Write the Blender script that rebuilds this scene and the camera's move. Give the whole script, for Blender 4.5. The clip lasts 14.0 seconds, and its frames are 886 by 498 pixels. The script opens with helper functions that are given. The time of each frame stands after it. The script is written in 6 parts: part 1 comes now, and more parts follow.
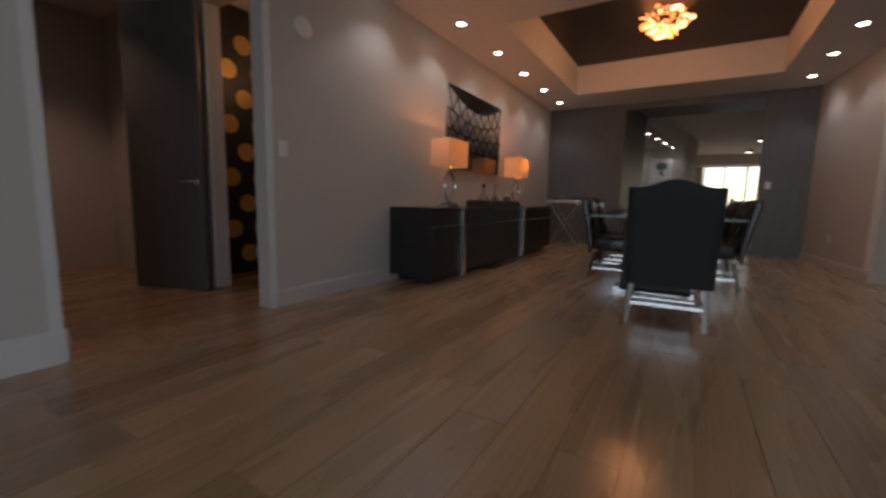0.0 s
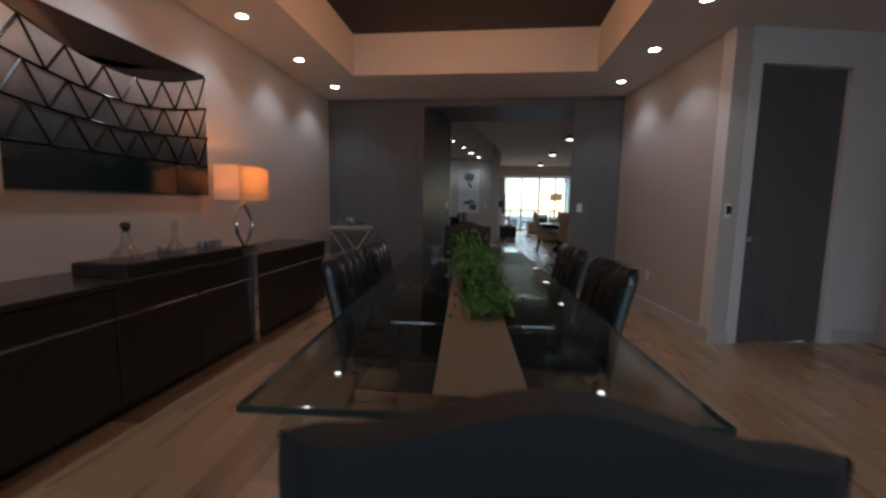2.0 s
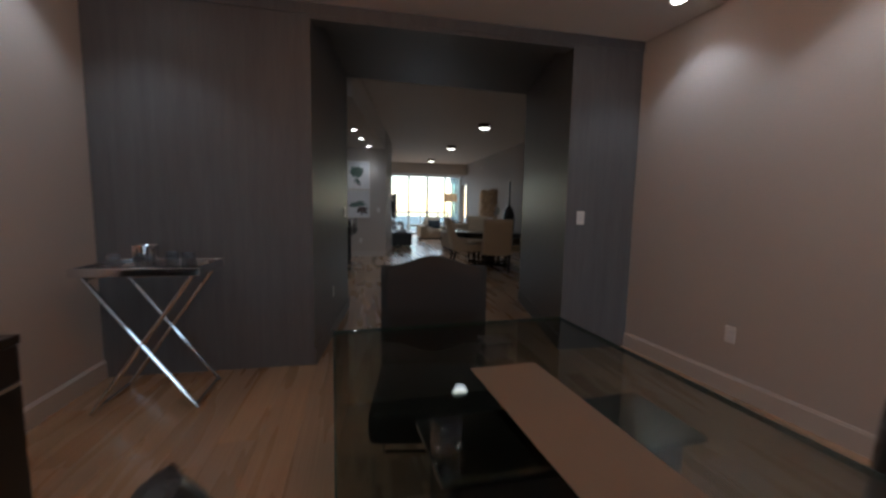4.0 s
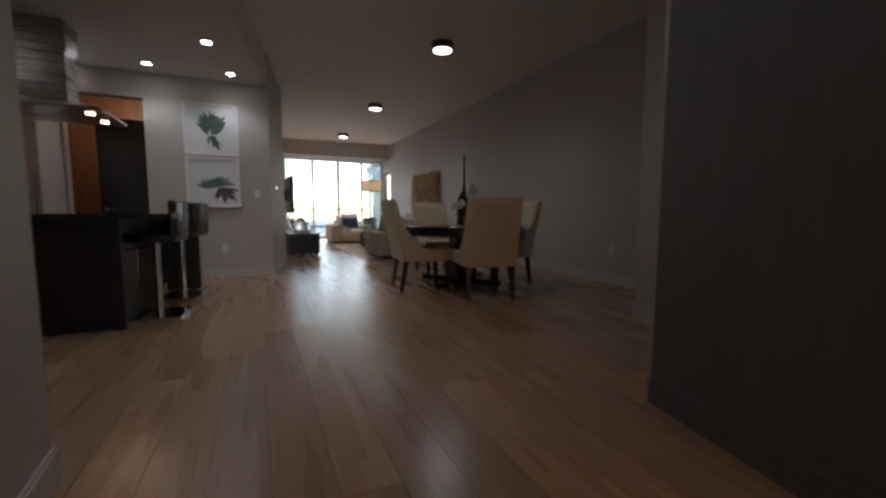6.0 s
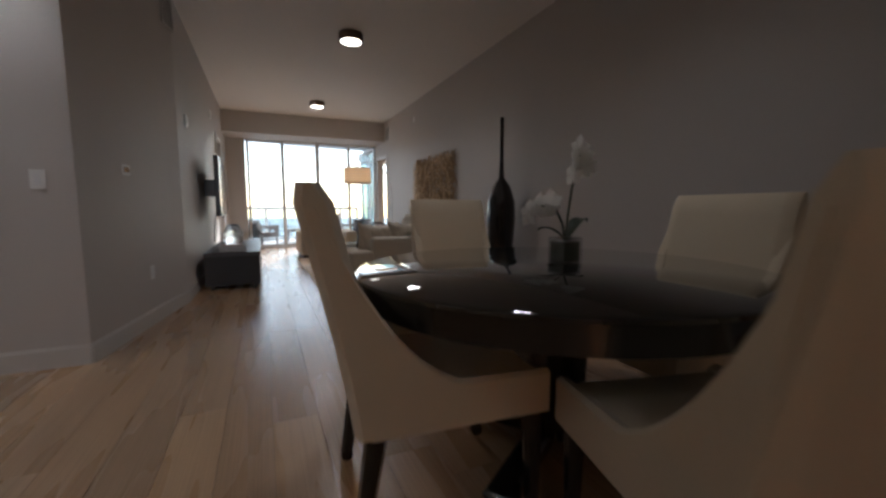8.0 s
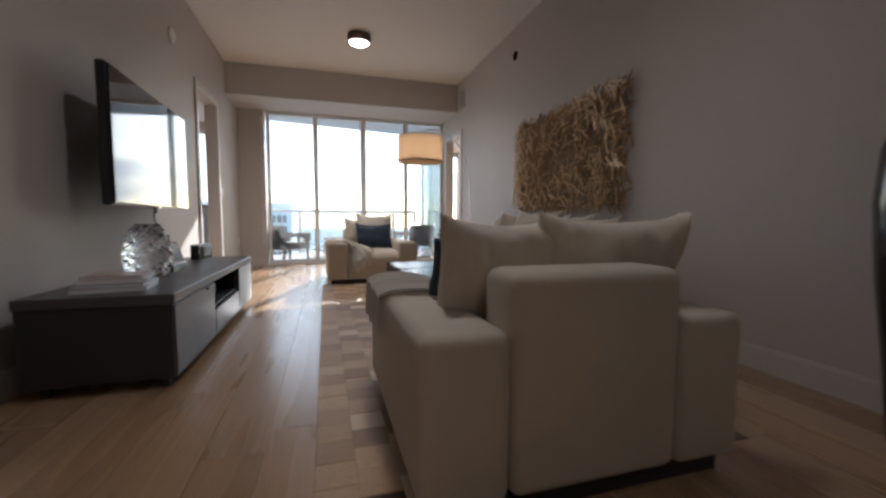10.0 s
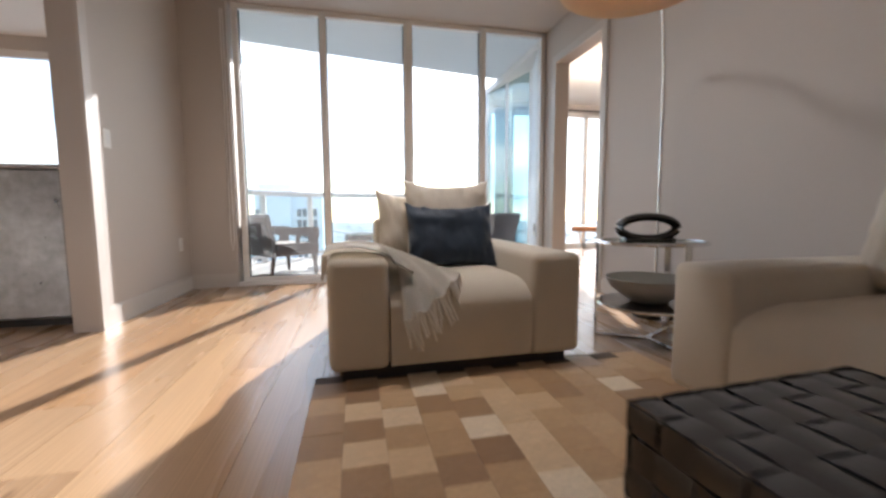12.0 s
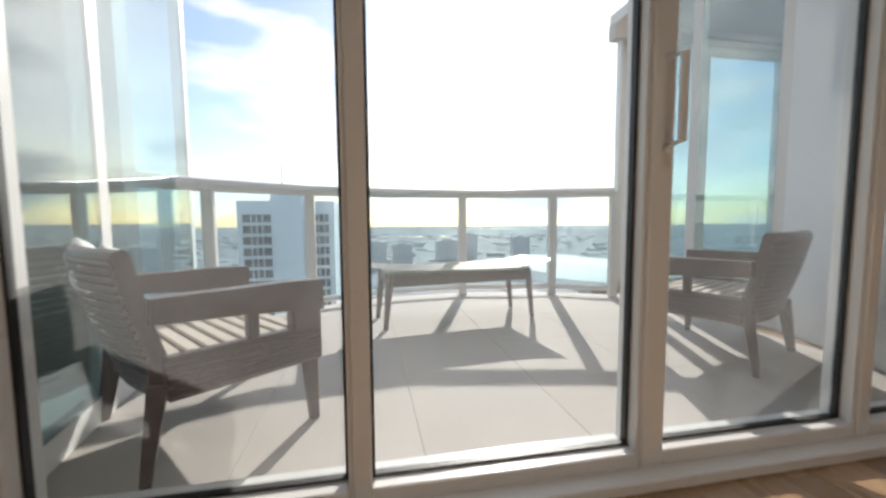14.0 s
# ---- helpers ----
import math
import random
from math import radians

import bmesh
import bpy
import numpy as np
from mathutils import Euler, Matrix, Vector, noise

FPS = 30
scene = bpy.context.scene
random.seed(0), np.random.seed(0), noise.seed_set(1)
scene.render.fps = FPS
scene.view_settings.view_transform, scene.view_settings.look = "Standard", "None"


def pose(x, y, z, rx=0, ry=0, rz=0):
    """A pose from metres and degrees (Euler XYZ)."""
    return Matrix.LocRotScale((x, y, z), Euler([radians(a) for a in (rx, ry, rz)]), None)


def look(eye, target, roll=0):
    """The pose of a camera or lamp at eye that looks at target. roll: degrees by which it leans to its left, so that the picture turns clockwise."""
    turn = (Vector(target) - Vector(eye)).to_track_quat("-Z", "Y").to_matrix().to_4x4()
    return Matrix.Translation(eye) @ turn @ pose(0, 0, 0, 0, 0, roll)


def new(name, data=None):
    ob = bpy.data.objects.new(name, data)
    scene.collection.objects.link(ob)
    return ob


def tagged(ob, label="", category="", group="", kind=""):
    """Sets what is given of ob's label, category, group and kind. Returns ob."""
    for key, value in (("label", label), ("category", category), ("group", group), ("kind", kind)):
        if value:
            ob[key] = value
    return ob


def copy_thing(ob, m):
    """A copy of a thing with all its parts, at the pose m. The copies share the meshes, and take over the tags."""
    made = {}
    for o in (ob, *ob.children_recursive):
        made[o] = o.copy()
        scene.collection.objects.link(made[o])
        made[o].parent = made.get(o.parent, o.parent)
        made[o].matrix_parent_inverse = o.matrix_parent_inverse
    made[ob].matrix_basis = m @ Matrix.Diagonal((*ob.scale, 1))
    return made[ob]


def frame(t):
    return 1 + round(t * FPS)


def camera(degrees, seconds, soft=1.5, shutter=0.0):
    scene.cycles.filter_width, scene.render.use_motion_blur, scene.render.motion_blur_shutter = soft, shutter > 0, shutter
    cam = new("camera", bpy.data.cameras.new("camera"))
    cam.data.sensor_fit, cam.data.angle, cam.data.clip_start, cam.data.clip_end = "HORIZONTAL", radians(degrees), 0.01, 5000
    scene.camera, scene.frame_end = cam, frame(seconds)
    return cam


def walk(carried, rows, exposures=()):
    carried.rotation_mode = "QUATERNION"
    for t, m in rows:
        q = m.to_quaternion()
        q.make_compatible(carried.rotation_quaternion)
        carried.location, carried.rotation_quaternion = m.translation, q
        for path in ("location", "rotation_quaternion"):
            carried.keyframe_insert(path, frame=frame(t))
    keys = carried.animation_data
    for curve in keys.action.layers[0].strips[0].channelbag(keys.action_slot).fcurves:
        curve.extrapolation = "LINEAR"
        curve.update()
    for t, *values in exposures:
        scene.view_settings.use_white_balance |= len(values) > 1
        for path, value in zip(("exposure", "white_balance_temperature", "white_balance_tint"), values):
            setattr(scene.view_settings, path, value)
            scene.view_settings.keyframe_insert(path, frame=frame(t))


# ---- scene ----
cam = camera(96.2, 14.0, soft=2.7, shutter=0.2)
PATH = [
    (0, (0.653, 2.034, 0.851), (-0.377, 3.73, 0.602), 1.3),
    (0.5, (0.597, 2.584, 0.807), (0.155, 4.521, 0.573), 1.1),
    (1, (0.588, 3.364, 0.919), (0.33, 5.333, 0.68), 1.1),
    (1.5, (0.581, 3.991, 1.026), (0.348, 5.965, 0.805), 1.2),
    (2, (0.514, 4.679, 1.196), (0.281, 6.654, 0.979), 1.1),
    (2.2, (0.502, 4.878, 1.257), (0.264, 6.852, 1.04), 1.1),
    (4.3, (-0.185, 8.035, 1.268), (0.394, 9.939, 1.065), 0.9),
    (4.5, (-0.153, 8.491, 1.225), (0.526, 10.362, 1.027), 0.8),
    (5, (-0.016, 9.361, 1.233), (0.749, 11.199, 1.037), 0.8),
    (5.5, (0.167, 10.289, 1.171), (0.986, 12.103, 0.97), 0.7),
    (6, (0.326, 11.256, 0.924), (1.164, 13.063, 0.738), 0.1),
    (6.5, (0.621, 12.072, 0.934), (1.443, 13.884, 0.731), 0.4),
    (7, (0.927, 12.873, 0.92), (1.747, 14.686, 0.723), 0.2),
    (7.5, (1.264, 13.619, 0.936), (2.086, 15.432, 0.741), 0.2),
    (8, (1.569, 14.448, 1.0), (2.383, 16.264, 0.797), -0.1),
    (8.2, (1.662, 14.846, 1.047), (2.471, 16.665, 0.854), -0.1),
    (8.75, (1.85, 15.76, 1.15), (2.59, 17.60, 0.97), 0.0),
    (9.5, (2.08, 16.99, 0.98), (2.71, 18.88, 0.81), 0.1),
    (10.3, (2.219, 18.303, 0.771), (2.763, 20.222, 0.631), 0.2),
    (10.5, (2.208, 18.638, 0.764), (2.742, 20.559, 0.602), 0.3),
    (11, (2.224, 19.482, 0.703), (2.717, 21.412, 0.531), 0.3),
    (11.5, (2.277, 20.36, 0.686), (2.754, 22.295, 0.511), 0.4),
    (12, (2.333, 21.238, 0.717), (2.761, 23.183, 0.534), -0.3),
    (12.5, (2.217, 22.214, 0.77), (2.627, 24.165, 0.608), 0.3),
    (13, (2.072, 23.014, 0.75), (2.522, 24.955, 0.577), -0.5),
    (13.6, (2.036, 23.978, 0.755), (2.458, 25.926, 0.596), -0.3),
    (14, (2.088, 24.509, 0.787), (2.464, 26.467, 0.628), -0.4),
]
EXPOSURES = [(0, 0.30, 5950, 8), (2.2, 0.40, 5200, 3), (4.5, 0.62, 5350, 5), (5.5, 1.0, 5500, 7), (6.5, 1.02, 5650, 7), (8.2, 1.15, 5600, 9), (10.3, 1.25, 5750, 11), (11.0, 1.4, 5850, 12), (12.5, 1.3, 6150, 12), (13.2, 1.08, 6450, 12), (14, 0.36, 6400, 10)]
walk(cam, [(t, look(eye, target, roll)) for t, eye, target, roll in PATH], EXPOSURES)

# ---- light ----
SUN_EL, SUN_AZ = 25.2, 20.0          # degrees up, degrees from +y towards +x
world = bpy.data.worlds.new("sky")
scene.world = world
world.use_nodes = True
wn = world.node_tree
wn.nodes.clear()
w_out = wn.nodes.new("ShaderNodeOutputWorld")
w_bg = wn.nodes.new("ShaderNodeBackground")
w_sky = wn.nodes.new("ShaderNodeTexSky")
w_sky.sky_type, w_sky.sun_disc = "NISHITA", False
w_sky.sun_elevation, w_sky.sun_rotation = radians(SUN_EL), radians(SUN_AZ)
w_sky.air_density, w_sky.dust_density = 1.0, 0.6
# scattered fair-weather clouds
w_co = wn.nodes.new("ShaderNodeTexCoord")
w_map = wn.nodes.new("ShaderNodeMapping")
w_map.inputs["Scale"].default_value = (1.0, 1.0, 2.6)
w_noi = wn.nodes.new("ShaderNodeTexNoise")
w_noi.inputs["Scale"].default_value, w_noi.inputs["Detail"].default_value = 3.2, 8.0
w_ramp = wn.nodes.new("ShaderNodeValToRGB")
w_ramp.color_ramp.elements[0].position, w_ramp.color_ramp.elements[1].position = 0.47, 0.62
w_mix = wn.nodes.new("ShaderNodeMix")
w_mix.data_type = "RGBA"
w_mix.inputs["B"].default_value = (8.0, 7.9, 7.7, 1)
wn.links.new(w_co.outputs["Generated"], w_map.inputs["Vector"])
wn.links.new(w_map.outputs["Vector"], w_noi.inputs["Vector"])
wn.links.new(w_noi.outputs["Fac"], w_ramp.inputs["Fac"])
wn.links.new(w_ramp.outputs["Color"], w_mix.inputs["Factor"])
wn.links.new(w_sky.outputs["Color"], w_mix.inputs["A"])
wn.links.new(w_mix.outputs["Result"], w_bg.inputs["Color"])
w_bg.inputs["Strength"].default_value = 0.15
wn.links.new(w_bg.outputs["Background"], w_out.inputs["Surface"])

sun_data = bpy.data.lights.new("sun", "SUN")
sun_data.energy, sun_data.angle, sun_data.color = 5.0, radians(0.6), (1.0, 0.93, 0.83)
sun = new("sun", sun_data)
sd = Vector((math.sin(radians(SUN_AZ)) * math.cos(radians(SUN_EL)), math.cos(radians(SUN_AZ)) * math.cos(radians(SUN_EL)), math.sin(radians(SUN_EL))))
sun.matrix_basis = look(sd * 50 + Vector((2, 25, 0)), (2, 25, 0))


def spot(x, y, z, watts, color=(1.0, 0.95, 0.89), size=115, blend=0.6, radius=0.04):
    d = bpy.data.lights.new("downlight_bulb", "SPOT")
    d.energy, d.color, d.spot_size, d.spot_blend, d.shadow_soft_size = watts, color, radians(size), blend, radius
    ob = new("downlight_bulb", d)
    ob.matrix_basis = look((x, y, z), (x, y + 0.001, z - 1))
    return ob


def bulb(x, y, z, watts, color, radius=0.05):
    d = bpy.data.lights.new("bulb", "POINT")
    d.energy, d.color, d.shadow_soft_size = watts, color, radius
    ob = new("bulb", d)
    ob.location = (x, y, z)
    return ob


# ---- materials ----
def nodes_of(name):
    m = bpy.data.materials.new(name)
    m.use_nodes = True
    nt = m.node_tree
    return m, nt, nt.nodes["Principled BSDF"]


def link(nt, a, b):
    nt.links.new(a, b)


def math_node(nt, op, a, b=None):
    n = nt.nodes.new("ShaderNodeMath")
    n.operation = op
    for i, v in enumerate((a, b)):
        if v is None:
            continue
        if isinstance(v, (int, float)):
            n.inputs[i].default_value = v
        else:
            link(nt, v, n.inputs[i])
    return n.outputs[0]


def noise_node(nt, vec, scale, detail=4.0, rough=0.55):
    n = nt.nodes.new("ShaderNodeTexNoise")
    n.inputs["Scale"].default_value, n.inputs["Detail"].default_value, n.inputs["Roughness"].default_value = scale, detail, rough
    link(nt, vec, n.inputs["Vector"])
    return n.outputs["Fac"]


def stretched(nt, stretch, out="Object"):
    co = nt.nodes.new("ShaderNodeTexCoord")
    mp = nt.nodes.new("ShaderNodeMapping")
    mp.inputs["Scale"].default_value = stretch
    link(nt, co.outputs[out], mp.inputs["Vector"])
    return mp.outputs["Vector"]


def ramp(nt, fac, stops):
    r = nt.nodes.new("ShaderNodeValToRGB")
    e = r.color_ramp.elements
    while len(e) < len(stops):
        e.new(0.5)
    for el, (p, c) in zip(e, stops):
        el.position, el.color = p, (*c, 1)
    link(nt, fac, r.inputs["Fac"])
    return r.outputs["Color"]


def bump_node(nt, bsdf, height, strength, dist=0.01):
    b = nt.nodes.new("ShaderNodeBump")
    b.inputs["Strength"].default_value, b.inputs["Distance"].default_value = strength, dist
    link(nt, height, b.inputs["Height"])
    link(nt, b.outputs["Normal"], bsdf.inputs["Normal"])


def surface(name, color, rough=0.5, metal=0.0, var=0.10, big=2.0, fine=70.0, bump=0.12, stretch=(1, 1, 1), coat=0.0, sheen=0.0, rvar=0.08):
    """A surface with stains and grain at two scales, relief and uneven gloss."""
    m, nt, b = nodes_of(name)
    vec = stretched(nt, stretch)
    n1, n2 = noise_node(nt, vec, big), noise_node(nt, vec, fine, 3.0)
    mixed = math_node(nt, "ADD", math_node(nt, "MULTIPLY", n1, 0.55), math_node(nt, "MULTIPLY", n2, 0.45))
    lo, hi = [c * (1 - var) for c in color], [min(1, c * (1 + var)) for c in color]
    link(nt, ramp(nt, mixed, [(0.3, lo), (0.7, hi)]), b.inputs["Base Color"])
    r = math_node(nt, "ADD", math_node(nt, "MULTIPLY", n1, rvar * 2), rough - rvar)
    link(nt, r, b.inputs["Roughness"])
    b.inputs["Metallic"].default_value = metal
    b.inputs["Coat Weight"].default_value = coat
    b.inputs["Sheen Weight"].default_value = sheen
    if bump:
        bump_node(nt, b, n2, bump, 0.004)
    return m


def glowing(name, color, strength):
    m, nt, b = nodes_of(name)
    b.inputs["Base Color"].default_value = (*color, 1)
    b.inputs["Emission Color"].default_value = (*color, 1)
    b.inputs["Emission Strength"].default_value = strength
    return m


def clear(name, tint=(0.95, 0.98, 0.97), ior=1.5, rough=0.0, gain=1.0, veil=0.0):
    """Thin clear glass: light goes straight through, gloss by Fresnel; an optional pale veil imitates glare."""
    m, nt, b = nodes_of(name)
    nt.nodes.remove(b)
    tr, gl = nt.nodes.new("ShaderNodeBsdfTransparent"), nt.nodes.new("ShaderNodeBsdfGlossy")
    tr.inputs["Color"].default_value = (*tint, 1)
    gl.inputs["Roughness"].default_value = rough
    lw = nt.nodes.new("ShaderNodeLayerWeight")
    lw.inputs["Blend"].default_value = 0.5
    f0 = ((ior - 1) / (ior + 1)) ** 2
    edge = math_node(nt, "POWER", lw.outputs["Facing"], 4.0)
    gloss = math_node(nt, "ADD", math_node(nt, "MULTIPLY", edge, 0.6), f0 * gain)
    mx = nt.nodes.new("ShaderNodeMixShader")
    link(nt, gloss, mx.inputs["Fac"])
    link(nt, tr.outputs[0], mx.inputs[1])
    link(nt, gl.outputs[0], mx.inputs[2])
    last = mx
    # whitish translucent share, uneven, standing in for haze and glare
    if veil:
        tl, last = nt.nodes.new("ShaderNodeBsdfTranslucent"), nt.nodes.new("ShaderNodeMixShader")
        tl.inputs["Color"].default_value = (0.9, 0.9, 0.9, 1)
        co = nt.nodes.new("ShaderNodeTexCoord")
        veil_noise = noise_node(nt, co.outputs["Object"], 3.0, 5.0)
        link(nt, math_node(nt, "MULTIPLY", veil_noise, 2 * veil), last.inputs["Fac"])
        link(nt, mx.outputs[0], last.inputs[1])
        link(nt, tl.outputs[0], last.inputs[2])
    link(nt, last.outputs[0], nt.nodes["Material Output"].inputs["Surface"])
    return m


def plank_material():
    m, nt, b = nodes_of("oak_planks")
    info, geo = nt.nodes.new("ShaderNodeObjectInfo"), nt.nodes.new("ShaderNodeNewGeometry")
    rnd = math_node(nt, "FRACT", math_node(nt, "ADD", info.outputs["Random"], geo.outputs["Random Per Island"]))
    co = nt.nodes.new("ShaderNodeTexCoord")
    sh = nt.nodes.new("ShaderNodeVectorMath")
    sh.operation = "ADD"
    comb = nt.nodes.new("ShaderNodeCombineXYZ")
    link(nt, math_node(nt, "MULTIPLY", rnd, 37.0), comb.inputs["X"])
    link(nt, math_node(nt, "MULTIPLY", rnd, 91.0), comb.inputs["Y"])
    link(nt, co.outputs["Object"], sh.inputs[0])
    link(nt, comb.outputs[0], sh.inputs[1])
    mp = nt.nodes.new("ShaderNodeMapping")
    mp.inputs["Scale"].default_value = (2.6, 0.28, 1.0)
    link(nt, sh.outputs[0], mp.inputs["Vector"])
    grain = noise_node(nt, mp.outputs["Vector"], 2.6, 2.0, 0.4)
    mp2 = nt.nodes.new("ShaderNodeMapping")
    mp2.inputs["Scale"].default_value = (40.0, 0.22, 1.0)
    link(nt, sh.outputs[0], mp2.inputs["Vector"])
    fine = noise_node(nt, mp2.outputs["Vector"], 4.0, 4.0)
    mp3 = nt.nodes.new("ShaderNodeMapping")
    mp3.inputs["Scale"].default_value = (6.0, 3.0, 1.0)
    link(nt, sh.outputs[0], mp3.inputs["Vector"])
    knot = noise_node(nt, mp3.outputs["Vector"], 1.7, 3.0, 0.5)
    tone = ramp(nt, rnd, [(0.0, (0.270, 0.165, 0.090)), (0.12, (0.365, 0.235, 0.132)), (0.4, (0.330, 0.222, 0.138)), (0.6, (0.440, 0.295, 0.172)), (0.8, (0.375, 0.228, 0.120)), (1.0, (0.325, 0.228, 0.148))])
    shade = ramp(nt, grain, [(0.2, (0.86, 0.85, 0.84)), (0.5, (0.98, 0.975, 0.97)), (0.8, (1.08, 1.075, 1.07))])
    mx = nt.nodes.new("ShaderNodeMix")
    mx.data_type, mx.blend_type = "RGBA", "MULTIPLY"
    mx.inputs["Factor"].default_value = 1.0
    link(nt, tone, mx.inputs["A"])
    link(nt, shade, mx.inputs["B"])
    kn = ramp(nt, knot, [(0.20, (0.42, 0.34, 0.28)), (0.28, (1, 1, 1))])
    mk = nt.nodes.new("ShaderNodeMix")
    mk.data_type, mk.blend_type = "RGBA", "MULTIPLY"
    mk.inputs["Factor"].default_value = 1.0
    link(nt, mx.outputs["Result"], mk.inputs["A"])
    link(nt, kn, mk.inputs["B"])
    ms = nt.nodes.new("ShaderNodeMix")
    ms.data_type, ms.blend_type = "RGBA", "MULTIPLY"
    ms.inputs["Factor"].default_value = 1.0
    link(nt, mk.outputs["Result"], ms.inputs["A"])
    link(nt, ramp(nt, fine, [(0.3, (0.80, 0.77, 0.74)), (0.7, (1.14, 1.13, 1.12))]), ms.inputs["B"])
    link(nt, ms.outputs["Result"], b.inputs["Base Color"])
    link(nt, math_node(nt, "ADD", math_node(nt, "MULTIPLY", grain, 0.05), 0.25), b.inputs["Roughness"])
    h = math_node(nt, "ADD", math_node(nt, "MULTIPLY", fine, 0.6), grain)
    b.inputs["Coat Weight"].default_value, b.inputs["Coat Roughness"].default_value = 0.35, 0.24
    bump_node(nt, b, h, 0.005, 0.002)
    return m


def print_material(name, low, mid, high, axis=2, lo=0.0, hi=1.0):
    """A printed sheet whose ink runs from one tone to another, with cloudy blots."""
    m, nt, b = nodes_of(name)
    co = nt.nodes.new("ShaderNodeTexCoord")
    sp = nt.nodes.new("ShaderNodeSeparateXYZ")
    link(nt, co.outputs["Object"], sp.inputs[0])
    z = math_node(nt, "DIVIDE", math_node(nt, "SUBTRACT", sp.outputs[axis], lo), hi - lo)
    n = noise_node(nt, co.outputs["Object"], 3.0, 6.0)
    f = math_node(nt, "ADD", z, math_node(nt, "MULTIPLY", math_node(nt, "SUBTRACT", n, 0.5), 0.5))
    link(nt, ramp(nt, f, [(0.12, low), (0.5, mid), (0.9, high)]), b.inputs["Base Color"])
    b.inputs["Roughness"].default_value = 0.12
    return m


M = {}
M["wall"] = surface("greige_wall_paint", (0.51, 0.47, 0.44), 0.62, var=0.035, big=0.7, fine=160, bump=0.05)
M["trim"] = surface("pale_trim_paint", (0.56, 0.53, 0.50), 0.4, var=0.03, big=1.0, fine=120, bump=0.03)
M["white_trim"] = surface("white_trim_paint", (0.70, 0.70, 0.70), 0.4, var=0.03, big=1.0, fine=120, bump=0.03)
M["ceiling"] = surface("ceiling_paint", (0.74, 0.70, 0.665), 0.75, var=0.03, big=0.8, fine=140, bump=0.06)
M["tray_black"] = surface("black_tray_paint", (0.010, 0.010, 0.011), 0.45, var=0.2)
M["wallcover"] = surface("charcoal_grained_wallcovering", (0.116, 0.119, 0.126), 0.44, var=0.17, big=3.0, fine=22, bump=0.10, stretch=(7, 7, 0.35))
M["floor"] = plank_material()
M["joint"] = surface("dark_floor_joint", (0.10, 0.066, 0.042), 0.8, var=0.2)
M["grey_door"] = surface("grey_stained_door", (0.115, 0.112, 0.115), 0.45, var=0.22, big=3, fine=25, bump=0.08, stretch=(9, 9, 0.5))
M["chrome"] = surface("polished_chrome", (0.80, 0.80, 0.81), 0.10, 1.0, var=0.05, fine=40, bump=0.0, rvar=0.05)
M["steel"] = surface("brushed_steel", (0.55, 0.55, 0.56), 0.28, 1.0, var=0.10, fine=60, bump=0.05, stretch=(0.5, 0.5, 30))
M["espresso"] = surface("espresso_veneer", (0.017, 0.014, 0.013), 0.42, var=0.35, big=2, fine=30, bump=0.06, stretch=(8, 0.6, 8))
M["espresso_top"] = surface("espresso_lacquer", (0.034, 0.025, 0.022), 0.22, var=0.25, big=2, fine=30, bump=0.03, stretch=(8, 0.6, 8))
M["black_leather"] = surface("black_leather", (0.016, 0.017, 0.019), 0.28, var=0.3, big=5, fine=180, bump=0.15, rvar=0.06, coat=0.3)
M["black_cloth"] = surface("black_upholstery", (0.010, 0.013, 0.015), 0.72, var=0.2, big=5, fine=240, bump=0.10, sheen=0.06)
M["woven_leather"] = surface("woven_black_leather", (0.018, 0.019, 0.022), 0.22, var=0.3, big=6, fine=160, bump=0.10, rvar=0.06, coat=0.25)
M["cream"] = surface("cream_upholstery", (0.60, 0.50, 0.36), 0.75, var=0.06, big=3, fine=330, bump=0.22, sheen=0.15)
M["sofa"] = surface("oatmeal_sofa_cloth", (0.56, 0.49, 0.39), 0.82, var=0.07, big=3, fine=360, bump=0.30, sheen=0.2)
M["pillow"] = surface("oatmeal_cushion_linen", (0.62, 0.55, 0.45), 0.85, var=0.07, big=4, fine=420, bump=0.32, sheen=0.2)
M["navy"] = surface("navy_cushion_satin", (0.006, 0.020, 0.042), 0.6, var=0.2, big=4, fine=300, bump=0.25, sheen=0.25)
M["throw"] = surface("ivory_wool_throw", (0.68, 0.63, 0.55), 0.9, var=0.07, big=4, fine=260, bump=0.55, sheen=0.4)
M["black_wood"] = surface("black_lacquered_wood", (0.012, 0.011, 0.011), 0.20, var=0.3, big=3, fine=30, bump=0.02, coat=0.3)
M["black_gloss"] = surface("black_mirror_lacquer", (0.008, 0.008, 0.008), 0.04, var=0.2, big=2, fine=50, bump=0.0, rvar=0.02, coat=0.6)
M["console"] = surface("graphite_lacquer", (0.075, 0.073, 0.080), 0.38, var=0.12, big=3, fine=90, bump=0.04)
M["console_dark"] = surface("dark_console_carcass", (0.022, 0.022, 0.024), 0.4, var=0.15)
M["black_plastic"] = surface("black_plastic", (0.012, 0.012, 0.013), 0.3, var=0.15, bump=0.02)
M["screen"] = surface("dark_screen_glass", (0.006, 0.007, 0.009), 0.06, var=0.1, bump=0.0, rvar=0.01, coat=0.5)
M["shade"] = surface("linen_lamp_shade", (0.62, 0.50, 0.36), 0.8, var=0.07, big=5, fine=300, bump=0.25)
M["brass_stick"] = surface("gilded_twigs", (0.72, 0.54, 0.34), 0.32, 0.35, var=0.25, big=6, fine=60, bump=0.25)
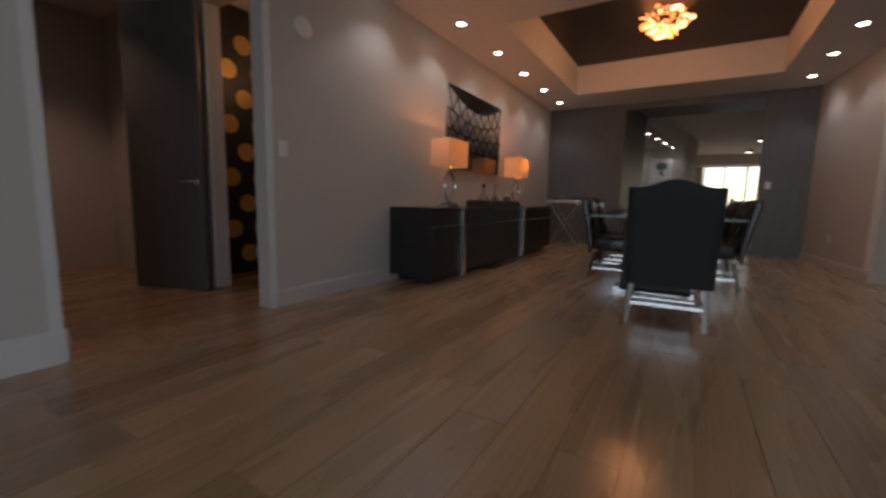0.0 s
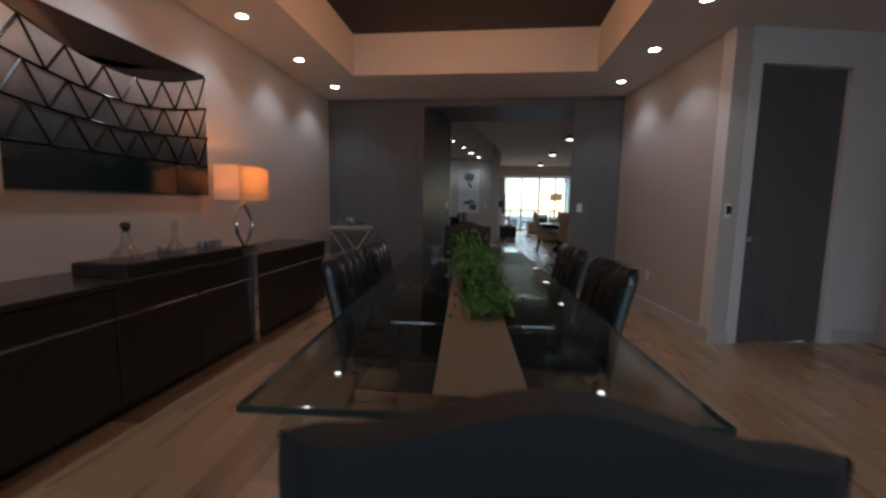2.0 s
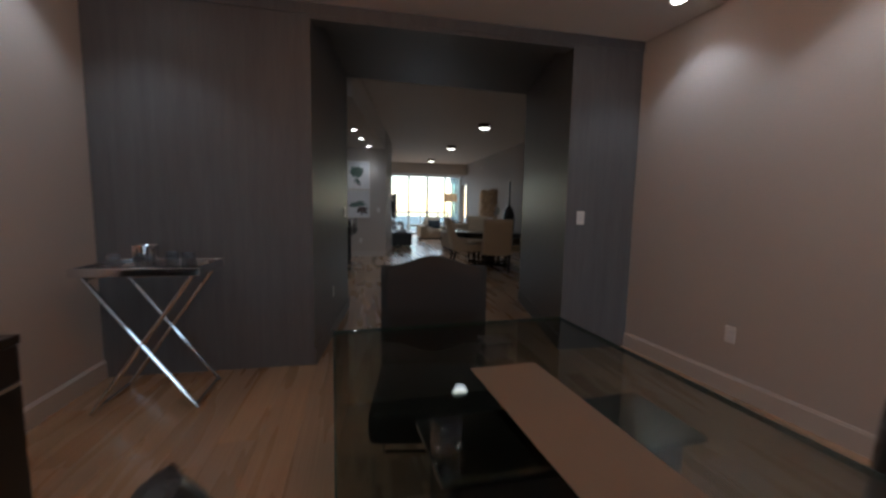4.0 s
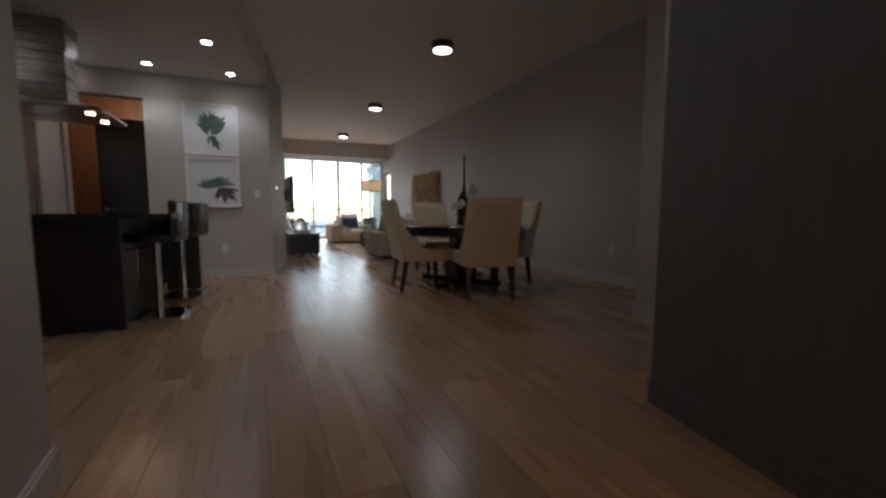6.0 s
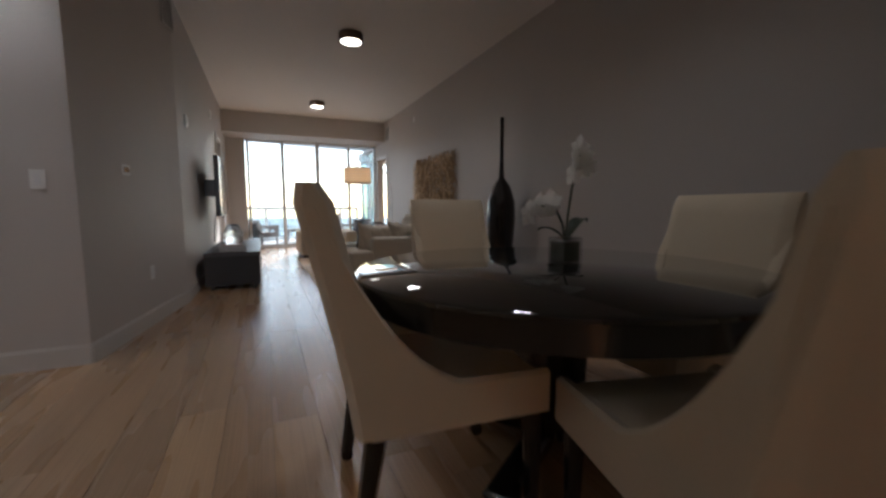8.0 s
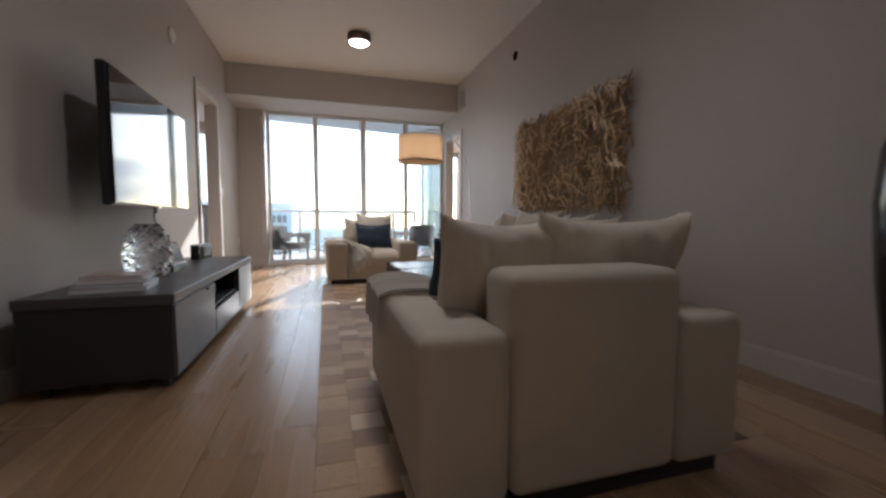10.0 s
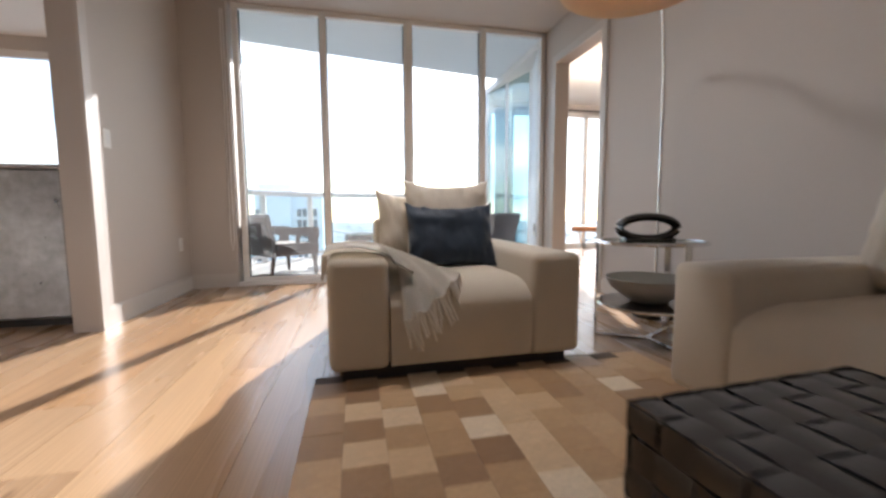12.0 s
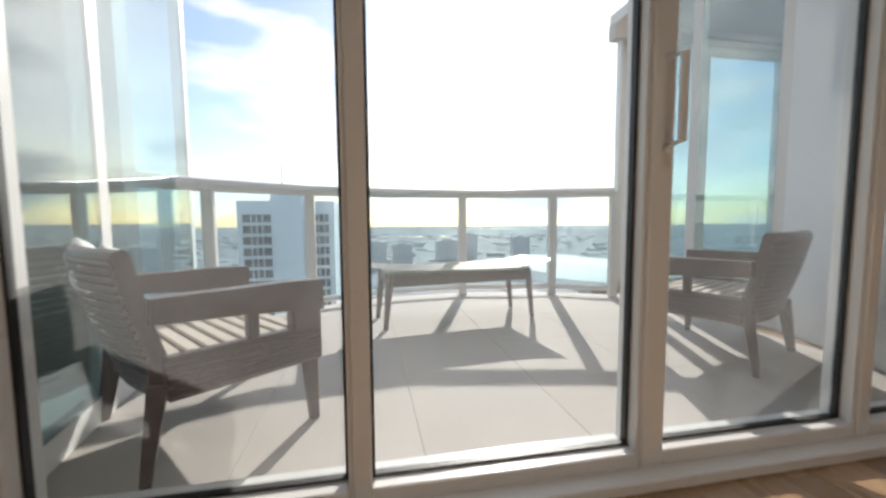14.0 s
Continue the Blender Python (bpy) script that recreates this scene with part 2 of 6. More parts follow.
# darker copy of the gilded twigs, with the shade between them painted in
M["shaded_stick"] = surface("shaded_back_twigs", (0.42, 0.28, 0.155), 0.45, 0.25, var=0.3, big=6, fine=60, bump=0.25)
M["print_black"] = surface("black_print_ink", (0.004, 0.004, 0.005), 0.2, var=0.2, bump=0.0)
M["paper"] = surface("white_art_paper", (0.70, 0.71, 0.73), 0.25, var=0.04, big=1.5, fine=90, bump=0.0)
M["frame_white"] = surface("white_frame", (0.74, 0.73, 0.72), 0.35, var=0.03)
M["plate"] = surface("white_switch_plastic", (0.74, 0.73, 0.71), 0.3, var=0.03, bump=0.0)
M["ink_green"] = surface("dark_green_ink", (0.075, 0.125, 0.11), 0.3, var=0.7, big=9, fine=50, bump=0.0)
M["ink_brown"] = surface("dark_brown_ink", (0.075, 0.042, 0.036), 0.3, var=0.7, big=12, fine=60, bump=0.0)
M["leaf"] = surface("moss_green_leaf", (0.12, 0.24, 0.04), 0.6, var=0.5, big=14, fine=70, bump=0.2)
M["orchid_leaf"] = surface("orchid_leaf", (0.012, 0.03, 0.010), 0.35, var=0.3)
M["petal"] = surface("white_orchid_petal", (0.80, 0.77, 0.72), 0.55, var=0.05)
M["stone"] = surface("pale_balcony_tile", (0.45, 0.41, 0.375), 0.85, var=0.10, big=3, fine=80, bump=0.15)
M["white_alu"] = surface("white_window_aluminium", (0.74, 0.73, 0.72), 0.3, var=0.03, bump=0.02)
M["black_seal"] = surface("black_rubber_seal", (0.01, 0.01, 0.01), 0.5, var=0.2)
M["stucco"] = surface("white_stucco", (0.72, 0.74, 0.76), 0.7, var=0.05, big=1.5, fine=60, bump=0.3)
M["wicker"] = surface("brown_wicker", (0.055, 0.026, 0.020), 0.38, var=0.4, big=10, fine=90, bump=0.4, stretch=(3, 3, 12))
M["dark_wood"] = surface("dark_teak", (0.050, 0.026, 0.020), 0.35, var=0.35, big=4, fine=40, bump=0.1)
M["seat_pad"] = surface("pale_seat_slats", (0.50, 0.44, 0.38), 0.7, var=0.1)
M["white_cushion"] = surface("white_outdoor_cloth", (0.72, 0.71, 0.70), 0.85, var=0.05, fine=260, bump=0.2)
# last value: pale glare veil mixed into the panes
M["glass"] = clear("window_glass", (0.92, 0.94, 0.95), 1.5, 0.0, 0.4, 0.028)
M["side_glass"] = clear("tinted_side_glass", (0.55, 0.72, 0.76), 1.9, 0.0, 1.6)
M["table_glass"] = clear("table_glass", (0.62, 0.66, 0.63), 1.5, 0.0, 1.3)
m_, nt_, b_ = nodes_of("pressed_glass")
b_.inputs["Base Color"].default_value = (0.97, 0.98, 1.0, 1)
b_.inputs["Roughness"].default_value, b_.inputs["IOR"].default_value = 0.02, 1.4
b_.inputs["Transmission Weight"].default_value = 1.0
M["pressed_glass"] = m_
M["crystal"] = clear("cut_crystal", (0.86, 0.88, 0.90), 1.9, 0.03, 1.5)
M["rail_glass"] = clear("railing_glass", (0.86, 0.94, 0.95))
M["downlight"] = glowing("downlight_lens", (1.0, 0.88, 0.74), 14.0)
M["diffuser"] = glowing("ceiling_lamp_diffuser", (1.0, 0.88, 0.70), 3.0)
M["amber"] = glowing("amber_crystal", (1.0, 0.30, 0.07), 1.3)
M["crystal_hot"] = glowing("lit_crystal", (1.0, 0.50, 0.20), 4.0)
M["hood_light"] = glowing("hood_lamp", (1.0, 0.50, 0.30), 8.0)


# ---- mesh helpers ----
def box(bm, x0, x1, y0, y1, z0, z1, bevel=0.0, seg=1, turn=None):
    made = bmesh.ops.create_cube(bm, size=1.0)["verts"]
    m = Matrix.Translation(((x0 + x1) / 2, (y0 + y1) / 2, (z0 + z1) / 2)) @ Matrix.Diagonal((abs(x1 - x0), abs(y1 - y0), abs(z1 - z0), 1))
    if turn is not None:
        m = turn @ m
    bmesh.ops.transform(bm, matrix=m, verts=made)
    if bevel > 0:
        edges = {e for v in made for e in v.link_edges}
        bmesh.ops.bevel(bm, geom=list(edges), offset=bevel, segments=seg, profile=0.5, affect="EDGES")
    return bm


def prism(bm, pts, z0, z1):
    """An upright prism over a plan polygon."""
    lo = [bm.verts.new((x, y, z0)) for x, y in pts]
    hi = [bm.verts.new((x, y, z1)) for x, y in pts]
    n = len(pts)
    bm.faces.new(lo[::-1])
    bm.faces.new(hi)
    for i in range(n):
        bm.faces.new((lo[i], lo[(i + 1) % n], hi[(i + 1) % n], hi[i]))
    return bm


def strip(bm, p0, p1, z0, z1, thick):
    """A wall piece over the line p0-p1, thickened to the left of it."""
    d = (Vector(p1) - Vector(p0)).normalized()
    off = Vector((-d.y, d.x)) * thick
    a, b = Vector(p0), Vector(p1)
    pts = [a, b, b + off, a + off] if thick > 0 else [a, a + off, b + off, b]
    pts = [(v.x, v.y) for v in pts]
    return prism(bm, pts, z0, z1)


def cyl(bm, p0, p1, r0, r1=None, seg=16, caps=True):
    p0, p1 = Vector(p0), Vector(p1)
    r1 = r0 if r1 is None else r1
    d = p1 - p0
    made = bmesh.ops.create_cone(bm, cap_ends=caps, segments=seg, radius1=r0, radius2=r1, depth=d.length)["verts"]
    q = Vector((0, 0, 1)).rotation_difference(d.normalized())
    bmesh.ops.transform(bm, matrix=Matrix.Translation((p0 + p1) / 2) @ q.to_matrix().to_4x4(), verts=made)
    return bm


def tube(bm, pts, r, seg=8, closed=False, flat=1.0):
    """A round bar along points; flat squeezes it sideways."""
    pts = [Vector(p) for p in pts]
    n, rings = len(pts), []
    for i, p in enumerate(pts):
        a, b = (pts[i - 1], pts[(i + 1) % n]) if closed else (pts[max(i - 1, 0)], pts[min(i + 1, n - 1)])
        t = (b - a).normalized()
        ref = Vector((0, 0, 1)) if abs(t.z) < 0.9 else Vector((1, 0, 0))
        u = t.cross(ref).normalized()
        v = u.cross(t).normalized()
        rings.append([bm.verts.new(p + r * (math.cos(k * 2 * math.pi / seg) * u * flat + math.sin(k * 2 * math.pi / seg) * v)) for k in range(seg)])
    for i in range(n if closed else n - 1):
        a, b = rings[i], rings[(i + 1) % n]
        for k in range(seg):
            bm.faces.new((a[k], a[(k + 1) % seg], b[(k + 1) % seg], b[k]))
    if not closed:
        bm.faces.new(rings[0][::-1])
        bm.faces.new(rings[-1])
    return bm


def lathe(bm, profile, seg=32, cx=0.0, cy=0.0):
    rings = []
    for r, z in profile:
        rings.append([bm.verts.new((cx + max(r, 1e-4) * math.cos(k * 2 * math.pi / seg), cy + max(r, 1e-4) * math.sin(k * 2 * math.pi / seg), z)) for k in range(seg)])
    for a, b in zip(rings, rings[1:]):
        for k in range(seg):
            bm.faces.new((a[k], a[(k + 1) % seg], b[(k + 1) % seg], b[k]))
    bm.faces.new(rings[0][::-1])
    bm.faces.new(rings[-1])
    return bm


def grid_sheet(bm, fn, nu, nv, closed_v=False):
    rows = [[bm.verts.new(fn(i / nu, j / nv)) for j in range(nv + (0 if closed_v else 1))] for i in range(nu + 1)]
    for i in range(nu):
        for j in range(nv):
            k = (j + 1) % nv if closed_v else j + 1
            bm.faces.new((rows[i][j], rows[i + 1][j], rows[i + 1][k], rows[i][k]))
    return bm


def to_mesh(name, bm, material, smooth=False):
    bmesh.ops.recalc_face_normals(bm, faces=bm.faces)
    me = bpy.data.meshes.new(name)
    bm.to_mesh(me)
    bm.free()
    me.materials.append(material)
    if smooth:
        me.polygons.foreach_set("use_smooth", [True] * len(me.polygons))
        me.set_sharp_from_angle(angle=radians(40))
    return me


def part(name, bm, material, parent, label="", smooth=False):
    ob = new(name, to_mesh(name, bm, material, smooth))
    ob.parent = parent
    return tagged(ob, label)


def structure(name, bm, material, label="", smooth=False):
    return tagged(new(name, to_mesh(name, bm, material, smooth)), label, kind="structure")


def thing(name, label, category, m=None, group=""):
    ob = new(name)
    ob.empty_display_size = 0.1
    if m is not None:
        ob.matrix_basis = m
    return tagged(ob, label, category, group)


def single(name, bm, material, label, category, m=None, group="", smooth=False):
    ob = new(name, to_mesh(name, bm, material, smooth))
    if m is not None:
        ob.matrix_basis = m
    return tagged(ob, label, category, group)


def B():
    return bmesh.new()


# ---- structure: dining room ----
ZD, ZL, ZK, ZP, ZB = 2.74, 3.18, 2.71, 2.79, 2.71     # ceilings: dining, living, kitchen, portal, window bulkhead
XW, XR = -1.96, 4.48                                   # dining left wall, living right wall
YP, YQ, YW = 10.60, 12.57, 25.58                       # portal front, portal back, window

bm = B()
strip(bm, (XW, 3.86), (XW, YP), 0, ZD + 0.6, 0.14)
structure("wall_west", bm, M["wall"], "greige painted dining room wall")
bm = B()
strip(bm, (-1.94, -0.5), (-1.94, 2.69), 0, ZD + 0.2, 0.16)
strip(bm, (-1.95, 2.69), (-1.95, 3.86), 2.52, ZD + 0.2, 0.15)
structure("wall_hall_opening", bm, M["trim"], "pale wall beside the hall opening")
bm = B()
strip(bm, (4.3, -0.5), (3.2, -0.5), 0, ZD + 0.2, -0.15)
strip(bm, (3.2, -0.5), (-0.6, -0.5), 0, 0.25, -0.15)
strip(bm, (3.2, -0.5), (-0.6, -0.5), 2.5, ZD + 0.2, -0.15)
strip(bm, (-0.6, -0.5), (-5.2, -0.5), 0, ZD + 0.2, -0.15)
structure("wall_south", bm, M["wall"])
sky_in = bpy.data.lights.new("window_daylight", "AREA")
sky_in.shape, sky_in.size, sky_in.size_y, sky_in.energy, sky_in.color = "RECTANGLE", 3.7, 2.2, 20.0, (0.86, 0.93, 1.0)
sky_lamp = new("window_daylight", sky_in)
sky_lamp.matrix_basis = look((1.3, -0.56, 1.375), (1.3, 5.0, 1.375))
bm = B()
strip(bm, (-5.05, -0.5), (-5.05, 6.0), 0, ZD + 0.2, 0.15)
structure("wall_hall_west", bm, M["wall"])
bm = B()
strip(bm, (-5.05, 4.02), (-2.95, 4.02), 0, ZD, 0.12)
strip(bm, (-2.95, 4.02), (-2.2, 4.02), 2.45, ZD, 0.12)
strip(bm, (-2.2, 4.02), (-2.1, 4.02), 0, ZD, 0.12)
structure("wall_hall_north", bm, M["wall"])
bm = B()
strip(bm, (-5.05, 5.6), (-2.1, 5.6), 0, ZD, 0.12)
powder = structure("wall_powder_room", bm, M["tray_black"], "black wallpaper with gold discs")
gold = surface("gold_foil", (0.50, 0.30, 0.09), 0.4, 0.3, var=0.3)
for i in range(6):
    for j in range(7):
        bm = B()
        cyl(bm, (-4.75 + i * 0.42 + (j % 2) * 0.21, 5.597, 0.3 + j * 0.36), (-4.75 + i * 0.42 + (j % 2) * 0.21, 5.585, 0.3 + j * 0.36), 0.13, seg=20)
        part("disc", bm, gold, powder)
bm = B()
strip(bm, (-3.42, 4.15), (-3.42, 5.6), 0, ZD, 0.1)
powder = structure("wall_powder_side", bm, M["tray_black"], "black wallpaper with gold discs")
for i in range(4):
    for j in range(9):
        bm = B()
        y, z = 4.30 + i * 0.34 + (j % 2) * 0.17, 0.22 + j * 0.27
        cyl(bm, (-3.425, y, z), (-3.413, y, z), 0.095, seg=20)
        part("disc", bm, gold, powder)
# right side: sloping wall, door wall, recess and the wall by the entry
bm = B()
strip(bm, (2.30, YP), (2.51, 8.44), 0, ZD, 0.14)
structure("wall_dining_east", bm, M["wall"])
DW0, DWD = Vector((2.51, 8.44)), Vector((3.95 - 2.51, 8.70 - 8.44)).normalized()


def on_door_wall(s, off=0.0):
    p = DW0 + DWD * s + Vector((DWD.y, -DWD.x)) * off
    return (p.x, p.y)


bm = B()
strip(bm, on_door_wall(0.0), on_door_wall(0.245), 0, ZD, 0.14)
strip(bm, on_door_wall(0.245), on_door_wall(1.065), 2.44, ZD, 0.14)
strip(bm, on_door_wall(1.065), on_door_wall(1.62), 0, ZD, 0.14)
structure("wall_door", bm, M["white_trim"], "pale wall around the grey door")
bm = B()
strip(bm, (4.10, 8.73), (4.05, 7.86), 0, ZD, 0.14)
strip(bm, (4.05, 7.86), (3.80, 7.82), 0, ZD, 0.14)
structure("wall_recess", bm, M["wall"])
bm = B()
strip(bm, (3.80, 7.82), (4.30, 5.6), 0, ZD, 0.14)
strip(bm, (4.30, 5.6), (4.30, -0.5), 0, ZD, 0.14)
structure("wall_entry", bm, M["wall"], "greige painted wall by the entry")

# ceilings
TX0, TX1, TY0, TY1, TZ = -1.19, 1.66, 6.25, 9.53, 3.22
bm = B()
box(bm, -5.2, TX0, -0.6, YP, ZD, ZD + 0.1)
box(bm, TX1, 4.5, -0.6, YP, ZD, ZD + 0.1)
box(bm, TX0, TX1, -0.6, TY0, ZD, ZD + 0.1)
box(bm, TX0, TX1, TY1, YP, ZD, ZD + 0.1)
ceiling_dining = structure("ceiling_dining", bm, M["ceiling"], "painted dining room ceiling with a raised tray")
bm = B()
for x0, x1, y0, y1 in ((TX0 - 0.08, TX0, TY0 - 0.08, TY1 + 0.08), (TX1, TX1 + 0.08, TY0 - 0.08, TY1 + 0.08), (TX0, TX1, TY0 - 0.08, TY0), (TX0, TX1, TY1, TY1 + 0.08)):
    box(bm, x0, x1, y0, y1, ZD + 0.1, TZ)
structure("ceiling_tray_sides", bm, M["ceiling"])
bm = B()
box(bm, TX0 - 0.08, TX1 + 0.08, TY0 - 0.08, TY1 + 0.08, TZ, TZ + 0.08)
structure("ceiling_tray_top", bm, M["tray_black"], "glossy black ceiling tray")
bm = B()
box(bm, -4.4, 4.7, 12.40, 25.75, ZL, ZL + 0.1)
structure("ceiling_living", bm, M["ceiling"])
bm = B()
prism(bm, [(-0.49, YP + 0.14), (1.66, YP + 0.14), (2.04, 12.53), (-0.29, 12.42)], ZP, ZP + 0.39)
structure("ceiling_portal", bm, M["wallcover"])

# portal with dark wallcovering
bm = B()
prism(bm, [(XW - 0.14, YP), (-0.50, YP), (-0.29, 12.42), (-4.3, 12.42), (-4.3, YP + 0.3), (XW - 0.14, YP + 0.3)], 0, ZL)
structure("wall_portal_left", bm, M["wallcover"], "charcoal wood-grain wall covering")
bm = B()
prism(bm, [(1.63, YP), (4.7, YP), (4.7, 12.4), (3.12, YQ), (2.04, 12.53)], 0, ZL)
structure("wall_portal_right", bm, M["wallcover"], "charcoal wood-grain wall covering")
bm = B()
box(bm, -0.50, 1.63, YP, YP + 0.14, 2.63, ZP)
box(bm, XW, 2.33, YP - 0.012, YP - 0.001, 2.66, ZD)
structure("trim_portal_header", bm, M["wallcover"])
bm = B()
strip(bm, (-0.29, 12.422), (-4.3, 12.422), 0, ZL, -0.02)
strip(bm, (3.10, YQ + 0.002), (2.045, 12.532), 0, ZL, -0.02)
structure("wall_portal_back", bm, M["wall"])

# living room and kitchen
bm = B()
prism(bm, [(-0.292, 12.445), (-0.335, 12.97), (-4.3, 12.97), (-4.3, 12.445)], 0, ZL)
structure("wall_kitchen_return", bm, M["wall"], "greige painted wall end beside the kitchen")
bm = B()
prism(bm, [(3.13, YQ - 0.15), (4.62, YQ - 0.15), (4.62, 13.66), (3.29, 13.66)], 0, ZL)
structure("wall_column", bm, M["wall"], "greige painted wall return")
DOOR_N0, DOOR_N1, DOOR_NH = 24.45, 25.27, 2.30
bm = B()
strip(bm, (XR, DOOR_N0), (XR, 13.6), 0, ZL, 0.14)
strip(bm, (XR, DOOR_N1), (XR, DOOR_N0), DOOR_NH, ZL, 0.14)
strip(bm, (XR, 25.72), (XR, DOOR_N1), 0, ZL, 0.14)
structure("wall_east", bm, M["wall"], "greige painted living room wall")
bm = B()
strip(bm, (-4.3, 12.42), (-4.3, 17.7), 0, ZK + 0.1, 0.14)
structure("wall_kitchen_west", bm, M["wall"])
KD0, KD1, KDH = -1.78, -0.97, 2.38
bm = B()
strip(bm, (-4.3, 17.67), (KD0, 17.67), 0, ZL, 0.14)
strip(bm, (KD0, 17.67), (KD1, 17.67), KDH, ZL, 0.14)
strip(bm, (KD1, 17.67), (0.507, 17.67), 0, ZL, 0.14)
structure("wall_kitchen_north", bm, M["wall"], "greige painted kitchen wall")
LX, LD0, LD1, LDH = 0.79, 23.15, 24.02, 2.36
bm = B()
strip(bm, (0.507, 17.67), (0.735, 19.12), 0, ZL, 0.14)
strip(bm, (0.735, 19.12), (LX, 19.4), 0, ZL, 0.14)
structure("wall_angled", bm, M["wall"])
bm = B()
strip(bm, (LX, 19.4), (LX, LD0), 0, ZL, 0.14)
strip(bm, (LX, LD0), (LX, LD1), LDH, ZL, 0.14)
strip(bm, (LX, LD1), (LX, 25.45), 0, ZL, 0.14)
strip(bm, (LX - 0.14, 25.45), (1.20, 25.45), 0, ZL, 0.24)
structure("wall_living_west", bm, M["wall"], "greige painted living room wall")
bm = B()
prism(bm, [(-4.3, 12.975), (-0.24, 12.975), (0.50, 17.68), (-4.3, 17.68)], ZK, ZL - 0.002)
structure("ceiling_kitchen", bm, M["ceiling"], "lowered kitchen ceiling")
bm = B()
box(bm, LX, XR, 24.62, 25.70, ZB, ZL - 0.002)
structure("ceiling_bulkhead", bm, M["wall"], "painted bulkhead over the window")


def skirting(name, pts, h=0.13, t=0.016, mat="trim"):
    bm = B()
    for a, b in pts:
        strip(bm, a, b, 0.0, h - 0.012, -t)
        strip(bm, a, b, h - 0.012, h, -t * 0.55)
    return structure(name, bm, M[mat])


skirting("baseboard_dining", [((XW, 3.9), (XW, YP)), ((2.30, YP), (2.51, 8.44)), (on_door_wall(0), on_door_wall(0.16)), (on_door_wall(1.15), on_door_wall(1.55)), ((4.05, 7.86), (3.80, 7.82)), ((3.80, 7.82), (4.30, 5.6))])
skirting("baseboard_hall", [((-1.94, -0.5), (-1.94, 2.69)), ((-1.94, 2.69), (-2.1, 2.69)), ((-1.96, 3.86), (-1.96, 3.9))], 0.17, 0.02, "white_trim")
skirting("baseboard_living", [((-0.96, 17.67), (0.507, 17.67)), ((0.507, 17.67), (0.735, 19.12)), ((0.735, 19.12), (LX, 19.4)), ((LX, 19.4), (LX, LD0 - 0.08)), ((LX, LD1 + 0.08), (LX, 25.45)), ((LX, 25.45), (1.19, 25.45)), ((XR, DOOR_N0 - 0.08), (XR, 13.66)), ((4.48, 13.66), (3.29, 13.66)), ((3.29, 13.66), (3.13, YQ)), ((-0.292, 12.445), (-0.335, 12.97))])
skirting("baseboard_portal", [((-0.50, YP), (-0.29, 12.42)), ((2.04, 12.53), (1.63, YP))], 0.13, 0.014, "wallcover")


def casing(name, frame_pts, mat, w=0.075, t=0.02):
    """Door casing: plan points of both jambs on one wall line, height."""
    (ax, ay), (bx, by), h = frame_pts
    d = (Vector((bx, by)) - Vector((ax, ay))).normalized()
    bm = B()
    a, b = Vector((ax, ay)), Vector((bx, by))
    strip(bm, a - d * w, a, 0, h + w, -t)
    strip(bm, b, b + d * w, 0, h + w, -t)
    strip(bm, a, b, h, h + w, -t)
    return structure(name, bm, M[mat])


casing("trim_left_door", ((LX, LD0), (LX, LD1), LDH), "trim")
casing("trim_right_door", ((XR, DOOR_N1), (XR, DOOR_N0), DOOR_NH), "trim")
casing("trim_grey_door", (on_door_wall(0.245), on_door_wall(1.065), 2.44), "white_trim", 0.10, 0.016)
casing("trim_hall_opening", ((-1.95, 2.69), (-1.96, 3.86), 2.52), "white_trim", 0.05, 0.012)
casing("trim_powder_door", ((-2.95, 4.02), (-2.2, 4.02), 2.45), "white_trim", 0.07, 0.012)

# base under the planks, and rooms seen through openings
bm = B()
box(bm, -5.3, 4.7, -0.6, 25.62, -0.3, -0.006)
box(bm, -4.0, 0.72, 22.0, 27.6, -0.29, -0.0065)
box(bm, 4.6, 9.5, 22.5, 28.6, -0.29, -0.0065)
structure("floor", bm, M["joint"], "subfloor under oak planks")

# ---- window wall and balcony ----
WX = [1.23, 2.04, 2.885, 3.715, 4.47]
for i in range(4):
    x0, x1 = WX[i], WX[i + 1]
    win = tagged(thing("window_%d" % (i + 1), "tall white aluminium window with clear glass", "window"), kind="structure")
    w = 0.075 if i == 2 else 0.05
    bm = B()
    box(bm, x0, x0 + w, YW - 0.06, YW + 0.06, 0.0, ZB, 0.004)
    box(bm, x1 - (0.05 if i == 3 else 0.012), x1, YW - 0.05, YW + 0.05, 0.0, ZB, 0.003)
    box(bm, x0 + w, x1 - 0.012, YW - 0.06, YW + 0.06, 0.0, 0.075, 0.004)
    box(bm, x0 + w, x1 - 0.012, YW - 0.05, YW + 0.05, ZB - 0.05, ZB, 0.004)
    part("window_frame", bm, M["white_alu"], win)
    bm = B()
    box(bm, x0 + w, x0 + w + 0.008, YW - 0.012, YW + 0.012, 0.075, ZB - 0.05)
    box(bm, x1 - 0.021, x1 - 0.013, YW - 0.012, YW + 0.012, 0.075, ZB - 0.05)
    box(bm, x0 + w, x1 - 0.012, YW - 0.012, YW + 0.012, 0.075, 0.083)
    part("seal", bm, M["black_seal"], win)
    bm = B()
    box(bm, x0 + w + 0.004, x1 - 0.016, YW - 0.003, YW + 0.003, 0.079, ZB - 0.052)
    pane = part("pane", bm, M["glass"], win)
    pane.visible_shadow = False
    if i == 2:
        bm = B()
        tube(bm, [(x0 + 0.045, YW - 0.06, 0.98), (x0 + 0.045, YW - 0.12, 0.99), (x0 + 0.045, YW - 0.12, 1.22), (x0 + 0.045, YW - 0.06, 1.23)], 0.012, 8)
        part("handle", bm, M["white_alu"], win, smooth=True)
bm = B()
